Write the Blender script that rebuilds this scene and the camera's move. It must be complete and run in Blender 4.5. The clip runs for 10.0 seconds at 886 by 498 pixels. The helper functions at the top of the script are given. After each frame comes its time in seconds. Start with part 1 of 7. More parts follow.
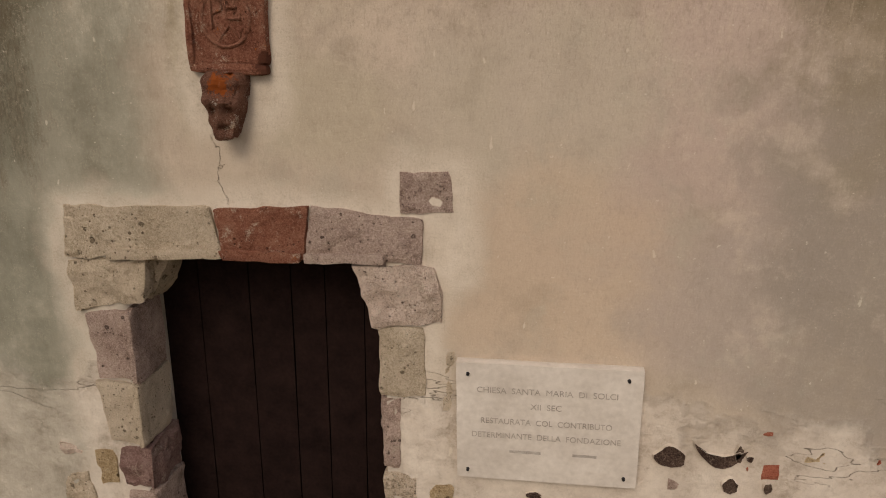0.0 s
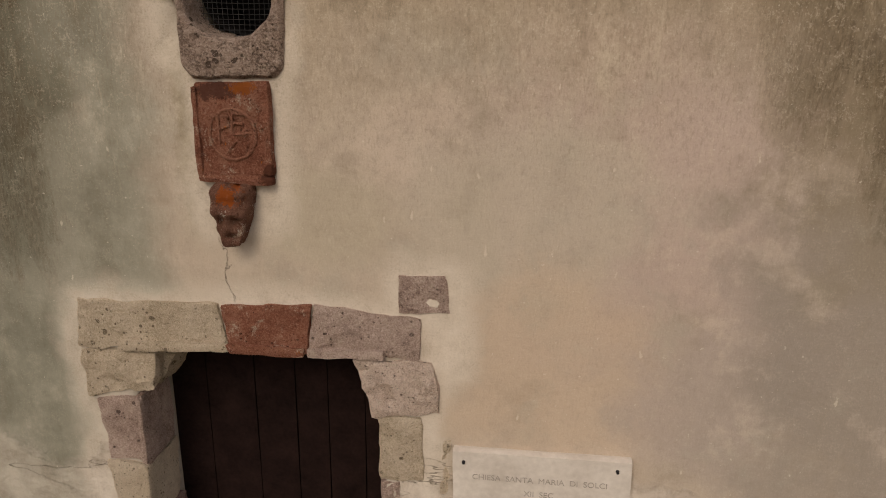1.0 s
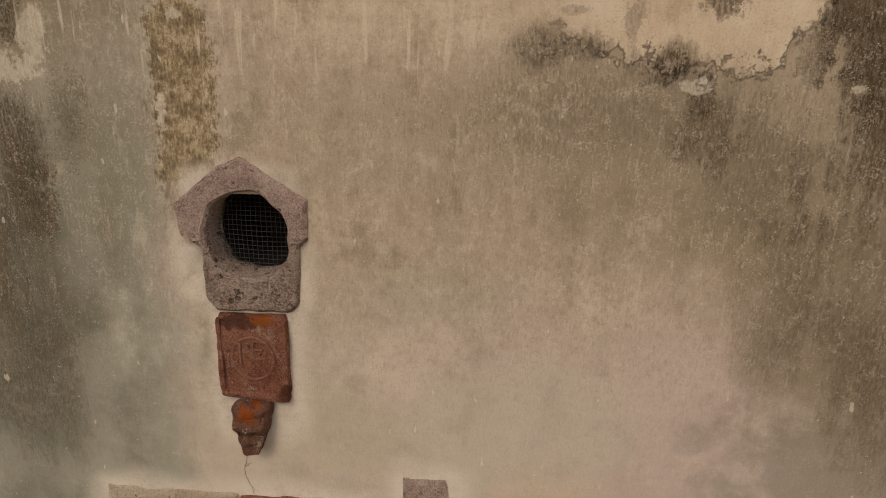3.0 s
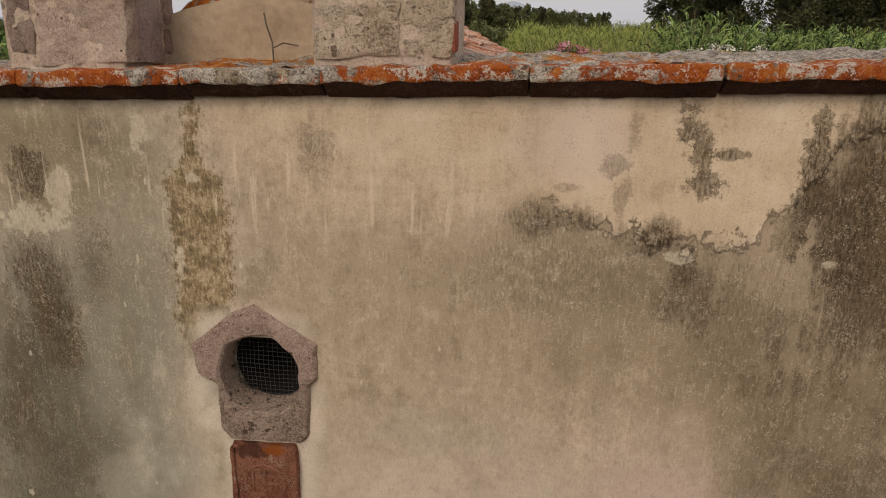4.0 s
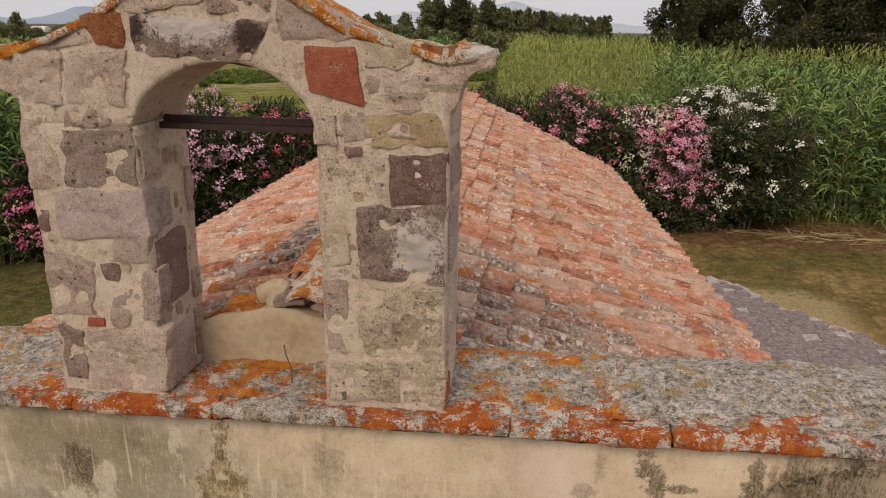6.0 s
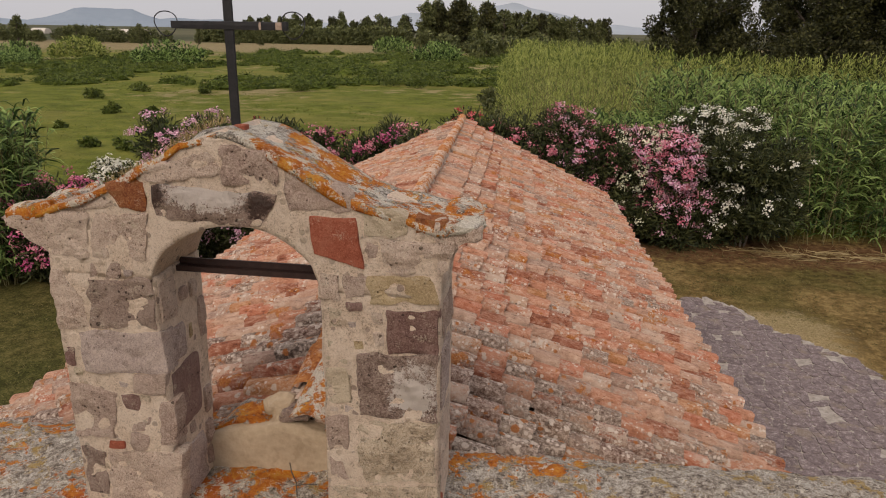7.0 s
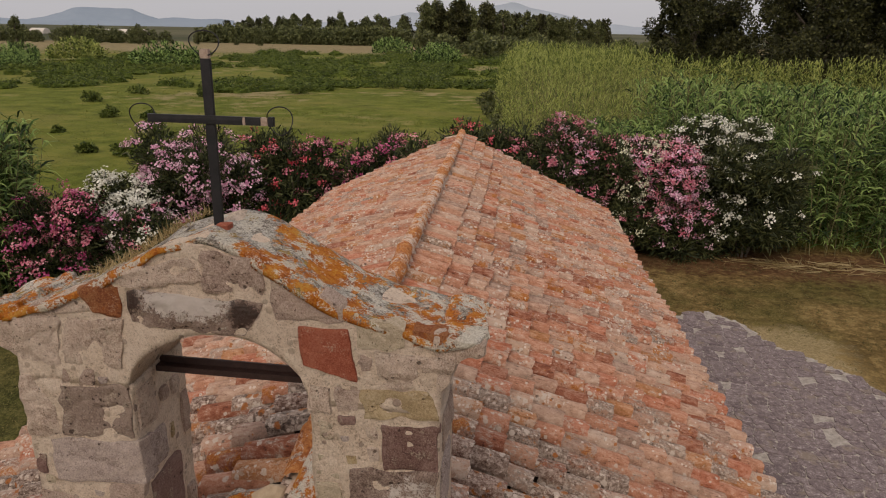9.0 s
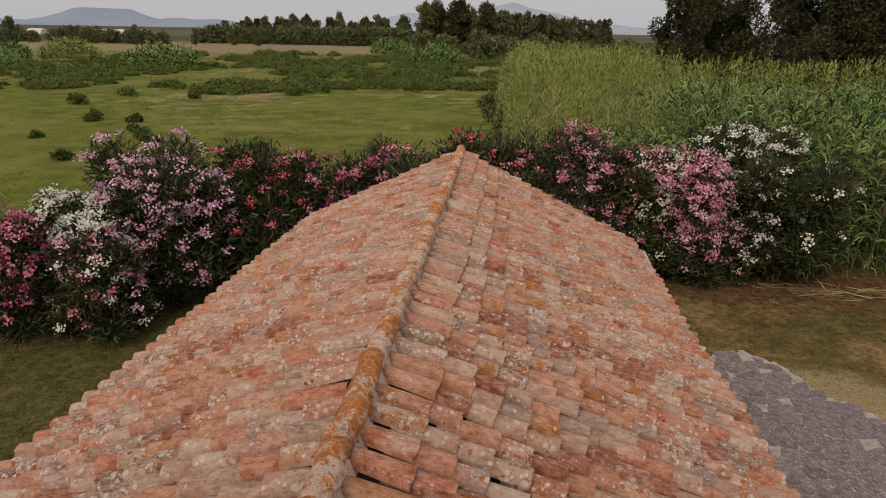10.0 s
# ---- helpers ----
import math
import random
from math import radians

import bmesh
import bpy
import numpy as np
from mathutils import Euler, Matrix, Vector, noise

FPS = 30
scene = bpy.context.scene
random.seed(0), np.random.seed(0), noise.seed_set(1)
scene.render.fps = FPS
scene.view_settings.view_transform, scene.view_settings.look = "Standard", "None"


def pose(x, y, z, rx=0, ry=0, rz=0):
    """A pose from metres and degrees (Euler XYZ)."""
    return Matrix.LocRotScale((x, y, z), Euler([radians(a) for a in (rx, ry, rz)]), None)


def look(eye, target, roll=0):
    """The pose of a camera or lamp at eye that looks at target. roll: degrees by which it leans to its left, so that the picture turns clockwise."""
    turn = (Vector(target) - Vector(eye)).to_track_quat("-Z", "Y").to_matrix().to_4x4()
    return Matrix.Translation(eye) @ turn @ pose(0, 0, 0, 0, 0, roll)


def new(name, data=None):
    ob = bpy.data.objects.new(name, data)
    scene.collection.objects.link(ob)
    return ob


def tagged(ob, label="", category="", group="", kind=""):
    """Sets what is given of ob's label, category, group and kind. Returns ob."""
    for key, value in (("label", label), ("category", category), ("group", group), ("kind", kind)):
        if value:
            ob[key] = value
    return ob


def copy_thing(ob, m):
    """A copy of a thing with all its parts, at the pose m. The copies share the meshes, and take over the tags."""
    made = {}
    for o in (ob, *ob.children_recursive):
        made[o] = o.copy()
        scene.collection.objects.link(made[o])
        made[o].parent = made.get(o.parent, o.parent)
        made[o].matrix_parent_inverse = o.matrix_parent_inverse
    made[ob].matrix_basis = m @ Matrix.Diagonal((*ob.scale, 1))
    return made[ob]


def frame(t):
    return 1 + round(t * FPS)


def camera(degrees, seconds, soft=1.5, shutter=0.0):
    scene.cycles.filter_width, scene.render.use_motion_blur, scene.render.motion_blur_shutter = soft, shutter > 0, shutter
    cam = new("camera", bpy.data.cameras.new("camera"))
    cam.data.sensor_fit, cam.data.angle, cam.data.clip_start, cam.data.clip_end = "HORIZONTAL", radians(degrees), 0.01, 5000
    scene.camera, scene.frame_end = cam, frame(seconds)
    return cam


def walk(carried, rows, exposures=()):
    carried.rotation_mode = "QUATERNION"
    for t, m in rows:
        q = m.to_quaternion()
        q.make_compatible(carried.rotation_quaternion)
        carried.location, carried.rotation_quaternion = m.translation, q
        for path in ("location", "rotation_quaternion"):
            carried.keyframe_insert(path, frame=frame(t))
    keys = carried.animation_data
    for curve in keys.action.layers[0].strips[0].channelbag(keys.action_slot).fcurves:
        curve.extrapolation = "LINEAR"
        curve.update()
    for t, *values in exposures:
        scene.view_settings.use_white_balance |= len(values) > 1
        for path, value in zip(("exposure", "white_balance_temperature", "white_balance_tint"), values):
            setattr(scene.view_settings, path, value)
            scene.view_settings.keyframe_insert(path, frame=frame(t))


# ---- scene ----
cam = camera(65.47, 10.0, 1.05)
# seconds, x, y, z, yaw, pitch, roll
PATH = [
    (0, 0.327, -2.359, 2.811, 7.95, -17.60, -1.00),
    (0.5, 0.348, -2.354, 2.996, 7.92, -17.63, -1.00),
    (1, 0.333, -2.362, 3.204, 7.96, -17.68, -0.99),
    (1.5, 0.333, -2.362, 3.422, 8.00, -17.71, -0.93),
    (2, 0.332, -2.350, 3.635, 8.02, -17.72, -0.91),
    (2.2, 0.332, -2.352, 3.719, 8.00, -17.72, -0.90),
    (3.3, 0.296, -2.354, 4.240, 7.95, -17.74, -0.94),
    (3.5, 0.283, -2.343, 4.355, 7.94, -17.75, -0.94),
    (4, 0.302, -2.355, 4.657, 7.93, -17.71, -0.94),
    (4.5, 0.323, -2.365, 4.968, 7.97, -17.72, -0.98),
    (5, 0.328, -2.349, 5.291, 7.99, -17.73, -0.94),
    (5.5, 0.310, -2.342, 5.628, 8.02, -17.73, -0.94),
    (6, 0.310, -2.368, 5.966, 8.01, -17.73, -0.93),
    (6.2, 0.329, -2.380, 6.104, 8.03, -17.69, -0.92),
    (7.3, 0.337, -2.432, 6.730, 8.00, -17.64, -0.98),
    (7.5, 0.331, -2.430, 6.822, 7.98, -17.63, -0.95),
    (8, 0.328, -2.428, 6.891, 7.97, -17.66, -0.97),
    (8.5, 0.327, -2.406, 6.903, 7.96, -17.69, -0.97),
    (9, 0.286, -2.119, 6.887, 7.94, -17.68, -0.98),
    (9.3, 0.223, -1.543, 6.881, 7.98, -17.62, -0.96),
    (9.5, 0.166, -1.039, 6.883, 7.96, -17.67, -0.97),
    (10, 0.023, 0.362, 6.847, 7.93, -17.65, -0.98),
]
EXPOSURES = [(0.0, -0.2), (2.0, -0.22), (4.0, -0.14), (5.0, 0.0), (6.0, 0.06), (7.5, -0.2), (10.0, -0.3)]
walk(cam, [(t, pose(x, y, z, 90 + pitch, roll, yaw)) for t, x, y, z, yaw, pitch, roll in PATH], EXPOSURES)

# ---- light ----
SUN_ELEVATION, SUN_AZIMUTH = 40.0, 193.0  # degrees; azimuth clockwise from +y, so the sun stands behind the first camera
world = bpy.data.worlds.new("sky")
scene.world = world
world.use_nodes = True
wt = world.node_tree
sky = wt.nodes.new("ShaderNodeTexSky")
sky.sky_type, sky.sun_disc = "NISHITA", False
sky.sun_elevation, sky.sun_rotation = radians(SUN_ELEVATION), radians(SUN_AZIMUTH)
sky.air_density, sky.dust_density, sky.ozone_density = 1.0, 6.0, 1.0
haze = wt.nodes.new("ShaderNodeMixRGB")  # thin overcast in front of the blue
haze.inputs["Fac"].default_value = 0.72
up = wt.nodes.new("ShaderNodeSeparateXYZ")
wt.links.new(wt.nodes.new("ShaderNodeTexCoord").outputs["Generated"], up.inputs[0])
veil = wt.nodes.new("ShaderNodeMixRGB")  # an overcast sky is brightest overhead
veil.inputs["Color1"].default_value, veil.inputs["Color2"].default_value = (8.2, 7.9, 8.2, 1), (12.8, 12.0, 12.0, 1)
wt.links.new(up.outputs[2], veil.inputs["Fac"])
wt.links.new(veil.outputs["Color"], haze.inputs["Color2"])
wt.links.new(sky.outputs["Color"], haze.inputs["Color1"])
wt.links.new(haze.outputs["Color"], wt.nodes["Background"].inputs["Color"])
wt.nodes["Background"].inputs["Strength"].default_value = 0.1
sun = new("sun", bpy.data.lights.new("sun", "SUN"))
sun.data.energy, sun.data.angle, sun.data.color = 1.5, radians(24), (1.0, 0.87, 0.72)
az, el = radians(SUN_AZIMUTH), radians(SUN_ELEVATION)
sun.matrix_world = look((0, 0, 0), (-math.sin(az) * math.cos(el), -math.cos(az) * math.cos(el), -math.sin(el)))
sun.location = (-20, -30, 40)

# ---- materials ----
class Nodes:
    """A node material, written as expressions."""

    def __init__(self, name):
        self.mat = bpy.data.materials.new(name)
        self.mat.use_nodes = True
        self.t = self.mat.node_tree
        self.bsdf = self.t.nodes["Principled BSDF"]

    def node(self, kind):
        return self.t.nodes.new(kind)

    def put(self, value, socket):
        if isinstance(value, bpy.types.NodeSocket):
            self.t.links.new(value, socket)
        elif isinstance(value, (tuple, list)) and socket.type == "RGBA":
            socket.default_value = (*value[:3], 1)
        else:
            socket.default_value = value

    def position(self):
        return self.node("ShaderNodeNewGeometry").outputs["Position"]

    def local(self):
        return self.node("ShaderNodeTexCoord").outputs["Object"]

    def island(self):
        return self.node("ShaderNodeNewGeometry").outputs["Random Per Island"]

    def own(self):
        return self.node("ShaderNodeObjectInfo").outputs["Random"]

    def axes(self, vec):
        n = self.node("ShaderNodeSeparateXYZ")
        self.put(vec, n.inputs[0])
        return n.outputs[0], n.outputs[1], n.outputs[2]

    def join(self, x, y, z):
        n = self.node("ShaderNodeCombineXYZ")
        for v, s in zip((x, y, z), n.inputs):
            self.put(v, s)
        return n.outputs[0]

    def times(self, vec, factor):
        n = self.node("ShaderNodeVectorMath")
        n.operation = "MULTIPLY"
        self.put(vec, n.inputs[0])
        n.inputs[1].default_value = factor
        return n.outputs[0]

    def plus(self, a, b):
        n = self.node("ShaderNodeVectorMath")
        n.operation = "ADD"
        self.put(a, n.inputs[0])
        self.put(b, n.inputs[1])
        return n.outputs[0]

    def math(self, op, a, b=0.0, c=0.0):
        n = self.node("ShaderNodeMath")
        n.operation = op
        for v, s in zip((a, b, c), n.inputs):
            self.put(v, s)
        return n.outputs[0]

    def add(self, a, b):
        return self.math("ADD", a, b)

    def sub(self, a, b):
        return self.math("SUBTRACT", a, b)

    def mul(self, a, b):
        return self.math("MULTIPLY", a, b)

    def noise(self, vec, scale, detail=4.0, rough=0.55, warp=0.0):
        n = self.node("ShaderNodeTexNoise")
        self.put(vec, n.inputs["Vector"])
        n.inputs["Scale"].default_value, n.inputs["Detail"].default_value = scale, detail
        n.inputs["Roughness"].default_value, n.inputs["Distortion"].default_value = rough, warp
        return n.outputs["Fac"]

    def voronoi(self, vec, scale, feature="F1", out="Distance"):
        n = self.node("ShaderNodeTexVoronoi")
        n.feature = feature
        self.put(vec, n.inputs["Vector"])
        n.inputs["Scale"].default_value = scale
        return n.outputs[out]

    def step(self, value, low, high):
        """0 below low, 1 above high, smooth between (low may be the greater)."""
        n = self.node("ShaderNodeMapRange")
        n.interpolation_type = "SMOOTHSTEP"
        self.put(value, n.inputs[0])
        lo, hi, a, b = (low, high, 0.0, 1.0) if low < high else (high, low, 1.0, 0.0)
        for v, s in zip((lo, hi, a, b), list(n.inputs)[1:5]):
            s.default_value = v
        return n.outputs[0]

    def mix(self, fac, a, b, mode="MIX"):
        n = self.node("ShaderNodeMixRGB")
        n.blend_type = mode
        self.put(fac, n.inputs[0])
        self.put(a, n.inputs[1])
        self.put(b, n.inputs[2])
        return n.outputs[0]

    def ramp(self, value, *stops):
        n = self.node("ShaderNodeValToRGB")
        self.put(value, n.inputs[0])
        e = n.color_ramp.elements
        while len(e) < len(stops):
            e.new(0.5)
        for k, (p, c) in zip(e, stops):
            k.position, k.color = p, (*c, 1)
        return n.outputs[0]

    def blot(self, x, z, cx, cz, rx, rz):
        """A soft round blot of the plane x, z: 1 in its middle, 0 at its rim and beyond."""
        a = self.mul(self.sub(x, cx), 1 / rx)
        b = self.mul(self.sub(z, cz), 1 / rz)
        d = self.math("SQRT", self.add(self.mul(a, a), self.mul(b, b)))
        return self.math("MAXIMUM", self.sub(1.0, d), 0.0)

    def hollow(self, x, z, x0, x1, z0, z1):
        """Distance outside a rectangle of the plane x, z."""
        a = self.math("MAXIMUM", self.math("ABSOLUTE", self.sub(x, (x0 + x1) / 2)), (x1 - x0) / 2)
        b = self.math("MAXIMUM", self.math("ABSOLUTE", self.sub(z, (z0 + z1) / 2)), (z1 - z0) / 2)
        a, b = self.sub(a, (x1 - x0) / 2), self.sub(b, (z1 - z0) / 2)
        return self.math("SQRT", self.add(self.mul(a, a), self.mul(b, b)))

    def done(self, colour, rough=0.85, height=None, depth=0.01, metal=0.0, specular=0.3, strength=1.0):
        self.put(colour, self.bsdf.inputs["Base Color"])
        self.put(rough, self.bsdf.inputs["Roughness"])
        self.put(metal, self.bsdf.inputs["Metallic"])
        self.put(specular, self.bsdf.inputs["Specular IOR Level"])
        if height is not None:
            n = self.node("ShaderNodeBump")
            n.inputs["Distance"].default_value, n.inputs["Strength"].default_value = depth, strength
            self.put(height, n.inputs["Height"])
            self.t.links.new(n.outputs["Normal"], self.bsdf.inputs["Normal"])
        return self.mat


def stone_material(name, dark, mid, light, pits=0.5, pit_scale=60.0, lichen=0.0, orange=0.0, spots=(), honey=0.0, lime=0.6):
    """Weathered stone. pits: round holes; honey: worm-eaten hollows; spots: (x, z, rx, rz, colour) of lichen and soot with a ragged rim."""
    m = Nodes(name)
    p = m.position()
    own = m.own()
    big, det, fine, grit = m.noise(p, 6, 5, 0.6), m.noise(p, 34, 9, 0.8), m.noise(p, 150, 5, 0.8), m.noise(p, 310, 3, 0.7)
    v = m.add(m.add(m.mul(big, 0.25), m.mul(det, 0.35)), m.mul(fine, 0.4))
    c = m.ramp(v, (0.41, dark), (0.49, mid), (0.57, light))
    c = m.mix(m.mul(own, 0.4), c, m.ramp(own, (0.0, dark), (0.5, mid), (1.0, light)))
    deep = (dark[0] * 0.36, dark[1] * 0.33, dark[2] * 0.3)
    # round pits of many sizes, in swarms
    warp = m.plus(p, m.times(m.join(m.sub(det, 0.5), m.sub(fine, 0.5), m.sub(big, 0.5)), (0.02, 0.02, 0.02)))
    swarm = m.mul(m.sub(m.noise(m.plus(p, (3.0, 1.0, 5.0)), 9, 3), 0.5), 0.9)
    hole = None
    for scale in (pit_scale * 0.8, pit_scale * 1.7):
        tone = m.axes(m.voronoi(warp, scale, out="Color"))[0]
        rad = m.mul(m.math("MAXIMUM", m.add(m.sub(tone, 0.9 - pits * 0.3), swarm), 0.0), 1.1)
        one = m.step(m.sub(m.math("MINIMUM", rad, 0.46), m.voronoi(warp, scale)), 0.0, 0.07)
        hole = one if hole is None else m.math("MAXIMUM", hole, one)
    if honey:
        worm = m.noise(m.times(p, (1.0, 1.0, 1.35)), 36, 3, 0.5, 1.2)
        hole = m.math("MAXIMUM", hole, m.mul(m.step(m.add(worm, m.mul(m.sub(big, 0.5), 0.25)), 0.45, 0.38), honey))
    # the shade inside pits and worm hollows is put into the colour
    c = m.mix(m.mul(hole, 0.8), c, deep)
    c = m.mix(m.mul(m.step(m.add(m.mul(fine, 0.5), m.mul(grit, 0.5)), 0.45, 0.39), 0.45), c, deep)
    c = m.mix(m.mul(m.step(m.add(m.mul(fine, 0.55), m.mul(grit, 0.45)), 0.53, 0.6), 0.6), c, (min(0.8, light[0] * 1.2), min(0.74, light[1] * 1.22), min(0.66, light[2] * 1.25)))
    # lime smears from the pointing
    smear = m.add(m.mul(m.noise(m.plus(p, (2.0, 7.0, 1.0)), 13, 9, 0.78), 0.7), m.mul(fine, 0.3))
    c = m.mix(m.mul(m.step(smear, 0.54, 0.62), lime), c, m.ramp(fine, (0.38, (0.42, 0.33, 0.235)), (0.6, (0.68, 0.575, 0.44))))
    if lichen:
        c = m.mix(m.mul(m.step(m.add(m.mul(m.noise(p, 15, 9, 0.78), 0.7), m.mul(fine, 0.3)), 0.6 - lichen * 0.1, 0.63 - lichen * 0.08), 0.8), c, m.ramp(fine, (0.4, (0.36, 0.32, 0.25)), (0.6, (0.64, 0.59, 0.5))))
    if orange:
        o = m.step(m.noise(p, 11, 9, 0.75, 0.6), 0.66 - orange * 0.14, 0.66)
        c = m.mix(m.mul(o, 0.92), c, m.ramp(fine, (0.35, (0.3, 0.07, 0.01)), (0.65, (0.56, 0.17, 0.02))))
    if spots:
        x, y, z = m.axes(p)
        rag = m.add(m.mul(m.sub(m.noise(p, 20, 9, 0.8), 0.5), 3.4), m.mul(m.sub(fine, 0.5), 1.5))
        for cx, cz, rx, rz, tone in spots:
            blot = m.blot(x, z, cx, cz, rx, rz)
            c = m.mix(m.mul(m.mul(m.step(m.add(blot, rag), 0.22, 0.42), m.step(blot, 0.0, 0.15)), 0.9), c, tone)
    h = m.sub(m.add(m.add(m.mul(big, 0.3), m.mul(det, 0.6)), m.mul(fine, 0.35)), m.mul(hole, 0.7))
    return m.done(c, 0.94, h, 0.034, specular=0.12)


WHITE_CRUST, SOOT = (0.7, 0.61, 0.545), (0.055, 0.03, 0.024)
STONE = {
    "tan": stone_material("tan_sandstone", (0.45, 0.35, 0.235), (0.61, 0.485, 0.345), (0.72, 0.59, 0.44), 0.8, 46.0, lime=0.25),
    "pitted": stone_material("weathered_tufa", (0.34, 0.245, 0.165), (0.64, 0.5, 0.36), (0.78, 0.64, 0.49), 0.7, 42.0, honey=0.45, lime=0.4),
    "mauve": stone_material("mauve_trachyte", (0.21, 0.135, 0.108), (0.47, 0.335, 0.27), (0.63, 0.49, 0.4), 0.7, 52.0, lime=0.45),
    "purple": stone_material("dark_purple_trachyte", (0.13, 0.066, 0.055), (0.26, 0.15, 0.125), (0.37, 0.25, 0.21), 0.4, 55.0),
    "red": stone_material("red_trachyte", (0.15, 0.05, 0.03), (0.27, 0.105, 0.062), (0.37, 0.18, 0.115), 0.5, 60.0, 0.0, 0.1,
                          ((-0.8, 2.99, 0.12, 0.05, (0.1, 0.04, 0.026)), (-0.7, 3.0, 0.07, 0.03, (0.32, 0.09, 0.014)), (-0.61, 2.68, 0.05, 0.06, (0.1, 0.035, 0.02)))),
    "brick": stone_material("red_brick", (0.3, 0.075, 0.042), (0.42, 0.12, 0.07), (0.5, 0.185, 0.115), 0.1, 70.0),
    "yellow": stone_material("yellow_sandstone", (0.3, 0.2, 0.1), (0.52, 0.375, 0.21), (0.62, 0.485, 0.31), 0.7, 50.0),
    "grey": stone_material("grey_stone", (0.29, 0.195, 0.15), (0.6, 0.445, 0.35), (0.79, 0.635, 0.515), 0.6, 55.0),
    "blue": stone_material("lilac_grey_stone", (0.29, 0.21, 0.185), (0.54, 0.42, 0.37), (0.7, 0.565, 0.49), 0.5, 60.0),
    "mottled": stone_material("lichen_mottled_stone", (0.11, 0.07, 0.056), (0.3, 0.205, 0.165), (0.46, 0.35, 0.285), 0.8, 45.0, 0.2, 0.0,
                              ((-0.09, 5.19, 0.13, 0.17, WHITE_CRUST), (-0.88, 5.965, 0.28, 0.09, WHITE_CRUST), (-1.11, 5.95, 0.07, 0.06, SOOT), (-0.69, 5.935, 0.08, 0.08, SOOT))),
    "rust": stone_material("lichen_stained_red_stone", (0.2, 0.06, 0.03), (0.34, 0.12, 0.05), (0.46, 0.22, 0.1), 0.3, 50.0, 0.0, 0.8),
    # dark trachyte, with the shade under the cornice lip put into its colour
    "soffit": stone_material("shaded_trachyte_chamfer", (0.028, 0.013, 0.01), (0.06, 0.028, 0.021), (0.115, 0.062, 0.048), 0.3, 60.0, lime=0.12),
    "sill": stone_material("brown_pitted_sill", (0.13, 0.08, 0.055), (0.38, 0.27, 0.205), (0.54, 0.42, 0.34), 0.95, 40.0, honey=0.45, lime=0.3),
    "hollow_shade": stone_material("rubble_hollow_shade", (0.03, 0.018, 0.014), (0.085, 0.05, 0.038), (0.2, 0.14, 0.1), 0.3, 50.0, lime=0.2),
    "corbel": stone_material("dark_corbel_stone", (0.07, 0.03, 0.02), (0.15, 0.065, 0.042), (0.25, 0.13, 0.085), 0.4, 50.0, 0.3, 0.0, ((-0.745, 2.625, 0.06, 0.05, (0.36, 0.085, 0.012)),)),
}


def mortar_material():
    m = Nodes("lime_mortar")
    p = m.position()
    big, det, fine, grit = m.noise(p, 3, 4), m.noise(p, 26, 9, 0.8), m.noise(p, 130, 5, 0.8), m.noise(p, 300, 3, 0.7)
    v = m.add(m.add(m.mul(big, 0.15), m.mul(det, 0.4)), m.mul(fine, 0.45))
    c = m.ramp(v, (0.4, (0.4, 0.275, 0.19)), (0.455, (0.74, 0.57, 0.43)), (0.55, (0.9, 0.74, 0.6)))
    # pebbles of the rubble core showing through
    tone = m.axes(m.voronoi(p, 27, out="Color"))
    stone = m.mul(m.step(m.sub(m.add(m.voronoi(p, 27), m.mul(m.sub(det, 0.5), 0.5)), m.mul(tone[0], 0.28)), 0.16, 0.1), m.step(tone[1], 0.5, 0.55))
    c = m.mix(m.mul(stone, 0.7), c, m.ramp(m.add(m.mul(tone[2], 0.6), m.mul(fine, 0.4)), (0.3, (0.3, 0.2, 0.165)), (0.5, (0.46, 0.36, 0.27)), (0.7, (0.58, 0.44, 0.32))))
    c = m.mix(m.mul(m.step(m.add(m.mul(m.noise(p, 9, 9, 0.76), 0.7), m.mul(fine, 0.3)), 0.56, 0.66), 0.45), c, (0.27, 0.2, 0.145))
    c = m.mix(m.mul(m.step(m.add(m.mul(fine, 0.5), m.mul(grit, 0.5)), 0.45, 0.39), 0.45), c, (0.18, 0.13, 0.09))
    return m.done(c, 0.95, m.add(m.add(m.mul(det, 0.8), m.mul(big, 0.4)), m.add(m.mul(fine, 0.35), m.mul(stone, 0.25))), 0.036, specular=0.1)


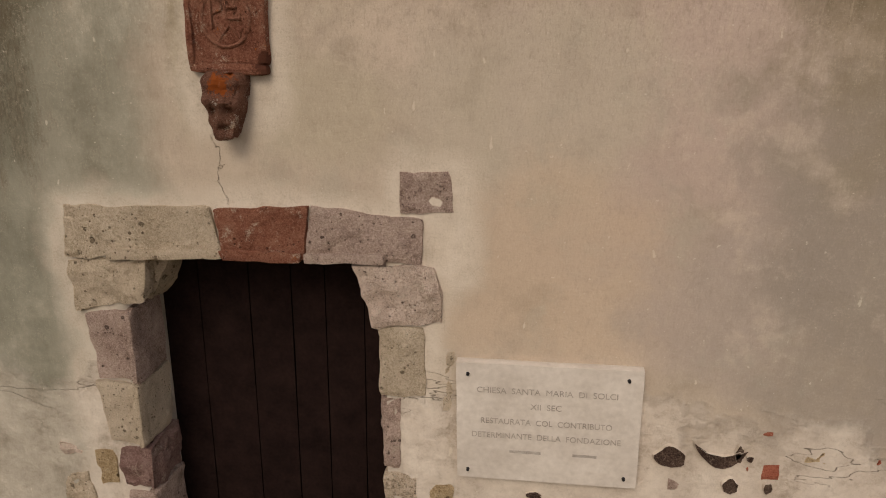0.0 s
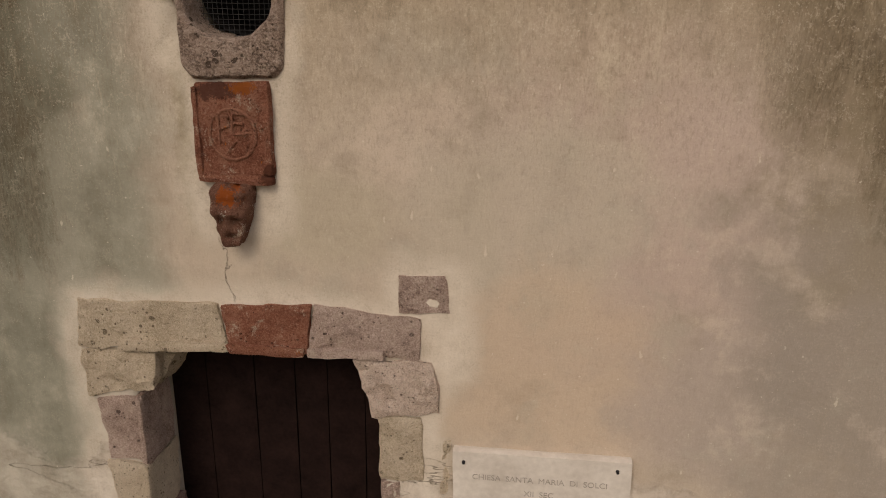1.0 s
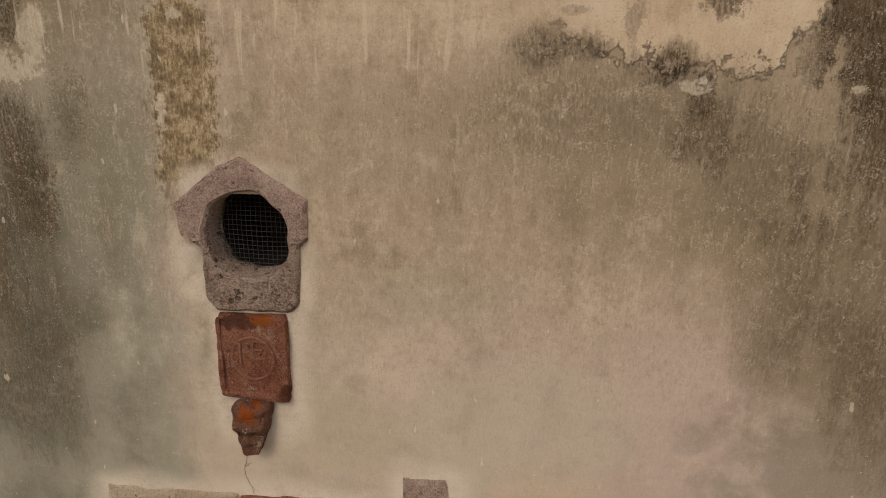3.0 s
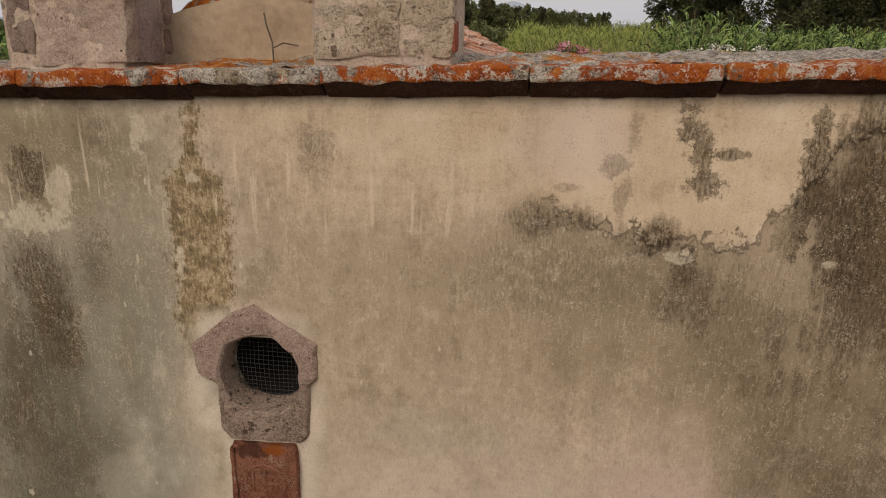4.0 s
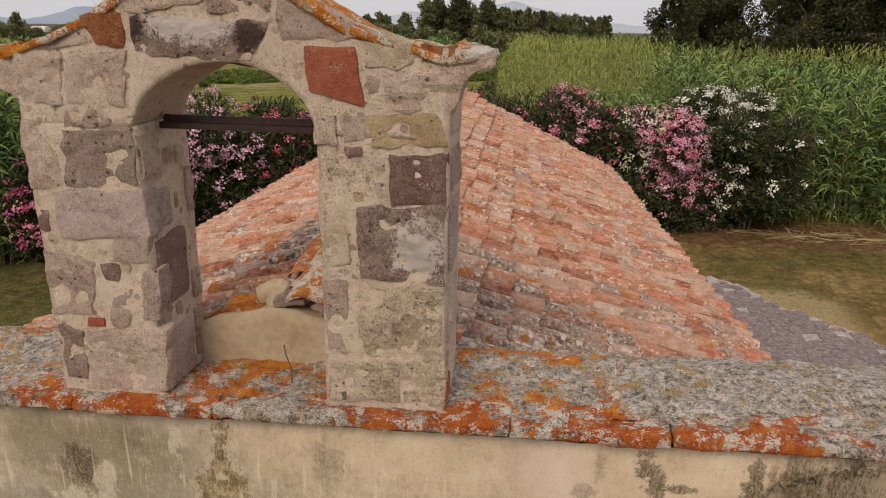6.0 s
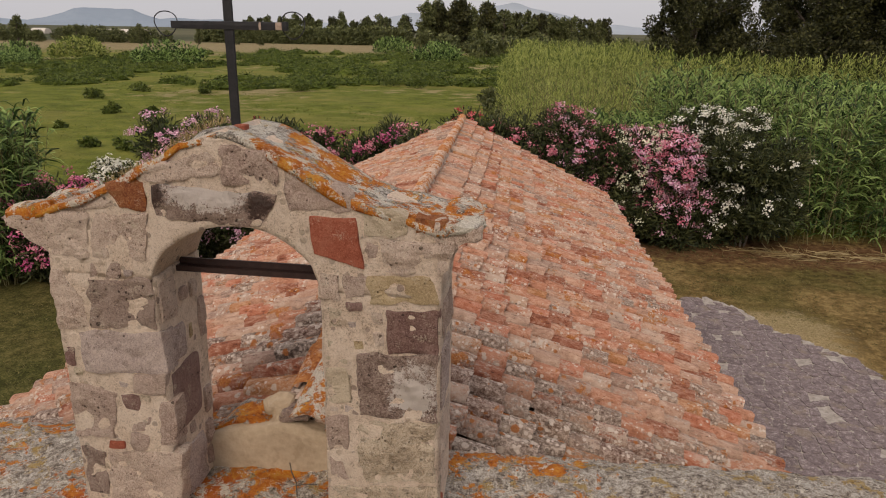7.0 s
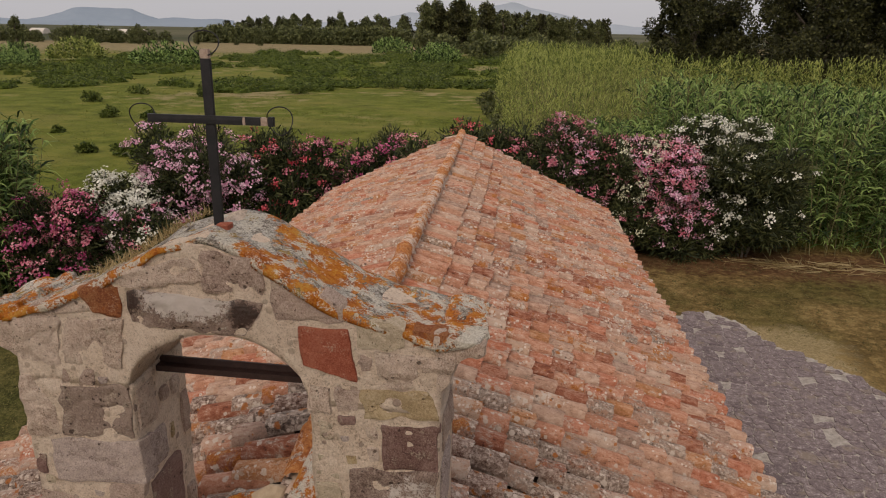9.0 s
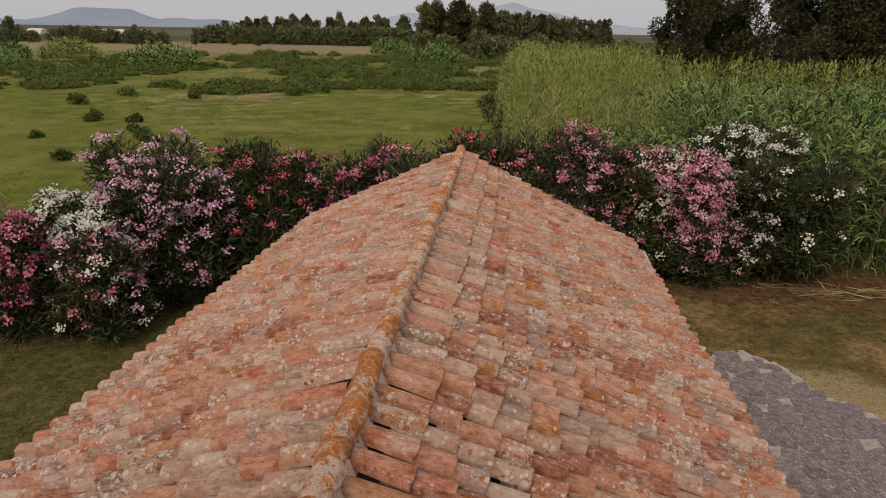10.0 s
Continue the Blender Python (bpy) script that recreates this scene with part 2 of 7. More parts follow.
def lichen_material(name, grey=0.5, orange=0.5, white=0.4, ochre=0.0, front=0.0, span=None, deep=1.0):
    """Old mortar and slabs under grey, white and orange lichen. front: more orange towards the facade's face; span: x between which the orange thins out."""
    m = Nodes(name)
    p = m.position()
    x, y, z = m.axes(p)
    det, fine, big = m.noise(p, 36, 9, 0.8), m.noise(p, 150, 4, 0.75), m.noise(p, 2.2, 4, 0.6)
    mid = m.noise(m.plus(p, (3.1, 1.7, 0.4)), 9, 9, 0.78)
    v = m.add(m.add(m.mul(det, 0.5), m.mul(fine, 0.3)), m.mul(mid, 0.2))
    c = m.ramp(v, (0.41, (0.05, 0.04, 0.033)), (0.46, (0.2, 0.16, 0.128)), (0.505, (0.4, 0.34, 0.28)), (0.56, (0.66, 0.59, 0.5)))
    pale = m.step(m.add(m.mul(mid, 0.6), m.mul(det, 0.4)), 0.57 - grey * 0.09, 0.63 - grey * 0.06)
    c = m.mix(m.mul(pale, 0.75), c, m.ramp(m.add(m.mul(fine, 0.6), m.mul(det, 0.4)), (0.41, (0.11, 0.094, 0.08)), (0.475, (0.36, 0.32, 0.28)), (0.55, (0.68, 0.63, 0.56))))
    if ochre:
        c = m.mix(m.mul(m.step(m.add(m.mul(m.noise(m.plus(p, (8.0, 0.0, 3.0)), 9, 9, 0.75), 0.7), m.mul(det, 0.3)), 0.53, 0.57), ochre), c, m.ramp(fine, (0.38, (0.22, 0.12, 0.018)), (0.6, (0.5, 0.33, 0.07))))
    patch = m.add(m.add(m.mul(m.noise(p, 7, 9, 0.75, 0.5), 0.75), m.mul(det, 0.25)), m.mul(m.sub(big, 0.5), 0.5))
    if front:
        patch = m.add(patch, m.mul(m.sub(m.step(y, 0.12, 0.02), 0.35), front))
    if span:
        patch = m.sub(patch, m.mul(m.step(m.add(x, m.mul(m.sub(big, 0.5), 1.5)), span[0], span[1]), 0.13))
    o = m.mul(m.step(patch, 0.66 - orange * 0.24, 0.69 - orange * 0.24), m.step(m.add(m.mul(fine, 0.5), m.mul(det, 0.5)), 0.36, 0.44))
    tone = m.ramp(m.add(m.mul(m.noise(p, 12, 7, 0.75), 0.6), m.mul(fine, 0.4)), (0.39, (0.2, 0.06, 0.008)), (0.45, (0.42, 0.105, 0.01)), (0.52, (0.58, 0.19, 0.016)), (0.6, (0.62, 0.32, 0.05)))
    tone = m.mix(1.0, tone, (0.6 + 0.4 * deep, deep, deep), "MULTIPLY")
    c = m.mix(m.mul(o, 0.95), c, tone)
    w = m.step(m.add(m.mul(m.noise(m.plus(p, (1.0, 5.0, 2.0)), 13, 9, 0.75), 0.75), m.mul(fine, 0.25)), 0.64 - white * 0.12, 0.655 - white * 0.11)
    c = m.mix(m.mul(w, 0.9), c, m.ramp(fine, (0.38, (0.5, 0.43, 0.34)), (0.58, (0.76, 0.7, 0.6))))
    h = m.add(m.add(m.mul(det, 0.7), m.mul(mid, 0.5)), m.mul(fine, 0.25))
    return m.done(c, 0.95, h, 0.03, specular=0.1)


def tile_material(name, source):
    """Old clay roof tiles: each its own clay, under grey and orange lichen."""
    m = Nodes(name)
    p = m.position()
    x, y, z = m.axes(p)
    r = m.own() if source == "object" else m.island()
    r2 = m.math("FRACT", m.mul(r, 17.31))
    r3 = m.math("FRACT", m.mul(r, 91.7))
    r4 = m.math("FRACT", m.mul(r, 233.1))
    clay = m.ramp(r, (0.0, (0.55, 0.2, 0.12)), (0.12, (0.52, 0.38, 0.3)), (0.24, (0.57, 0.3, 0.2)), (0.36, (0.36, 0.32, 0.285)),
                  (0.46, (0.56, 0.27, 0.175)), (0.56, (0.54, 0.44, 0.36)), (0.66, (0.6, 0.37, 0.265)), (0.76, (0.27, 0.085, 0.05)), (0.86, (0.5, 0.25, 0.1)), (0.94, (0.6, 0.46, 0.36)))
    clay.node.color_ramp.interpolation = "CONSTANT"
    shift = m.plus(p, m.join(m.mul(r, 40), m.mul(r2, 30), 0.0))
    # streaks run down the slope, along the tile
    streak = m.noise(m.times(shift, (0.35, 1.0, 0.35)), 42, 8, 0.75)
    det, fine, mid = m.noise(shift, 30, 9, 0.8), m.noise(p, 140, 4, 0.75), m.noise(shift, 7, 6, 0.7)
    v = m.add(m.add(m.mul(mid, 0.3), m.mul(streak, 0.45)), m.mul(fine, 0.25))
    c = m.mix(0.45, clay, m.ramp(v, (0.41, (0.07, 0.035, 0.024)), (0.48, (0.42, 0.2, 0.125)), (0.57, (0.8, 0.6, 0.48))))
    # grey crust, thick by the facade and thin further back
    crust = m.add(m.mul(m.sub(r2, 0.5), 0.24), m.add(m.mul(m.mul(m.step(y, 2.6, 1.1), m.add(0.85, m.mul(m.step(x, -1.4, -0.6), 0.15))), 0.17), m.mul(m.sub(m.noise(p, 0.8, 3), 0.5), 0.25)))
    g = m.step(m.add(v, crust), 0.57, 0.63)
    speck = m.add(m.add(m.mul(m.noise(p, 48, 8, 0.76), 0.5), m.mul(fine, 0.15)), m.mul(streak, 0.35))
    c = m.mix(m.mul(g, 0.8), c, m.ramp(speck, (0.42, (0.035, 0.03, 0.027)), (0.465, (0.15, 0.13, 0.113)), (0.51, (0.31, 0.28, 0.25)), (0.565, (0.6, 0.55, 0.5))))
    o = m.step(m.add(m.noise(m.plus(shift, (5.0, 2.0, 0.0)), 9, 9, 0.75, 0.4), m.mul(m.sub(r3, 0.86), 0.36)), 0.54, 0.6)
    c = m.mix(m.mul(o, 0.8), c, m.ramp(fine, (0.38, (0.26, 0.075, 0.012)), (0.5, (0.46, 0.155, 0.025)), (0.62, (0.56, 0.29, 0.08))))
    w = m.step(m.add(m.add(m.mul(m.noise(m.times(m.plus(shift, (1.0, 9.0, 0.0)), (0.5, 1.0, 0.5)), 17, 9, 0.78), 0.75), m.mul(fine, 0.25)), m.mul(m.sub(r4, 0.5), 0.24)), 0.565, 0.61)
    c = m.mix(m.mul(w, 0.6), c, (0.64, 0.54, 0.455))
    # rosettes of lichen
    for scale, low, tone, k in ((21, 0.66, (0.68, 0.62, 0.55), 0.85), (34, 0.74, (0.78, 0.72, 0.65), 0.85), (17, 0.8, (0.42, 0.15, 0.03), 0.85), (26, 0.86, (0.09, 0.07, 0.06), 0.7)):
        q = m.plus(shift, (scale * 0.37, scale * 0.11, 0.0))
        q = m.plus(q, m.times(m.join(m.sub(det, 0.5), m.sub(speck, 0.5), 0.0), (0.05, 0.05, 0.0)))
        size = m.mul(m.math("MAXIMUM", m.sub(m.add(m.axes(m.voronoi(q, scale, out="Color"))[0], m.add(m.mul(m.sub(r4, 0.5), 0.3), m.mul(crust, 0.8))), low), 0.0), 1.5)
        c = m.mix(m.mul(m.step(m.sub(m.math("MINIMUM", size, 0.48), m.voronoi(q, scale)), 0.0, 0.08), k), c, tone)
    c = m.mix(m.mul(m.step(speck, 0.45, 0.41), 0.65), c, (0.06, 0.04, 0.032))
    c = m.mix(m.mul(m.step(speck, 0.555, 0.6), 0.45), c, (0.66, 0.56, 0.48))
    return m.done(m.mix(1.0, c, (0.79, 0.715, 0.665), "MULTIPLY"), 0.94, m.add(m.add(m.mul(streak, 0.5), m.mul(fine, 0.25)), m.mul(mid, 0.4)), 0.022, specular=0.1)


def plain_material(name, dark, light, rough=0.85, scale=12.0, depth=0.006, metal=0.0, specular=0.2):
    m = Nodes(name)
    p = m.position()
    a, b = m.noise(p, scale, 5, 0.65), m.noise(p, scale * 7, 3, 0.6)
    c = m.ramp(m.add(m.mul(a, 0.65), m.mul(b, 0.35)), (0.32, dark), (0.68, light))
    return m.done(c, rough, m.add(a, m.mul(b, 0.4)), depth, metal, specular)


def leaf_material(name, *stops, trans=0.25, rough=0.6):
    """Foliage: the tone changes from leaf to leaf and from clump to clump."""
    m = Nodes(name)
    p = m.position()
    v = m.add(m.mul(m.island(), 0.6), m.mul(m.noise(p, 0.9, 3), 0.4))
    c = m.ramp(v, *stops)
    mat = m.done(c, rough, specular=0.25)
    if trans:
        t = m.node("ShaderNodeBsdfTranslucent")
        m.put(c, t.inputs["Color"])
        s = m.node("ShaderNodeMixShader")
        s.inputs[0].default_value = trans
        out = m.t.nodes["Material Output"]
        m.t.links.new(m.bsdf.outputs[0], s.inputs[1])
        m.t.links.new(t.outputs[0], s.inputs[2])
        m.t.links.new(s.outputs[0], out.inputs["Surface"])
    return mat


def plaster_material():
    """The facade's old lime plaster: smooth and clouded below, grimy above, with a cleaner coat under the cornice."""
    m = Nodes("facade_plaster")
    p = m.position()
    x, y, z = m.axes(p)
    cloud, big, mid, det = m.noise(p, 0.9, 4, 0.55), m.noise(m.plus(p, (7.0, 0.0, 2.0)), 2.2, 5, 0.6), m.noise(p, 5, 8, 0.66), m.noise(p, 16, 10, 0.78)
    speck, run = m.noise(p, 130, 4, 0.75), m.noise(m.times(p, (1.0, 1.0, 0.22)), 8, 9, 0.74)
    drip, hair = m.noise(m.times(p, (1.0, 1.0, 0.1)), 34, 8, 0.72), m.noise(m.times(p, (1.0, 1.0, 0.3)), 110, 4, 0.75)

    def off(v, k):
        return m.mul(m.sub(v, 0.5), k)

    def wash(c, cx, cz, rx, rz, tone, strength, rag=1.3, soft=0.55):
        blot = m.add(m.blot(x, z, cx, cz, rx, rz), m.add(off(big, rag), off(mid, rag * 0.5)))
        return m.mix(m.mul(m.mul(m.step(blot, 0.0, soft), m.step(m.blot(x, z, cx, cz, rx * 1.25, rz * 1.25), 0.0, 0.3)), strength), c, tone)

    v = m.add(m.add(m.mul(cloud, 0.3), m.mul(big, 0.3)), m.add(m.mul(mid, 0.25), m.mul(det, 0.15)))
    c = m.ramp(v, (0.38, (0.36, 0.295, 0.225)), (0.5, (0.455, 0.37, 0.285)), (0.62, (0.55, 0.455, 0.355)))
    # rosy, ochre and grey washes
    c = wash(c, 0.85, 2.65, 1.2, 0.85, (0.465, 0.355, 0.3), 0.75)
    c = wash(c, 0.3, 2.55, 0.6, 0.5, (0.46, 0.40, 0.305), 0.6)
    c = wash(c, 0.45, 2.0, 0.75, 0.5, (0.52, 0.395, 0.285), 0.7)
    c = wash(c, 1.05, 1.95, 0.45, 0.5, (0.39, 0.32, 0.275), 0.7)
    c = wash(c, 1.6, 2.3, 0.75, 1.4, (0.29, 0.245, 0.2), 0.85)
    c = wash(c, 1.6, 2.75, 0.55, 0.6, (0.27, 0.22, 0.155), 0.7, 1.6)
    c = wash(c, -1.75, 1.75, 0.45, 0.7, (0.2, 0.19, 0.145), 0.7, 1.6)
    c = wash(c, -0.4, 2.55, 0.32, 0.25, (0.41, 0.35, 0.25), 0.5)
    c = m.mix(m.mul(m.step(m.add(m.noise(m.plus(p, (4.0, 0.0, 9.0)), 2.6, 6, 0.62), off(det, 0.15)), 0.53, 0.64), 0.35), c, (0.37, 0.33, 0.26))
    c = m.mix(m.mul(m.step(m.add(m.noise(m.plus(p, (1.0, 0.0, 4.0)), 2.1, 6, 0.62), off(det, 0.15)), 0.54, 0.66), 0.4), c, (0.62, 0.5, 0.4))
    # green-grey film, thickest at one end
    film = m.add(m.step(x, -0.85, -1.4), m.add(off(big, 1.3), off(mid, 0.5)))
    grey = m.ramp(m.add(m.mul(mid, 0.4), m.add(m.mul(big, 0.4), m.mul(run, 0.2))), (0.4, (0.165, 0.155, 0.115)), (0.5, (0.25, 0.238, 0.18)), (0.6, (0.35, 0.325, 0.255)))
    c = m.mix(m.mul(m.mul(m.step(film, 0.05, 0.75), m.step(z, 4.3, 3.6)), 0.9), c, grey)
    c = wash(c, -1.68, 3.15, 0.35, 0.5, (0.115, 0.105, 0.07), 0.75, 2.2, 0.4)
    c = wash(c, -1.75, 2.55, 0.3, 0.35, (0.15, 0.145, 0.105), 0.6, 2.0, 0.5)
    c = wash(c, -1.3, 3.55, 0.35, 0.4, (0.2, 0.185, 0.13), 0.5)
    # olive grime of the upper wall, streaked downwards
    high = m.step(m.add(z, m.add(off(big, 0.9), off(run, 0.5))), 2.75, 3.5)
    grime = m.ramp(m.add(m.mul(run, 0.45), m.add(m.mul(big, 0.35), m.mul(det, 0.2))), (0.38, (0.235, 0.172, 0.1)), (0.5, (0.335, 0.255, 0.16)), (0.6, (0.46, 0.365, 0.25)))
    c = m.mix(m.mul(m.mul(high, m.step(x, -1.1, -0.5)), 0.62), c, grime)
    c = wash(c, 1.35, 3.25, 0.6, 0.75, (0.205, 0.155, 0.09), 0.62, 1.6, 0.7)
    c = wash(c, 0.75, 3.6, 0.7, 0.4, (0.25, 0.195, 0.125), 0.6, 1.6, 0.6)
    c = wash(c, -0.1, 3.7, 0.6, 0.3, (0.33, 0.265, 0.18), 0.5, 1.6, 0.6)
    c = wash(c, -1.6, 4.2, 0.5, 0.35, (0.2, 0.16, 0.095), 0.75, 2.0, 0.5)
    c = wash(c, -1.25, 4.0, 0.25, 0.5, (0.25, 0.215, 0.15), 0.5, 2.0, 0.5)
    # soft mottling all over
    c = m.mix(m.mul(m.step(m.add(m.mul(mid, 0.6), m.mul(run, 0.4)), 0.53, 0.62), m.add(0.12, m.mul(high, 0.32))), c, (0.56, 0.465, 0.35))
    c = m.mix(m.mul(m.step(m.add(m.mul(mid, 0.6), m.mul(run, 0.4)), 0.48, 0.4), m.add(0.1, m.mul(high, 0.36))), c, (0.19, 0.15, 0.095))
    grain = m.mul(m.step(z, 2.3, 3.4), 0.3)
    c = m.mix(m.mul(m.step(hair, 0.48, 0.38), m.add(0.06, grain)), c, (0.2, 0.155, 0.1))
    c = m.mix(m.mul(m.step(m.add(m.mul(drip, 0.6), m.mul(hair, 0.4)), 0.53, 0.62), m.add(0.05, grain)), c, (0.55, 0.455, 0.335))
    # cleaner upper coat with a broken lower rim
    rag = m.add(m.add(off(det, 0.36), off(run, 0.24)), off(mid, 0.3))
    rim = m.ramp(m.mul(m.add(x, 2.0), 0.25), (0.0, (1.0,) * 3), (0.24, (0.96,) * 3), (0.32, (0.7,) * 3), (0.42, (0.56,) * 3), (0.53, (0.48,) * 3), (0.6, (0.52,) * 3), (0.68, (0.42,) * 3), (0.76, (0.44,) * 3), (0.79, (0.62,) * 3), (0.82, (0.85,) * 3), (0.9, (0.98,) * 3))
    edge = m.add(m.sub(z, m.add(m.mul(rim, 0.9), 3.58)), m.mul(rag, 1.0))
    band = m.math("MAXIMUM", m.mul(m.step(edge, -0.012, 0.02), m.step(x, 0.0, 0.5)), m.mul(m.step(edge, -0.25, 0.3), m.step(x, 0.6, 0.1)))
    coat = m.ramp(m.add(m.mul(mid, 0.45), m.add(m.mul(cloud, 0.3), m.add(m.mul(drip, 0.15), m.mul(speck, 0.1)))), (0.4, (0.47, 0.355, 0.24)), (0.49, (0.585, 0.46, 0.325)), (0.58, (0.67, 0.55, 0.41)))
    coat = m.mix(m.mul(m.step(m.add(m.blot(x, z, 0.42, 4.3, 0.3, 0.2), off(mid, 0.8)), 0.05, 0.6), 0.7), coat, (0.61, 0.49, 0.405))
    c = m.mix(m.mul(band, m.add(0.72, m.mul(m.step(x, -0.3, 0.6), 0.2))), c, coat)
    # black mould along the rim and in runs
    tear = m.add(m.add(off(det, 3.4), off(run, 1.6)), m.add(off(hair, 0.9), off(mid, 1.2)))
    smear = m.add(m.add(off(det, 1.3), off(run, 2.4)), m.add(off(big, 1.0), off(mid, 1.2)))
    for cx, cz, rx, rz, k in ((0.3, 4.03, 0.13, 0.09, 0.7), (0.45, 4.03, 0.12, 0.06, 0.55), (0.72, 3.99, 0.13, 0.09, 0.95), (0.83, 3.88, 0.06, 0.1, 0.75), (0.79, 4.37, 0.045, 0.14, 0.85), (0.84, 4.28, 0.05, 0.1, 0.85), (0.93, 4.28, 0.11, 0.025, 0.85), (0.86, 4.17, 0.09, 0.055, 0.85),
                              (0.57, 4.23, 0.06, 0.06, 0.5), (0.6, 4.13, 0.05, 0.09, 0.5), (0.41, 4.145, 0.055, 0.018, 0.45), (0.62, 4.35, 0.03, 0.1, 0.4),
                              (1.2, 4.2, 0.06, 0.3, 0.95), (1.35, 4.12, 0.18, 0.36, 0.98), (1.48, 4.1, 0.3, 0.55, 0.95), (1.17, 4.02, 0.1, 0.12, 0.6), (0.85, 3.75, 0.13, 0.16, 0.55), (0.5, 3.85, 0.7, 0.25, 0.4), (1.42, 3.75, 0.3, 0.4, 0.7), (1.5, 3.3, 0.4, 0.6, 0.4), (1.1, 3.65, 0.3, 0.3, 0.4), (1.75, 3.0, 0.4, 0.8, 0.45), (1.2, 3.25, 0.2, 0.4, 0.35),
                              (-1.61, 4.12, 0.1, 0.16, 0.9), (-1.64, 3.68, 0.16, 0.26, 0.92), (-1.6, 3.45, 0.12, 0.25, 0.85), (-1.75, 3.3, 0.25, 0.4, 0.6), (-1.4, 3.75, 0.1, 0.25, 0.5), (-1.34, 4.27, 0.12, 0.1, 0.45), (-0.48, 4.25, 0.08, 0.14, 0.5), (-1.8, 2.75, 0.4, 0.6, 0.6)):
        spot = m.blot(x, z, cx, cz, rx * 1.3, rz * 1.3)
        wide = rx > 0.12
        c = m.mix(m.mul(m.mul(m.step(m.add(spot, smear if wide else tear), 0.15 if wide else 0.36, 0.75 if wide else 0.55), m.step(spot, 0.0, 0.35)), m.mul(m.add(0.65, m.mul(m.step(m.add(m.mul(hair, 0.6), m.mul(det, 0.4)), 0.54, 0.46), 0.35)), k)), c, m.ramp(m.add(m.mul(run, 0.65), m.mul(hair, 0.35)), (0.42, (0.034, 0.023, 0.011)), (0.58, (0.1, 0.07, 0.038))))
    # brown run from the cornice past the round window
    way = m.add(m.add(-0.945, m.mul(m.step(z, 3.7, 3.45), -0.07)), off(m.noise(p, 4, 4), 0.1))
    width = m.add(0.028, m.mul(m.mul(m.step(z, 4.22, 4.1), m.step(z, 3.42, 3.6)), 0.085))
    wet = m.step(m.sub(m.add(m.math("ABSOLUTE", m.sub(x, way)), m.add(off(det, 0.26), off(hair, 0.12))), width), 0.02, -0.03)
    c = m.mix(m.mul(m.mul(wet, m.step(z, 3.3, 3.6)), 0.8), c, m.ramp(m.add(m.mul(hair, 0.4), m.mul(det, 0.6)), (0.41, (0.055, 0.036, 0.012)), (0.48, (0.16, 0.108, 0.038)), (0.57, (0.38, 0.29, 0.165))))
    # olive seam down the outside of the window, the panel and the corbel
    seam = m.add(-0.965, m.mul(m.step(z, 3.2, 2.9), 0.035))
    moss = m.step(m.sub(m.add(m.math("ABSOLUTE", m.sub(x, seam)), m.add(off(mid, 0.14), off(det, 0.1))), 0.03), 0.035, -0.02)
    c = m.mix(m.mul(m.mul(moss, m.mul(m.step(z, 2.35, 2.6), m.step(z, 3.7, 3.3))), 0.65), c, m.ramp(det, (0.4, (0.15, 0.12, 0.06)), (0.6, (0.3, 0.25, 0.15))))
    # pale flakes and trickles of lime
    flake = None
    for cx, cz, rx, rz in ((-1.64, 3.92, 0.2, 0.1), (-1.5, 4.02, 0.08, 0.15), (0.8, 3.92, 0.08, 0.035), (1.3, 3.92, 0.04, 0.025), (-1.15, 4.27, 0.05, 0.1), (-0.95, 4.12, 0.05, 0.03), (-1.04, 3.78, 0.03, 0.12)):
        one = m.blot(x, z, cx, cz, rx, rz)
        flake = one if flake is None else m.math("MAXIMUM", flake, one)
    crumb = m.add(m.add(off(det, 3.2), off(run, 1.6)), off(mid, 1.2))
    c = m.mix(m.mul(m.mul(m.step(m.add(flake, crumb), 0.3, 0.4), m.step(flake, 0.0, 0.3)), 0.6), c, m.ramp(hair, (0.42, (0.47, 0.4, 0.3)), (0.55, (0.6, 0.52, 0.4))))
    trickle = m.mul(m.step(m.noise(m.times(p, (1.0, 1.0, 0.07)), 30, 3, 0.5), 0.6, 0.66), m.mul(m.step(z, 3.85, 4.0), m.step(z, 4.42, 4.2)))
    c = m.mix(m.mul(m.mul(trickle, m.step(x, 0.3, -0.1)), 0.55), c, (0.62, 0.52, 0.39))
    # darker brown band right under the cornice
    c = m.mix(m.mul(m.step(m.add(m.sub(z, m.mul(x, 0.033)), off(run, 0.25)), 4.4, 4.46), 0.35), c, (0.16, 0.115, 0.07))
    # fresh mortar round the set stones
    near = m.math("MINIMUM", m.hollow(x, z, -1.46, -0.04, -1.0, 2.15), m.hollow(x, z, -0.87, -0.62, 2.5, 3.0))
    near = m.math("MINIMUM", near, m.hollow(x, z, -0.92, -0.58, 3.12, 3.5))
    near = m.math("MINIMUM", near, m.hollow(x, z, -0.14, 0.03, 2.0, 2.32))
    halo = m.step(m.add(near, m.add(off(big, 0.3), m.add(off(mid, 0.2), off(det, 0.1)))), 0.14, 0.03)
    c = m.mix(m.mul(halo, 0.78), c, m.ramp(m.add(m.mul(mid, 0.5), m.add(m.mul(det, 0.3), m.mul(speck, 0.2))), (0.4, (0.5, 0.42, 0.33)), (0.5, (0.6, 0.515, 0.415)), (0.6, (0.68, 0.6, 0.5))))
    # patched, crumbling base
    low = m.step(m.add(m.add(z, off(m.noise(p, 2.2, 5, 0.6), 0.9)), off(det, 0.25)), 1.5, 1.36)
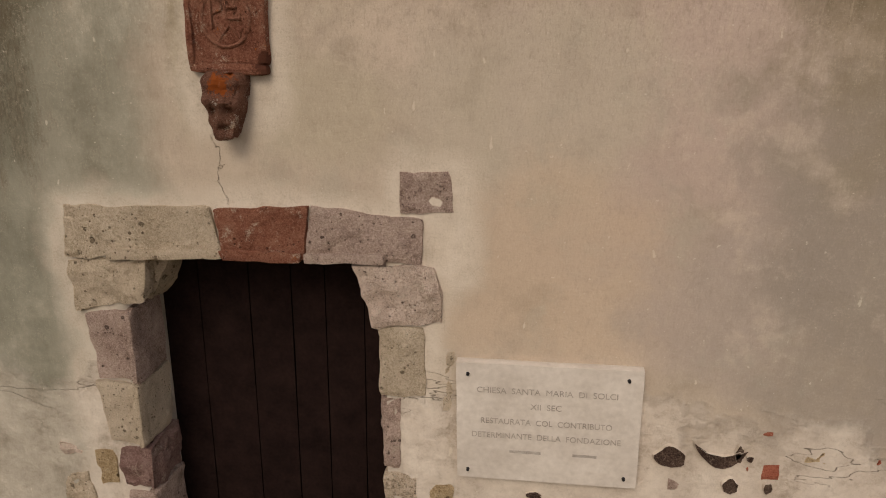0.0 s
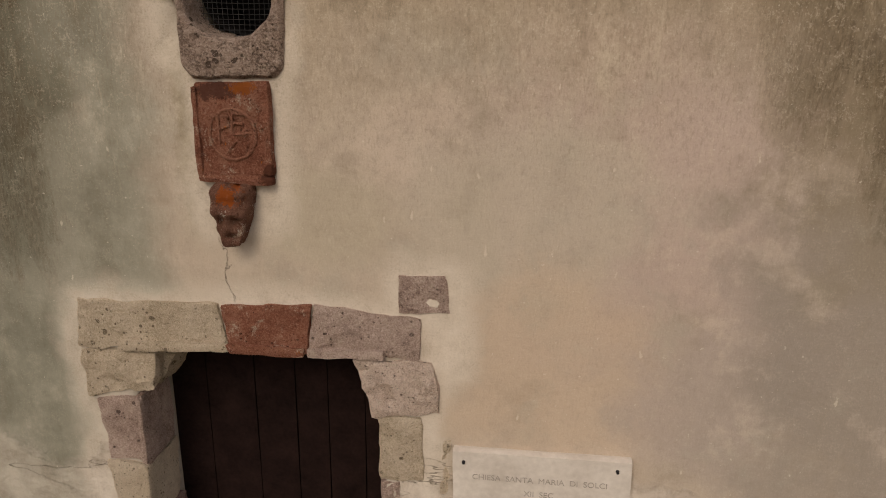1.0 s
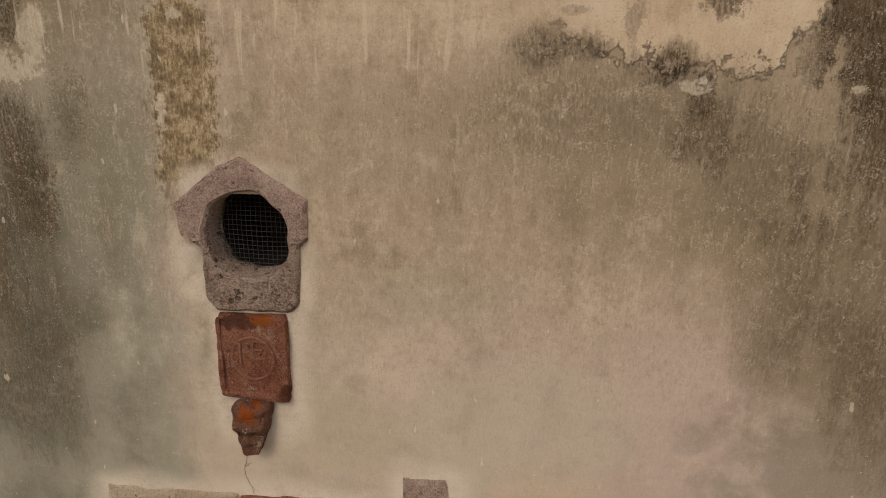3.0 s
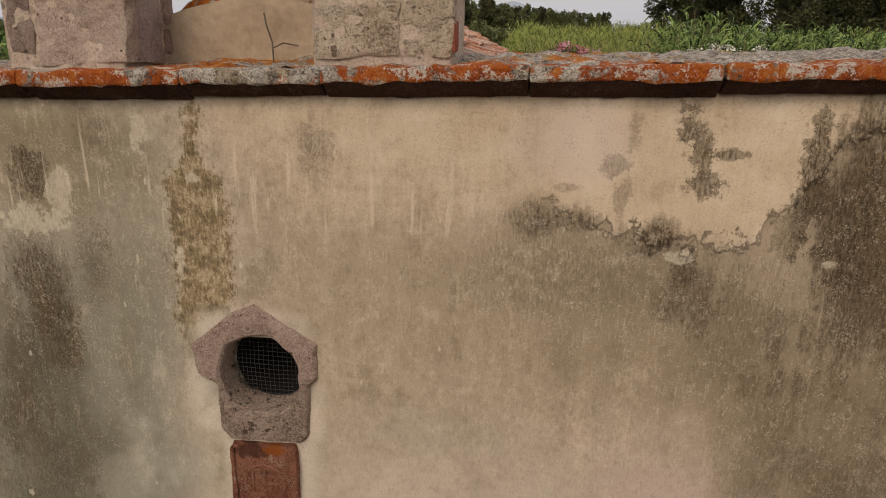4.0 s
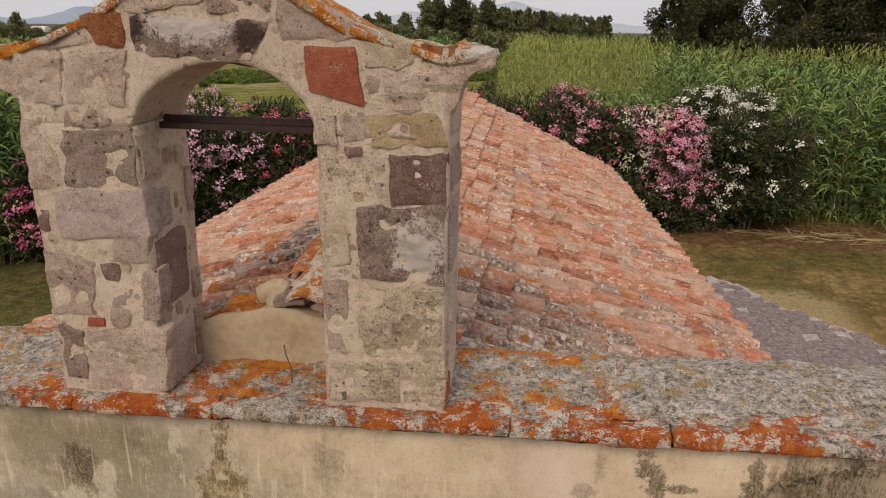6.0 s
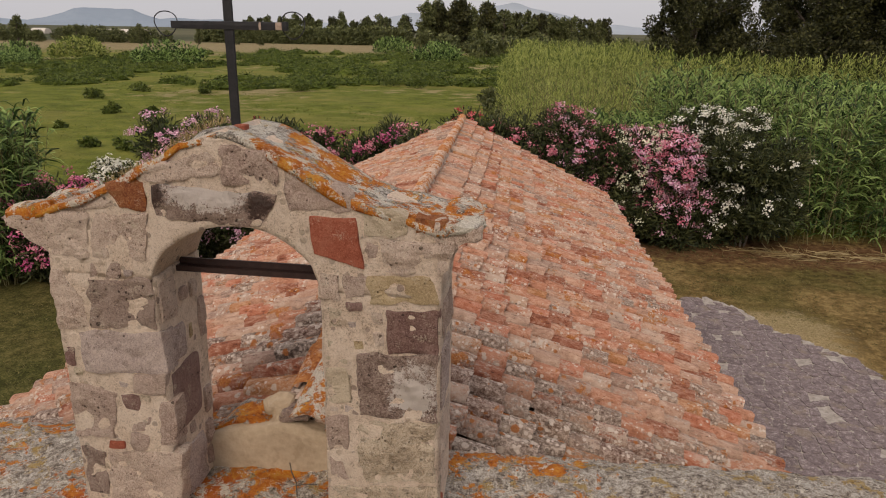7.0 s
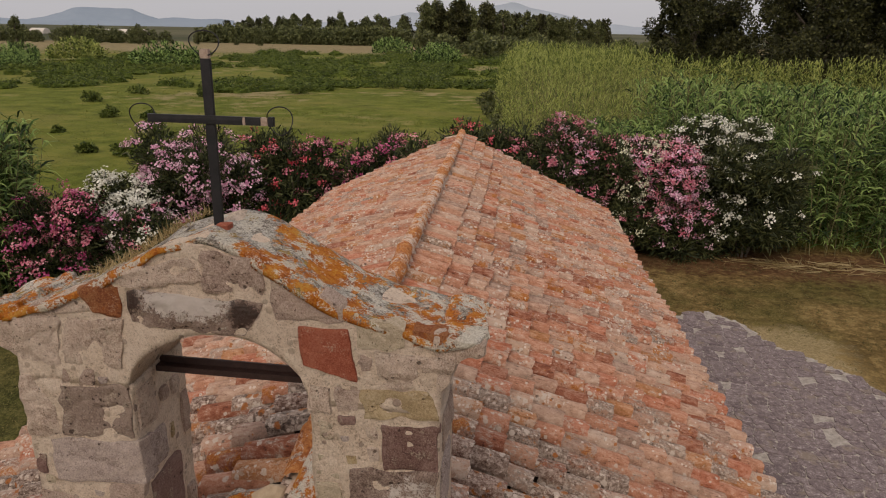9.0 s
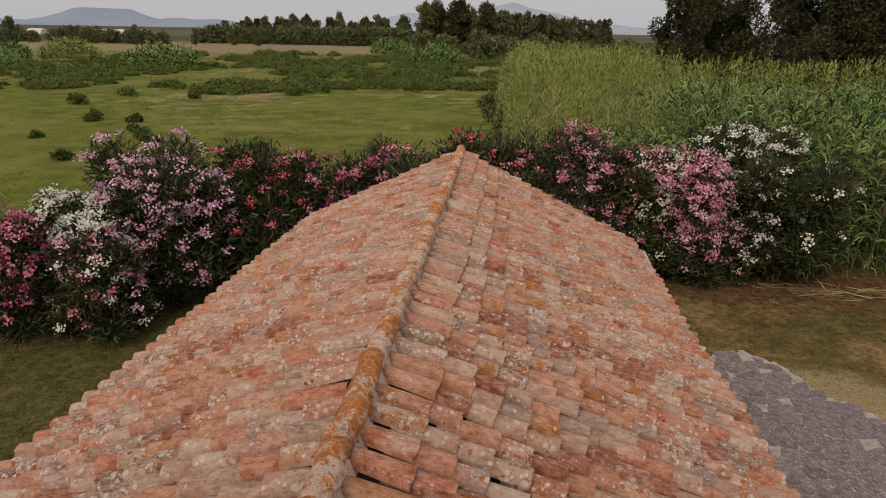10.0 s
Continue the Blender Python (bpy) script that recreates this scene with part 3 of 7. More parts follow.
    c = m.mix(m.mul(low, m.add(0.4, m.mul(m.step(x, -1.7, -1.2), 0.4))), c, m.ramp(m.add(m.mul(m.noise(p, 5, 7, 0.62), 0.65), m.mul(det, 0.35)), (0.37, (0.33, 0.27, 0.21)), (0.46, (0.53, 0.45, 0.37)), (0.6, (0.67, 0.585, 0.49))))
    crack = m.mul(m.step(m.math("ABSOLUTE", off(m.noise(m.times(p, (0.35, 1.0, 1.5)), 2.0, 5, 0.55, 0.2), 1.0)), 0.0016, 0.0), m.step(m.math("ABSOLUTE", m.sub(z, 1.4)), 0.22, 0.1))
    split = m.mul(m.step(m.math("ABSOLUTE", m.add(m.sub(x, m.add(-0.8, m.mul(m.sub(z, 2.2), -0.12))), off(m.noise(p, 9, 5, 0.7), 0.14))), 0.0022, 0.0), m.mul(m.step(z, 2.17, 2.2), m.step(z, 2.46, 2.4)))
    crack = m.math("MAXIMUM", crack, split)
    c = m.mix(m.mul(crack, 0.6), c, (0.16, 0.12, 0.09))
    chips = m.step(m.add(m.noise(m.times(p, (1.0, 1.0, 0.4)), 26, 2, 0.4), off(det, 0.3)), 0.735, 0.76)
    c = m.mix(m.mul(chips, 0.5), c, (0.66, 0.58, 0.46))
    dots = m.step(m.add(m.noise(p, 60, 2, 0.4), off(big, 0.12)), 0.735, 0.76)
    c = m.mix(m.mul(dots, 0.45), c, (0.68, 0.6, 0.48))
    grit = m.add(m.mul(det, 0.45), m.mul(speck, 0.55))
    rough = m.add(0.14, m.mul(m.step(z, 2.4, 3.5), 0.22))
    c = m.mix(m.mul(m.step(grit, 0.52, 0.6), rough), c, (0.63, 0.54, 0.42))
    c = m.mix(m.mul(m.step(grit, 0.48, 0.4), rough), c, (0.21, 0.17, 0.125))
    h = m.add(m.add(m.mul(mid, 0.6), m.mul(det, 0.4)), m.add(m.mul(speck, 0.1), m.mul(low, m.mul(m.noise(p, 9, 5, 0.6), 1.3))))
    h = m.add(h, m.mul(band, m.mul(m.step(x, 0.0, 0.5), 0.35)))
    return m.done(c, 0.93, m.sub(h, m.mul(crack, 0.8)), 0.011, specular=0.12)


def ground_material():
    m = Nodes("ground")
    p = m.position()
    x, y, z = m.axes(p)
    broad, mid, fine, tuft = m.noise(p, 0.05, 4), m.noise(p, 0.45, 5, 0.6), m.noise(p, 4, 6, 0.7), m.noise(p, 22, 4, 0.7)
    v = m.add(m.mul(mid, 0.45), m.add(m.mul(fine, 0.3), m.mul(tuft, 0.25)))
    meadow = m.ramp(v, (0.38, (0.05, 0.063, 0.008)), (0.5, (0.108, 0.123, 0.017)), (0.62, (0.18, 0.173, 0.034)))
    meadow = m.mix(m.mul(m.step(m.noise(m.times(p, (1.0, 2.2, 1.0)), 0.035, 5, 0.6), 0.47, 0.62), 0.5), meadow, (0.19, 0.165, 0.045))
    dry = m.ramp(v, (0.38, (0.13, 0.115, 0.045)), (0.62, (0.3, 0.235, 0.12)))
    c = m.mix(m.mul(m.step(m.add(broad, m.mul(m.sub(mid, 0.5), 0.6)), 0.54, 0.66), m.step(y, 40, 75)), meadow, dry)
    # dry strip and ploughed land beyond the meadow
    edge = m.add(m.sub(y, m.mul(x, 0.35)), m.mul(m.sub(m.noise(p, 0.03, 4), 0.5), 90))
    c = m.mix(m.mul(m.step(edge, 205, 235), 0.85), c, m.ramp(v, (0.38, (0.17, 0.13, 0.07)), (0.62, (0.3, 0.23, 0.13))))
    far = m.step(edge, 335, 370)
    c = m.mix(far, c, m.ramp(m.noise(p, 0.004, 5), (0.4, (0.05, 0.055, 0.028)), (0.6, (0.11, 0.1, 0.055))))
    # thin lawn round the church, bare under the shrubs
    lawn = m.ramp(m.add(m.mul(fine, 0.5), m.add(m.mul(mid, 0.3), m.mul(tuft, 0.2))), (0.4, (0.06, 0.04, 0.014)), (0.5, (0.15, 0.1, 0.036)), (0.6, (0.29, 0.2, 0.085)))
    lawn = m.mix(m.mul(m.step(m.noise(p, 0.25, 4, 0.6), 0.45, 0.6), 0.6), lawn, m.ramp(m.add(m.mul(fine, 0.5), m.mul(tuft, 0.5)), (0.4, (0.025, 0.028, 0.007)), (0.6, (0.095, 0.09, 0.022))))
    c = m.mix(m.step(m.add(y, m.mul(m.sub(mid, 0.5), 5)), 24.5, 22.5), c, lawn)
    c = m.mix(m.mul(m.mul(m.step(x, -3.0, -5.0), m.step(y, 24.0, 22.0)), 0.75), c, m.ramp(m.add(m.mul(fine, 0.4), m.mul(tuft, 0.6)), (0.4, (0.02, 0.024, 0.006)), (0.5, (0.055, 0.06, 0.016)), (0.6, (0.12, 0.11, 0.035))))
    rim = m.add(m.hollow(x, y, 2.0, 6.7, -6.0, 14.4), m.add(m.mul(m.sub(fine, 0.5), 2.0), m.mul(m.sub(mid, 0.5), 1.6)))
    c = m.mix(m.mul(m.step(rim, 1.5, 0.7), 0.75), c, m.ramp(tuft, (0.38, (0.2, 0.15, 0.07)), (0.62, (0.42, 0.325, 0.18))))
    bare = m.mul(m.step(m.add(m.math("ABSOLUTE", m.sub(y, 21.0)), m.mul(m.sub(fine, 0.5), 3.5)), 1.9, 0.9), m.step(x, 1.0, 3.0))
    c = m.mix(m.mul(bare, 0.8), c, m.ramp(fine, (0.35, (0.06, 0.026, 0.012)), (0.65, (0.16, 0.08, 0.042))))
    return m.done(c, 0.96, m.add(m.mul(fine, 0.7), m.mul(tuft, 0.4)), 0.06, specular=0.08)


MORTAR = mortar_material()
CORNICE_STONE = lichen_material("cornice_lichen", 0.85, 0.74, 0.95, 0.3, deep=0.6)
COPING = lichen_material("coping_lichen", 1.5, 0.76, 1.05, 0.95, 0.06)
CAP_END = lichen_material("cap_end_lichen", 0.5, 0.9, 1.3)
PARAPET = lichen_material("parapet_lichen", 0.95, 0.76, 0.65, 0.75, 0.08, (0.45, 1.1))
TILE_ONE, TILE_MANY = tile_material("clay_tile", "object"), tile_material("clay_tile_field", "island")
PLASTER = plaster_material()
GABLE_PLASTER = plain_material("ochre_render", (0.27, 0.2, 0.13), (0.48, 0.375, 0.265), 0.95, 5.0, 0.01)
SIDE_PLASTER = plain_material("side_wall_render", (0.36, 0.29, 0.2), (0.52, 0.43, 0.31), 0.95, 3.0, 0.01)
GROUND = ground_material()
GRASS_SHORT = leaf_material("lawn_grass", (0.25, (0.04, 0.042, 0.01)), (0.5, (0.1, 0.09, 0.025)), (0.75, (0.24, 0.19, 0.08)), trans=0.15)


def paving_material():
    m = Nodes("paving_stone")
    p = m.position()
    mid, det, fine, own = m.noise(p, 2.5, 6, 0.65), m.noise(p, 9, 9, 0.78), m.noise(p, 40, 5, 0.75), m.own()
    v = m.add(m.add(m.mul(det, 0.42), m.mul(fine, 0.46)), m.mul(own, 0.07))
    c = m.ramp(v, (0.4, (0.1, 0.075, 0.074)), (0.52, (0.205, 0.16, 0.158)), (0.62, (0.34, 0.28, 0.27)))
    c = m.mix(m.mul(m.step(m.add(m.mul(det, 0.5), m.mul(fine, 0.5)), 0.53, 0.6), 0.6), c, (0.46, 0.4, 0.385))
    c = m.mix(m.mul(m.step(mid, 0.54, 0.66), 0.45), c, (0.26, 0.205, 0.14))
    return m.done(c, 0.9, m.add(det, m.mul(fine, 0.4)), 0.01, specular=0.2)


SLAB = paving_material()
JOINT = plain_material("paving_joint", (0.17, 0.14, 0.115), (0.48, 0.43, 0.38), 0.95, 9.0, 0.01)
DOOR_WOOD = plain_material("dark_door_wood", (0.007, 0.004, 0.0035), (0.022, 0.012, 0.01), 0.9, 9.0, 0.004, 0.0, 0.04)
MARBLE = plain_material("white_marble", (0.45, 0.39, 0.33), (0.66, 0.595, 0.52), 0.55, 6.0, 0.002, 0.0, 0.4)
INK = plain_material("engraved_lettering", (0.2, 0.17, 0.145), (0.48, 0.43, 0.37), 0.8, 40.0, 0.001)
BLACK_IRON = plain_material("black_painted_iron", (0.008, 0.008, 0.009), (0.025, 0.022, 0.024), 0.55, 30.0, 0.002, 0.3, 0.4)
RUST_IRON = plain_material("brown_painted_iron", (0.02, 0.01, 0.009), (0.055, 0.03, 0.026), 0.6, 30.0, 0.002, 0.3, 0.4)
BARE_IRON = plain_material("flaked_paint", (0.22, 0.15, 0.11), (0.42, 0.33, 0.27), 0.7, 60.0, 0.002)
WIRE = plain_material("wire_mesh", (0.03, 0.03, 0.03), (0.09, 0.085, 0.08), 0.6, 30.0, 0.001, 0.6)
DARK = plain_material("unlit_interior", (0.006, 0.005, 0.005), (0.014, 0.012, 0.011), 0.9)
BARK = plain_material("bark", (0.06, 0.045, 0.035), (0.17, 0.14, 0.11), 0.95, 3.0, 0.05)
DRY_GRASS = leaf_material("dry_grass", (0.3, (0.22, 0.15, 0.06)), (0.7, (0.42, 0.33, 0.17)))
OLEANDER_LEAF = leaf_material("oleander_leaf", (0.25, (0.01, 0.014, 0.005)), (0.5, (0.034, 0.043, 0.014)), (0.75, (0.1, 0.105, 0.038)), trans=0.15)
REED_LEAF = leaf_material("reed_leaf", (0.25, (0.013, 0.028, 0.007)), (0.45, (0.075, 0.13, 0.03)), (0.68, (0.3, 0.4, 0.12)), trans=0.3)
REED_PALE = leaf_material("pale_reed_leaf", (0.25, (0.06, 0.085, 0.018)), (0.45, (0.19, 0.23, 0.05)), (0.68, (0.4, 0.42, 0.12)), trans=0.3)
REED_CANE = leaf_material("reed_cane", (0.3, (0.1, 0.085, 0.035)), (0.7, (0.2, 0.17, 0.08)), trans=0.0)
TREE_LEAF = leaf_material("eucalyptus_leaf", (0.25, (0.016, 0.018, 0.006)), (0.5, (0.038, 0.039, 0.013)), (0.75, (0.09, 0.088, 0.028)), trans=0.15)
TREE_PALE = leaf_material("pale_tree_leaf", (0.25, (0.05, 0.06, 0.022)), (0.5, (0.1, 0.11, 0.04)), (0.75, (0.17, 0.175, 0.065)), trans=0.15)
SHRUB_LEAF = leaf_material("shrub_leaf", (0.25, (0.028, 0.042, 0.008)), (0.5, (0.075, 0.102, 0.016)), (0.75, (0.15, 0.175, 0.034)), trans=0.15)

def scrub_material():
    """Dense low scrub seen from afar: mottled from twig to twig."""
    m = Nodes("scrub_body")
    p = m.position()
    a, b, c = m.noise(p, 0.25, 3), m.noise(p, 1.6, 5, 0.65), m.noise(p, 7, 4, 0.75)
    v = m.add(m.mul(a, 0.25), m.add(m.mul(b, 0.4), m.mul(c, 0.35)))
    tone = m.ramp(v, (0.4, (0.018, 0.026, 0.006)), (0.5, (0.062, 0.085, 0.013)), (0.6, (0.14, 0.165, 0.03)))
    return m.done(tone, 0.8, m.add(b, m.mul(c, 0.6)), 0.35, specular=0.1)


SHRUB_BODY = scrub_material()
GRASS = leaf_material("meadow_grass", (0.25, (0.075, 0.092, 0.014)), (0.5, (0.13, 0.148, 0.026)), (0.75, (0.2, 0.19, 0.05)), trans=0.15)


def petal_material(name, dark, mid, light):
    return leaf_material(name, (0.25, dark), (0.5, mid), (0.75, light), trans=0.2)


PETAL = {
    "pink": petal_material("pale_pink_petal", (0.56, 0.24, 0.38), (0.72, 0.42, 0.54), (0.82, 0.6, 0.68)),
    "rose": petal_material("rose_petal", (0.46, 0.1, 0.16), (0.62, 0.215, 0.28), (0.75, 0.4, 0.44)),
    "red": petal_material("red_petal", (0.42, 0.03, 0.05), (0.58, 0.09, 0.12), (0.7, 0.2, 0.22)),
    "magenta": petal_material("magenta_petal", (0.32, 0.03, 0.12), (0.46, 0.075, 0.2), (0.6, 0.19, 0.33)),
    "white": petal_material("white_petal", (0.6, 0.57, 0.48), (0.74, 0.72, 0.63), (0.84, 0.82, 0.75)),
    "cream": petal_material("cream_petal", (0.62, 0.59, 0.4), (0.76, 0.74, 0.56), (0.84, 0.83, 0.7)),
}

# ---- tools for meshes ----
def shape(name, verts, faces, mat, parent=None, label="", smooth=False):
    me = bpy.data.meshes.new(name)
    me.from_pydata([tuple(v) for v in verts] if not isinstance(verts, np.ndarray) else verts.tolist(), [], faces if isinstance(faces, list) else faces.tolist())
    me.materials.append(mat)
    if smooth:
        me.polygons.foreach_set("use_smooth", [True] * len(me.polygons))
    me.update()
    ob = new(name, me)
    if parent is not None:
        ob.parent = parent
    if label:
        ob["label"] = label
    return ob


def part(name, bm, mat, parent=None, label="", smooth=False):
    bmesh.ops.recalc_face_normals(bm, faces=bm.faces)
    me = bpy.data.meshes.new(name)
    bm.to_mesh(me)
    bm.free()
    me.materials.append(mat)
    if smooth:
        me.polygons.foreach_set("use_smooth", [True] * len(me.polygons))
    ob = new(name, me)
    if parent is not None:
        ob.parent = parent
    if label:
        ob["label"] = label
    return ob


def empty(name, label, category, kind="", at=(0, 0, 0), group=""):
    ob = new(name)
    ob.location = at
    bpy.context.view_layer.update()
    return tagged(ob, label, category, group, kind)


def under(ob, parent):
    """Parents ob, whose mesh is in world metres, to a thing that stands elsewhere."""
    ob.parent = parent
    ob.matrix_parent_inverse = Matrix.Translation(-parent.location)
    return ob


def grain(v, scale, seed=0.0):
    return noise.noise(Vector((v[0] * scale + seed, v[1] * scale - seed * 0.7, v[2] * scale + seed * 0.3)))


def rough_box(x0, x1, y0, y1, z0, z1, step=0.05, round_off=0.02, amp=0.006, seed=0.0, corners=None, scale=9.0, wander=0.014):
    """A worn block. corners: (x, z) of top left, top right, bottom right, bottom left instead of the plain rectangle."""
    n = [max(2, round((b - a) / step)) for a, b in ((x0, x1), (y0, y1), (z0, z1))]
    size = (x1 - x0, y1 - y0, z1 - z0)
    bm, made = bmesh.new(), {}

    def vert(i, j, k):
        key = (i, j, k)
        if key not in made:
            q = Vector((i / n[0] * size[0], j / n[1] * size[1], k / n[2] * size[2]))
            r = min(round_off, min(size) * 0.45)
            core = Vector([min(max(q[a], r), size[a] - r) for a in range(3)])
            d = q - core
            if d.length > 1e-9:
                q = core + d.normalized() * r
                d.normalize()
            u, w = q[0] / size[0], q[2] / size[2]
            if corners:
                tl, tr, br, bl = corners
                px = (tl[0] * (1 - u) + tr[0] * u) * w + (bl[0] * (1 - u) + br[0] * u) * (1 - w)
                pz = (tl[1] * (1 - u) + tr[1] * u) * w + (bl[1] * (1 - u) + br[1] * u) * (1 - w)
                q = Vector((px, y0 + q[1], pz))
            else:
                q = Vector((x0 + q[0], y0 + q[1], z0 + q[2]))
            if corners:
                q = q + Vector((grain(q, 16, seed + 1), 0, grain(q, 16, seed + 6))) * wander
            g = grain(q, scale, seed) * amp + grain(q, scale * 3, seed + 4) * amp * 0.5
            made[key] = bm.verts.new(q + d * g * 1.6)
        return made[key]

    def side(a, b, c, fixed):
        for i in range(n[a]):
            for j in range(n[b]):
                ring = []
                for di, dj in ((0, 0), (1, 0), (1, 1), (0, 1)):
                    key = [0, 0, 0]
                    key[a], key[b], key[c] = i + di, j + dj, fixed
                    ring.append(vert(*key))
                bm.faces.new(ring)

    for a, b, c in ((0, 1, 2), (0, 2, 1), (1, 2, 0)):
        side(a, b, c, 0)
        side(a, b, c, n[c])
    return bm


def box(bm, x0, x1, y0, y1, z0, z1):
    v = [bm.verts.new(p) for p in ((x0, y0, z0), (x1, y0, z0), (x1, y1, z0), (x0, y1, z0), (x0, y0, z1), (x1, y0, z1), (x1, y1, z1), (x0, y1, z1))]
    for f in ((0, 3, 2, 1), (4, 5, 6, 7), (0, 1, 5, 4), (1, 2, 6, 5), (2, 3, 7, 6), (3, 0, 4, 7)):
        bm.faces.new([v[i] for i in f])


def strip_solid(xs, low, high, y0, y1, rows=12, deep=5, amp=0.008, seed=0.0):
    """A wall piece between two curves low(x) and high(x), with an uneven skin."""
    bm, made = bmesh.new(), {}

    def vert(i, j, k):
        if (i, j, k) not in made:
            x = xs[i]
            z = low(x) + (high(x) - low(x)) * k / rows
            y = y0 + (y1 - y0) * j / deep
            q = Vector((x, y, z))
            g = Vector((grain(q, 7, seed), grain(q, 7, seed + 9), grain(q, 7, seed + 17))) * amp
            made[i, j, k] = bm.verts.new(q + g)
        return made[i, j, k]

    m = len(xs) - 1
    for i in range(m):
        for k in range(rows):
            for j in (0, deep):
                bm.faces.new([vert(i, j, k), vert(i + 1, j, k), vert(i + 1, j, k + 1), vert(i, j, k + 1)])
        for j in range(deep):
            for k in (0, rows):
                bm.faces.new([vert(i, j, k), vert(i + 1, j, k), vert(i + 1, j + 1, k), vert(i, j + 1, k)])
    for i in (0, m):
        for j in range(deep):
            for k in range(rows):
                bm.faces.new([vert(i, j, k), vert(i, j + 1, k), vert(i, j + 1, k + 1), vert(i, j, k + 1)])
    return bm


def tube(bm, points, radius, sides=8, closed=False):
    """A round bar along points."""
    rings, n = [], len(points)
    pts = [Vector(p) for p in points]
    for i, p in enumerate(pts):
        d = (pts[(i + 1) % n] - pts[i - 1]) if closed else (pts[min(i + 1, n - 1)] - pts[max(i - 1, 0)])
        d.normalize()
        a = d.cross(Vector((0, 0, 1)) if abs(d.z) < 0.9 else Vector((1, 0, 0))).normalized()
        b = d.cross(a)
        r = radius[i] if isinstance(radius, (list, tuple)) else radius
        rings.append([bm.verts.new(p + (a * math.cos(t) + b * math.sin(t)) * r) for t in (2 * math.pi * k / sides for k in range(sides))])
    for i in range(n if closed else n - 1):
        for k in range(sides):
            q, w = rings[i], rings[(i + 1) % n]
            bm.faces.new([q[k], q[(k + 1) % sides], w[(k + 1) % sides], w[k]])
    if not closed:
        bm.faces.new(rings[0])
        bm.faces.new(rings[-1][::-1])


def unit(a):
    return a / np.maximum(np.linalg.norm(a, axis=1, keepdims=True), 1e-9)


def blades(base, way, length, width, rng, droop=0.0, pieces=1, fold=0.0):
    """Leaves as strips: base and way (N, 3), length and width (N,). Returns vertices and quads."""
    n = len(base)
    way = unit(way)
    side = unit(np.cross(way, rng.normal(size=(n, 3))))
    out, rows = [], pieces + 1
    for k in range(rows):
        s = k / pieces
        c = base + way * (length * s)[:, None]
        c[:, 2] -= droop * length * s * s
        if pieces == 1:
            w = width * (0.5 if k == 0 else 0.32)
        else:
            w = width * (0.35, 0.5, 0.36, 0.06)[min(3, round(3 * s))]
        out += [c - side * w[:, None], c + side * w[:, None]]
    v = np.stack(out, 1).reshape(-1, 3)
    step = 2 * rows
    f = np.array([[2 * k, 2 * k + 1, 2 * k + 3, 2 * k + 2] for k in range(pieces)])
    faces = (np.arange(n)[:, None, None] * step + f[None]).reshape(-1, 4)
    return v, faces


def joined(parts):
    vs, fs, at = [], [], 0
    for v, f in parts:
        vs.append(v)
        fs.append(f + at)
        at += len(v)
    return np.concatenate(vs), np.concatenate(fs)

# ---- ground ----
GROUND_Z = -0.4
LEAN = 0.033  # the courses of the facade fall this much to one side


def make_ground():
    k = np.linspace(-1, 1, 121)
    xs = np.sinh(k * 6.2) / math.sinh(6.2) * 4300
    ys = np.sinh(k * 6.2) / math.sinh(6.2) * 4300 + 15
    v, f = [], []
    for j, y in enumerate(ys):
        for i, x in enumerate(xs):
            d = math.hypot(x, y)
            up = noise.noise(Vector((x * 0.05, y * 0.05, 2.0))) * 0.12 * min(1.0, max(0.0, (d - 20) / 30))
            v.append((x, y, GROUND_Z + up))
    for j in range(120):
        for i in range(120):
            a = j * 121 + i
            f.append((a, a + 1, a + 122, a + 121))
    tagged(shape("ground", v, f, GROUND, smooth=True), "grassy meadow and thin dry lawn round the church", "ground", kind="structure")


make_ground()

# ---- facade ----
WEST, EAST = -4.32, 2.5
DOOR = (-1.27, -0.2, GROUND_Z, 2.0)
ROUND = (-0.91, -0.56, 3.155, 3.505)
DEPTH = 0.42


def top_of_wall(x):
    return 4.46 + LEAN * x


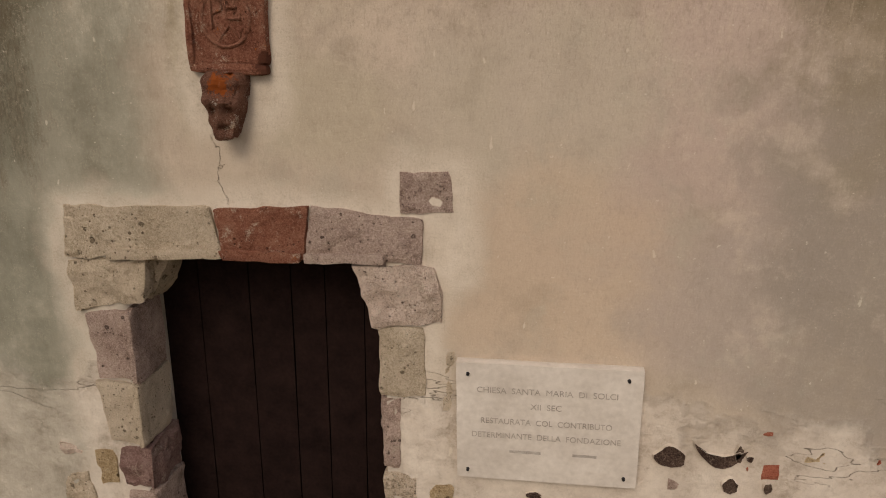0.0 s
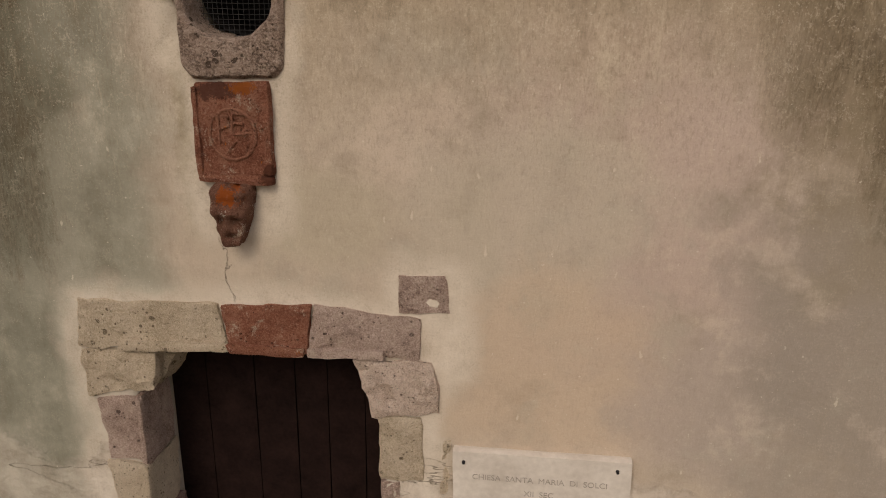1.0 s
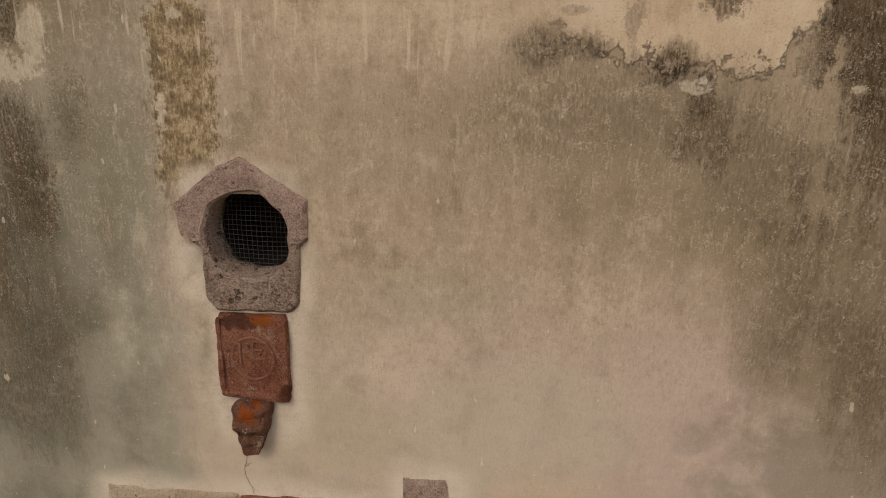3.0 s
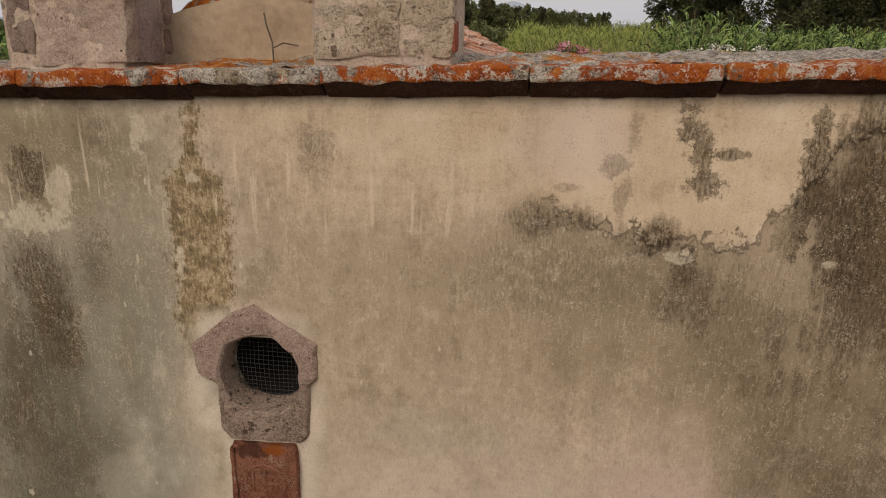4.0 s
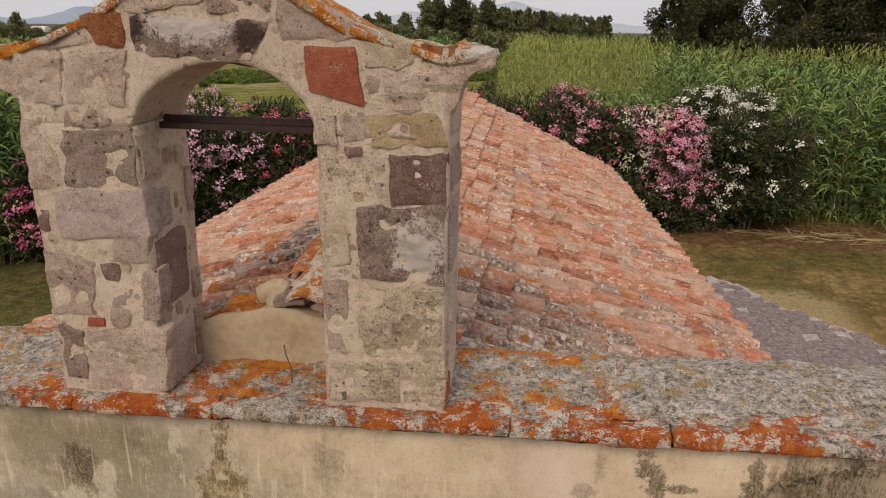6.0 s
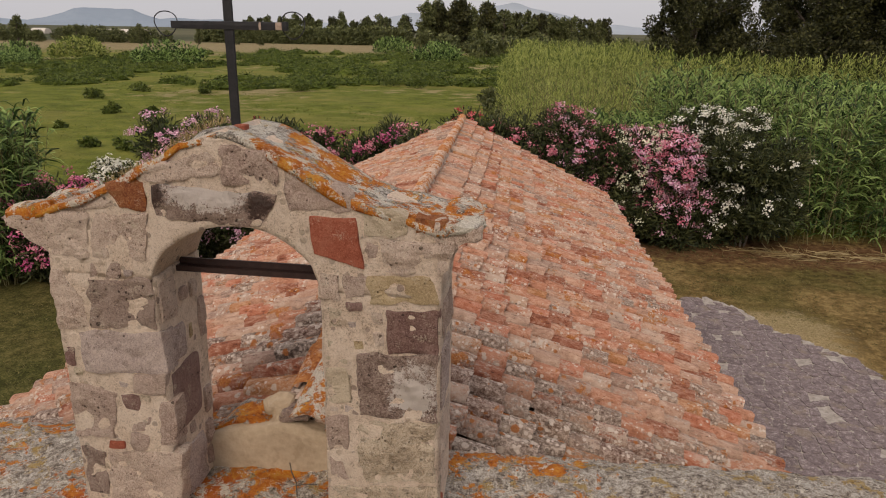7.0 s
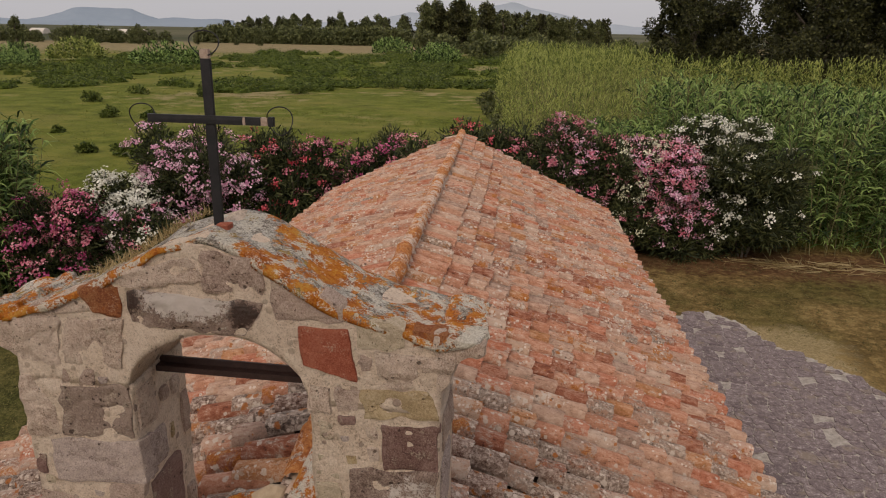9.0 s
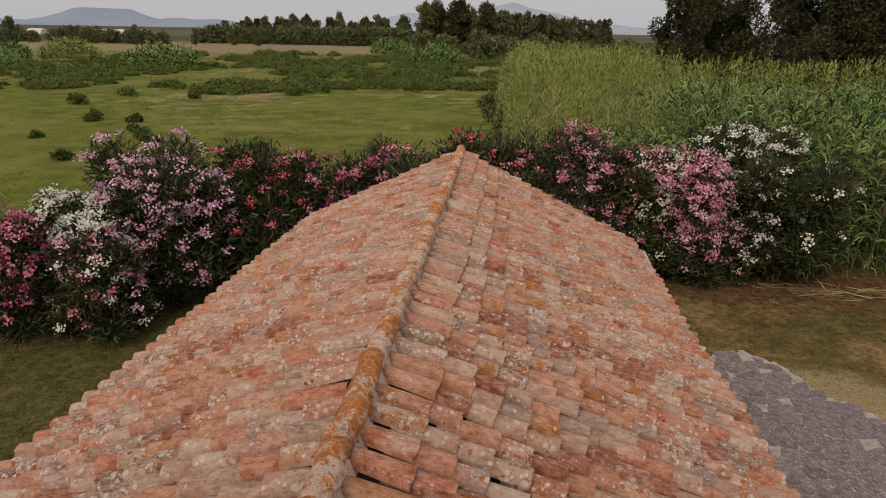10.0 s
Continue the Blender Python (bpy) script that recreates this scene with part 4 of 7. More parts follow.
def make_facade():
    def cuts(a, b, fixed, gap=0.11):
        out, marks = [], sorted({a, b, *fixed})
        for p, q in zip(marks, marks[1:]):
            n = max(1, round((q - p) / gap))
            out += [p + (q - p) * i / n for i in range(n)]
        return out + [b]

    xs = cuts(WEST, EAST, [DOOR[0], DOOR[1], ROUND[0], ROUND[1]])
    zs = cuts(GROUND_Z - 0.2, 4.46, [DOOR[2], DOOR[3], ROUND[2], ROUND[3]])

    def open_at(x, z):
        return any(h[0] < x < h[1] and h[2] - 0.3 * (h is DOOR) < z < h[3] for h in (DOOR, ROUND))

    bm, made = bmesh.new(), {}

    def vert(i, k, back):
        if (i, k, back) not in made:
            x, z = xs[i], zs[k]
            z += LEAN * x * max(0.0, (z - 2) / 2.46)
            y = DEPTH if back else noise.noise(Vector((x * 1.3, z * 1.3, 7))) * 0.008 + noise.noise(Vector((x * 5, z * 5, 3))) * 0.0035
            made[i, k, back] = bm.verts.new((x, y, z))
        return made[i, k, back]

    def solid(i, k):
        return 0 <= i < len(xs) - 1 and 0 <= k < len(zs) - 1 and not open_at((xs[i] + xs[i + 1]) / 2, (zs[k] + zs[k + 1]) / 2)

    for i in range(len(xs) - 1):
        for k in range(len(zs) - 1):
            if not solid(i, k):
                continue
            for back in (False, True):
                bm.faces.new([vert(i, k, back), vert(i + 1, k, back), vert(i + 1, k + 1, back), vert(i, k + 1, back)])
            for (di, dk), (a, b) in (((-1, 0), ((0, 0), (0, 1))), ((1, 0), ((1, 0), (1, 1))), ((0, -1), ((0, 0), (1, 0))), ((0, 1), ((0, 1), (1, 1)))):
                if not solid(i + di, k + dk):
                    p, q = (i + a[0], k + a[1]), (i + b[0], k + b[1])
                    bm.faces.new([vert(*p, False), vert(*q, False), vert(*q, True), vert(*p, True)])
    return tagged(part("wall_south", bm, PLASTER, smooth=True), "stained beige lime plaster church facade with patched base", "wall", kind="structure")


facade = make_facade()


def set_stone(parent, kind, tl, tr, br, bl, y0=-0.012, y1=0.2, name="stone", amp=0.008, round_off=0.01, step=0.025, label="", wander=0.005):
    xs, zs = [p[0] for p in (tl, tr, br, bl)], [p[1] for p in (tl, tr, br, bl)]
    seed = xs[0] * 7.3 + zs[0] * 3.1
    bm = rough_box(min(xs), max(xs), y0, y1, min(zs), max(zs), step, round_off, amp, seed, (tl, tr, br, bl), 9.0, wander)
    return part(name, bm, STONE[kind], parent, label)


def make_portal():
    portal = empty("door_portal", "portal of worn tan, red and mauve stone blocks round the church door", "door frame", "structure")
    s = set_stone
    # lintel of three voussoirs
    s(portal, "tan", (-1.47, 2.15), (-0.868, 2.165), (-0.825, 1.975), (-1.488, 1.938), -0.016, 0.3)
    s(portal, "red", (-0.866, 2.165), (-0.487, 2.192), (-0.512, 1.985), (-0.818, 1.975), -0.02, 0.3)
    s(portal, "mauve", (-0.48, 2.195), (-0.06, 2.165), (-0.065, 1.995), (-0.505, 1.985), -0.014, 0.3)
    # fillet under the lintel
    s(portal, "tan", (-1.3, 1.985), (-0.83, 2.01), (-0.825, 1.972), (-1.3, 1.94), -0.036, 0.1, amp=0.003, round_off=0.008)
    s(portal, "red", (-0.84, 2.01), (-0.515, 2.016), (-0.52, 1.978), (-0.82, 1.968), -0.038, 0.1, amp=0.003, round_off=0.008)
    s(portal, "mauve", (-0.51, 2.012), (-0.2, 2.03), (-0.2, 1.99), (-0.505, 1.976), -0.033, 0.1, amp=0.003, round_off=0.008)
    # jamb with its deep reveal
    s(portal, "tan", (-1.49, 1.928), (-1.145, 1.946), (-1.175, 1.77), (-1.47, 1.712), -0.016, 0.1, amp=0.012)
    s(portal, "tan", (-1.3, 1.93), (-1.09, 1.94), (-1.19, 1.735), (-1.3, 1.73), 0.06, 0.22, amp=0.018)
    s(portal, "mauve", (-1.445, 1.7), (-1.235, 1.728), (-1.235, 1.402), (-1.415, 1.41), -0.014, 0.215)
    s(portal, "tan", (-1.44, 1.4), (-1.238, 1.392), (-1.245, 1.095), (-1.405, 1.115), -0.016, 0.22)
    s(portal, "purple", (-1.375, 1.075), (-1.225, 1.09), (-1.235, 0.87), (-1.37, 0.89), -0.01, 0.23, amp=0.014, wander=0.012)
    s(portal, "mauve", (-1.36, 0.86), (-1.23, 0.86), (-1.23, 0.62), (-1.36, 0.62), -0.008, 0.24)
    s(portal, "tan", (-1.4, 0.61), (-1.23, 0.61), (-1.23, 0.2), (-1.42, 0.2), -0.012, 0.24)
    s(portal, "mauve", (-1.42, 0.19), (-1.23, 0.19), (-1.23, -0.4), (-1.42, -0.4), -0.012, 0.24)
    # rolled arris down the jamb's edge
    s(portal, "mauve", (-1.262, 1.715), (-1.232, 1.72), (-1.232, 1.405), (-1.262, 1.405), -0.034, 0.03, amp=0.004, round_off=0.014)
    s(portal, "tan", (-1.264, 1.395), (-1.234, 1.39), (-1.24, 1.1), (-1.268, 1.1), -0.036, 0.03, amp=0.004, round_off=0.014)
    # the other jamb
    s(portal, "grey", (-0.335, 1.98), (-0.02, 1.985), (0.02, 1.76), (-0.25, 1.735), -0.018, 0.3, amp=0.014)
    s(portal, "tan", (-0.235, 1.735), (-0.055, 1.745), (-0.042, 1.455), (-0.225, 1.44), -0.012, 0.3)
    s(portal, "mauve", (-0.225, 1.43), (-0.14, 1.44), (-0.15, 1.11), (-0.215, 1.11), -0.01, 0.3, amp=0.012)
    s(portal, "pitted", (-0.215, 1.1), (-0.08, 1.1), (-0.07, 0.6), (-0.215, 0.6), -0.008, 0.3)
    s(portal, "tan", (-0.215, 0.59), (-0.05, 0.59), (-0.05, 0.1), (-0.215, 0.1), -0.01, 0.3)
    s(portal, "mauve", (-0.215, 0.09), (-0.06, 0.09), (-0.06, -0.4), (-0.215, -0.4), -0.01, 0.3)
    s(portal, "mauve", (-0.15, 2.335), (0.03, 2.345), (0.052, 2.19), (-0.15, 2.18), -0.009, 0.1)


def make_base_stones():
    """Rubble and hollows that show where the plaster has fallen off."""
    s = set_stone
    s(facade, "yellow", (-0.01, 1.2), (0.06, 1.21), (0.07, 0.95), (-0.03, 0.95), -0.004, 0.05, wander=0.014)
    s(facade, "yellow", (-0.03, 1.28), (0.03, 1.29), (0.06, 1.2), (-0.02, 1.19), -0.004, 0.05, wander=0.012)
    s(facade, "tan", (0.03, 1.65), (0.065, 1.66), (0.065, 1.3), (0.02, 1.33), -0.004, 0.05, wander=0.014)
    s(facade, "brick", (1.205, 1.42), (1.25, 1.425), (1.25, 1.405), (1.21, 1.402), -0.005, 0.05, name="brick")
    s(facade, "brick", (1.235, 1.285), (1.295, 1.29), (1.295, 1.225), (1.23, 1.215), -0.006, 0.05, name="brick")
    s(facade, "brick", (1.13, 1.282), (1.185, 1.275), (1.185, 1.245), (1.13, 1.255), -0.005, 0.05, name="brick")
    s(facade, "brick", (1.6, 1.35), (1.7, 1.36), (1.7, 1.3), (1.6, 1.31), -0.005, 0.05, name="brick")
    s(facade, "yellow", (1.33, 1.37), (1.47, 1.385), (1.46, 1.315), (1.37, 1.31), -0.004, 0.05, amp=0.012, wander=0.02)
    s(facade, "mauve", (0.9, 1.185), (0.96, 1.18), (0.955, 1.13), (0.9, 1.14), -0.004, 0.05, amp=0.012, wander=0.02)
    s(facade, "tan", (-1.66, 0.92), (-1.54, 0.93), (-1.52, 0.79), (-1.66, 0.79), -0.004, 0.05, amp=0.012, wander=0.02)
    s(facade, "yellow", (-1.5, 1.05), (-1.41, 1.06), (-1.4, 0.9), (-1.49, 0.88), -0.004, 0.05, wander=0.02)
    s(facade, "grey", (-1.65, 1.065), (-1.55, 1.05), (-1.545, 1.02), (-1.63, 1.03), -0.004, 0.05, amp=0.014, wander=0.02)

    def hollow_patch(cx, cz, w, h, seed, bend=0.0):
        """A shallow broken edge where a stone has dropped out; the hollow's shade is put into the dark colour."""
        n = 22
        rim, lip, floor_ring = [], [], []
        for i in range(n):
            a = 2 * math.pi * i / n
            k = 1.0 + 0.32 * noise.noise(Vector((math.cos(a) * 1.7 + seed, math.sin(a) * 1.7, seed)))
            x, z = cx + math.cos(a) * w * k, cz + math.sin(a) * h * k + bend * (math.cos(a) * w * k) ** 2 / w
            rim.append((x, -0.013, z))
            lip.append((cx + (x - cx) * 1.14, 0.004, cz + (z - cz) * 1.16))
            floor_ring.append((cx + (x - cx) * 0.86, -0.0085, cz + (z - cz) * 0.82))
        v = lip + rim + floor_ring + [(cx, -0.0085, cz + bend * 0.1 * w)]
        f = [(i + o, (i + 1) % n + o, (i + 1) % n + o + n, i + o + n) for o in (0, n) for i in range(n)]
        f += [(2 * n + i, 2 * n + (i + 1) % n, 3 * n) for i in range(n)]
        me = bpy.data.meshes.new("plaster_break")
        me.from_pydata(v, [], f)
        me.materials.append(PLASTER)
        me.materials.append(STONE["hollow_shade"])
        for k, q in enumerate(me.polygons):
            q.material_index = int(k >= n)
        ob = new("plaster_break", me)
        ob.parent = facade

    hollow_patch(0.893, 1.288, 0.055, 0.042, 1.3)
    hollow_patch(1.075, 1.285, 0.085, 0.024, 4.7, 0.55)
    hollow_patch(1.14, 1.325, 0.014, 0.034, 6.1)
    hollow_patch(1.125, 1.185, 0.03, 0.032, 2.2)
    hollow_patch(1.18, 1.31, 0.012, 0.012, 3.2)
    hollow_patch(0.395, 1.055, 0.03, 0.016, 8.4)
    hollow_patch(1.262, 1.19, 0.014, 0.022, 9.4)
    hollow_patch(-1.36, 1.0, 0.012, 0.02, 5.4)


def make_door():
    door = empty("door", "closed dark brown plank door set deep in the portal", "door", "structure", (-0.73, 0.3, GROUND_Z))
    x, widths = -1.3, (0.2, 0.23, 0.19, 0.15, 0.17, 0.2)
    for w in widths:
        bm = rough_box(x + 0.0012, x + w - 0.0012, 0.285, 0.33, GROUND_Z, 2.02, 0.2, 0.006, 0.002, x)
        under(part("plank", bm, DOOR_WOOD), door)
        x += w


def make_plaque():
    plaque = empty("wall_plaque", "white marble memorial plaque bolted to the plaster beside the door", "plaque", at=(0.425, -0.02, 1.39))
    tilt = Matrix.Rotation(radians(-1.7), 4, "Y")
    bm = rough_box(-0.345, 0.345, -0.022, 0.024, -0.25, 0.25, 0.06, 0.006, 0.0012, 2.0)
    slab = part("slab", bm, MARBLE, plaque)
    slab.matrix_basis = tilt
    for bx, bz in ((-0.3, 0.205), (0.29, 0.21), (-0.3, -0.21), (0.295, -0.205)):
        bm = bmesh.new()
        bmesh.ops.create_cone(bm, cap_ends=True, segments=12, radius1=0.007, radius2=0.0055, depth=0.012)
        b = part("bolt", bm, BLACK_IRON, plaque)
        b.matrix_basis = tilt @ pose(bx, -0.027, bz, 90)
    lines = (("CHIESA  SANTA  MARIA  DI  SOLCI", 0.13, 0.52), ("XII  SEC", 0.068, 0.115), ("RESTAURATA  COL  CONTRIBUTO", 0.0, 0.49), ("DETERMINANTE  DELLA  FONDAZIONE", -0.062, 0.56))
    for text, z, width in lines:
        cu = bpy.data.curves.new("lettering", "FONT")
        cu.body, cu.size, cu.align_x, cu.extrude = text, 0.034, "CENTER", 0.0006
        tmp = bpy.data.objects.new("lettering", cu)
        scene.collection.objects.link(tmp)
        bpy.context.view_layer.update()
        me = bpy.data.meshes.new_from_object(tmp.evaluated_get(bpy.context.evaluated_depsgraph_get()))
        scale = width / tmp.dimensions[0]
        bpy.data.objects.remove(tmp)
        me.materials.clear()
        me.materials.append(INK)
        ob = tagged(new("lettering", me), kind="stuff")
        ob.parent = plaque
        ob.matrix_basis = tilt @ pose(-0.005, -0.0236, z, 90) @ Matrix.Diagonal((scale, 1.0, 1.0, 1.0))
    for a, b in ((-0.14, -0.02), (0.1, 0.19)):
        bm = bmesh.new()
        box(bm, a, b, -0.0238, -0.0225, -0.124, -0.113)
        ob = part("lettering_bar", bm, INK, plaque)
        ob.matrix_basis = tilt


def make_window():
    """The round window: two stones with a splayed eye, and the wire mesh in it."""
    win = empty("window_1", "round window of two mauve stones with a rusty wire mesh", "window", "structure", (-0.73, 0, 3.33))
    cx, cz = -0.735, 3.33

    ring = [Vector(q) for q in ((-0.5, 3.478), (-0.746, 3.63), (-0.83, 3.6), (-1.025, 3.44), (-1.005, 3.315), (-0.93, 3.28), (-0.922, 3.07), (-0.885, 3.022), (-0.58, 3.028), (-0.548, 3.07), (-0.535, 3.3), (-0.505, 3.325))]

    def outline(a):
        """Outer rim of the frame by angle: pointed above, a narrower block below."""
        d = Vector((math.cos(a), math.sin(a)))
        best = 0.2
        for p, q in zip(ring, ring[1:] + ring[:1]):
            u, e = p - Vector((cx, cz)), q - p
            k = d.x * e.y - d.y * e.x
            if abs(k) > 1e-9:
                t, s = (u.x * e.y - u.y * e.x) / k, (u.x * d.y - u.y * d.x) / k
                if t > 0 and -1e-6 <= s <= 1.000001:
                    best = max(best, t)
        return best

    def frame_stone(a0, a1, n, name, kind):
        bm, rings = bmesh.new(), []
        for i in range(n + 1):
            a = a0 + (a1 - a0) * i / n
            c, s = math.cos(a), math.sin(a)
            ro = outline(a) + grain((c, s, 1), 6.0) * 0.008
            ri = 0.156 + 0.012 * abs(s) + grain((c, s, 2), 2.5) * 0.014 + 0.012 * max(0.0, -c)
            rm = ri + (ro - ri) * 0.5
            row = []
            for r, y, dx, dz in ((ro, 0.05, 0, 0), (ro - 0.002, -0.008, 0, 0), (ro - 0.014, -0.024, 0, 0), (rm, -0.026 + grain((c * 3, s * 3, 5), 2) * 0.006, 0, 0), (ri + 0.01, -0.022, 0, 0),
                                 (ri, -0.008, 0, 0), (ri * 0.99, 0.05, 0.0, 0), (ri * 0.97, 0.12, 0.0, 0.0)):
                row.append(bm.verts.new((cx + c * r + dx, y, cz + s * r + dz)))
            rings.append(row)
        for p, q in zip(rings, rings[1:]):
            for k in range(len(p) - 1):
                bm.faces.new([p[k], q[k], q[k + 1], p[k + 1]])
        for end in (rings[0], rings[-1]):
            bm.faces.new(end)
        return under(part(name, bm, STONE[kind], smooth=False), win)

    frame_stone(radians(1), radians(187), 76, "arch_stone", "mauve")
    frame_stone(radians(187.6), radians(360.4), 64, "sill_stone", "sill")
    bm = bmesh.new()
    n = 22
    for i in range(n):
        d = -0.2 + 0.4 * i / (n - 1)
        h = math.sqrt(max(0.0, 0.2 ** 2 - d * d))
        if h > 0.01:
            bend = grain((d, 0, 0), 9) * 0.008
            tube(bm, [(cx + d, 0.1, cz - h), (cx + d + bend, 0.095, cz), (cx + d, 0.1, cz + h)], 0.0011, 4)
            tube(bm, [(cx - h, 0.103, cz + d), (cx, 0.098, cz + d + bend), (cx + h, 0.103, cz + d)], 0.0011, 4)
    under(part("wire_mesh", bm, WIRE), win)
    # added sheet and tube, near-black to stand for the shade inside the window
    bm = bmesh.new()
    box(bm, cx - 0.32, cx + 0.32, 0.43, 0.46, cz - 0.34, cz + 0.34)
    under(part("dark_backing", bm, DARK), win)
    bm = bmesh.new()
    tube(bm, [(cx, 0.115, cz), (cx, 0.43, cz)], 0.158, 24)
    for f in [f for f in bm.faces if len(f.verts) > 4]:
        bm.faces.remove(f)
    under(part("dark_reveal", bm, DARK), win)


def make_relief():
    """The carved red panel and, under it, the corbel carved as a face."""
    panel = empty("stone_relief", "red stone panel carved with a round monogram under the window", "relief", at=(-0.74, 0, 2.84))
    bm = rough_box(-0.885, -0.6, -0.03, 0.06, 2.655, 3.02, 0.022, 0.012, 0.006, 5.0, ((-0.88, 3.01), (-0.605, 3.025), (-0.598, 2.685), (-0.885, 2.665)), 9.0, 0.005)
    under(part("slab", bm, STONE["red"]), panel)
    for x0, x1, z0, z1, t in ((-0.885, -0.862, 2.68, 3.0, 0), (-0.632, -0.597, 2.69, 3.01, 0), (-0.885, -0.6, 2.655, 2.69, 0)):
        bm = rough_box(x0, x1, -0.042, 0.0, z0, z1, 0.025, 0.012, 0.004, x0 * 9)
        under(part("moulding", bm, STONE["red"]), panel)
    bm = bmesh.new()
    tube(bm, [(-0.742 + 0.086 * math.cos(a), -0.03, 2.835 + 0.09 * math.sin(a)) for a in (2 * math.pi * i / 28 for i in range(28))], 0.0065, 6, True)
    under(part("carved_ring", bm, STONE["red"]), panel)
    for stroke in (((-0.81, 2.8), (-0.81, 2.9), (-0.775, 2.895), (-0.772, 2.86), (-0.808, 2.85)), ((-0.715, 2.905), (-0.755, 2.905), (-0.755, 2.83), (-0.705, 2.835)),
                   ((-0.752, 2.87), (-0.718, 2.87)), ((-0.8, 2.82), (-0.775, 2.775), (-0.745, 2.81), (-0.71, 2.775), (-0.7, 2.805))):
        bm = bmesh.new()
        tube(bm, [(x + 0.018, -0.032, z + 0.004) for x, z in stroke], 0.006, 5)
        under(part("carved_stroke", bm, STONE["red"]), panel)

    def face(q):
        """Pushes the block into brow, nose, mouth and chin."""
        x, y, z = q
        u, w = (x + 0.755) / 0.075, (z - 2.42) / 0.235
        k = 1.0 - 0.3 * max(0.0, 0.55 - w) - 0.2 * max(0.0, 0.25 - w)
        front = max(0.0, -y) / 0.1
        y -= front * (0.03 * math.exp(-((w - 0.62) / 0.1) ** 2) + 0.035 * math.exp(-(u / 0.28) ** 2 - ((w - 0.42) / 0.14) ** 2))
        y += front * (0.025 * math.exp(-((abs(u) - 0.42) / 0.2) ** 2 - ((w - 0.5) / 0.07) ** 2) + 0.018 * math.exp(-(u / 0.4) ** 2 - ((w - 0.23) / 0.04) ** 2))
        return Vector((-0.755 + (x + 0.755) * k, y, z))

    bm = rough_box(-0.835, -0.675, -0.1, 0.05, 2.43, 2.655, 0.012, 0.03, 0.016, 8.0, ((-0.845, 2.655), (-0.66, 2.66), (-0.69, 2.43), (-0.815, 2.425)))
    for v in bm.verts:
        v.co = face(v.co)
        v.co.x = -0.752 + (v.co.x + 0.755) * 0.76
    tagged(part("stone_corbel", bm, STONE["corbel"]), "small weathered corbel of dark red stone carved as a face", "corbel")


make_portal()
make_base_stones()
make_door()
make_plaque()
make_window()
make_relief()


# ---- cornice, parapet and bell gable ----
def make_cornice():
    cornice = empty("cornice", "projecting dark stone cornice, its lip under red-orange and white lichen", "cornice", "structure")
    x, r = WEST - 0.05, random.Random(4)
    while x < EAST:
        w = r.uniform(0.45, 0.95)
        e = min(x + w, EAST + 0.06)
        gap = r.uniform(0.001, 0.006)
        a, b = top_of_wall(x), top_of_wall(e)
        d, out = r.uniform(-0.006, 0.006), 0.088 + r.uniform(0, 0.016)
        tl, tr, br, bl = (x, a + 0.08 + d), (e - gap, b + 0.08 + d), (e - gap, b + 0.028 + d), (x, a + 0.028 + d)
        bm = rough_box(x, e - gap, -out, 0.3, a - 0.02, b + 0.09, 0.025, 0.014, 0.007, x * 3, (tl, tr, br, bl), 9.0, 0.007)
        slab = part("slab", bm, CORNICE_STONE, cornice)
        # the chamfer falls back to the wall under the lip
        drop = 0.02 + r.uniform(-0.006, 0.008)
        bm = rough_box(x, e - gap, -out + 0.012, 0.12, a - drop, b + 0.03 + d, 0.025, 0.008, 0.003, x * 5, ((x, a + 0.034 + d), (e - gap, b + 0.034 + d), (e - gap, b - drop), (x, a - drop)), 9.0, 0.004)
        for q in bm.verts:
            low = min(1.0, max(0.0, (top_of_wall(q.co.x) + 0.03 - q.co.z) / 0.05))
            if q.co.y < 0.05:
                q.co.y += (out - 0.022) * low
        part("moulding", bm, STONE["soffit"], slab, "dark purple-brown stone chamfer with the lip's shade in its colour")
        x = e


def make_parapet():
    """The mortared top of the facade wall behind the cornice."""
    bm = bmesh.new()
    nx, ny, rows = 420, 36, []
    for i in range(nx + 1):
        x = WEST + (EAST - WEST) * i / nx
        row = []
        for j in range(ny + 1):
            y = 0.0 + 0.62 * j / ny + (noise.noise(Vector((x * 2.0, 0, 1))) * 0.05 if j == ny else 0)
            s = j / ny
            z = top_of_wall(x) + 0.075 + 0.025 * math.sin(s * 2.4) - 0.16 * max(0.0, s - 0.72) ** 1.2
            z += noise.noise(Vector((x * 5, y * 5, 2))) * 0.016 + noise.noise(Vector((x * 13, y * 13, 5))) * 0.014 + noise.noise(Vector((x * 31, y * 31, 1))) * 0.008
            row.append(bm.verts.new((x, y, z)))
        row.append(bm.verts.new((x, 0.6, top_of_wall(x) - 0.9)))
        rows.append(row)
    for p, q in zip(rows, rows[1:]):
        for k in range(ny + 1):
            bm.faces.new([p[k], q[k], q[k + 1], p[k + 1]])
    tagged(part("parapet_top", bm, PARAPET, smooth=True), "rough mortared parapet top under grey and orange lichen", "parapet", kind="structure")


def arch(x):
    """Underside of the bell arch."""
    u = (x + 0.81) / 0.345
    return 5.6 + 0.245 * math.sqrt(max(0.0, 1 - abs(u) ** (1.65 if u < 0 else 2.1)))


def gable(x):
    """Top of the bell gable's masonry: a rounded peak with flatter wings."""
    return float(np.interp(x, (-1.6, -1.35, -1.16, -0.99, -0.83, -0.7, -0.52, -0.35, 0.0), (5.86, 5.94, 6.04, 6.155, 6.205, 6.165, 6.055, 5.96, 5.87)))


BELL_Y0, BELL_Y1 = -0.02, 0.36


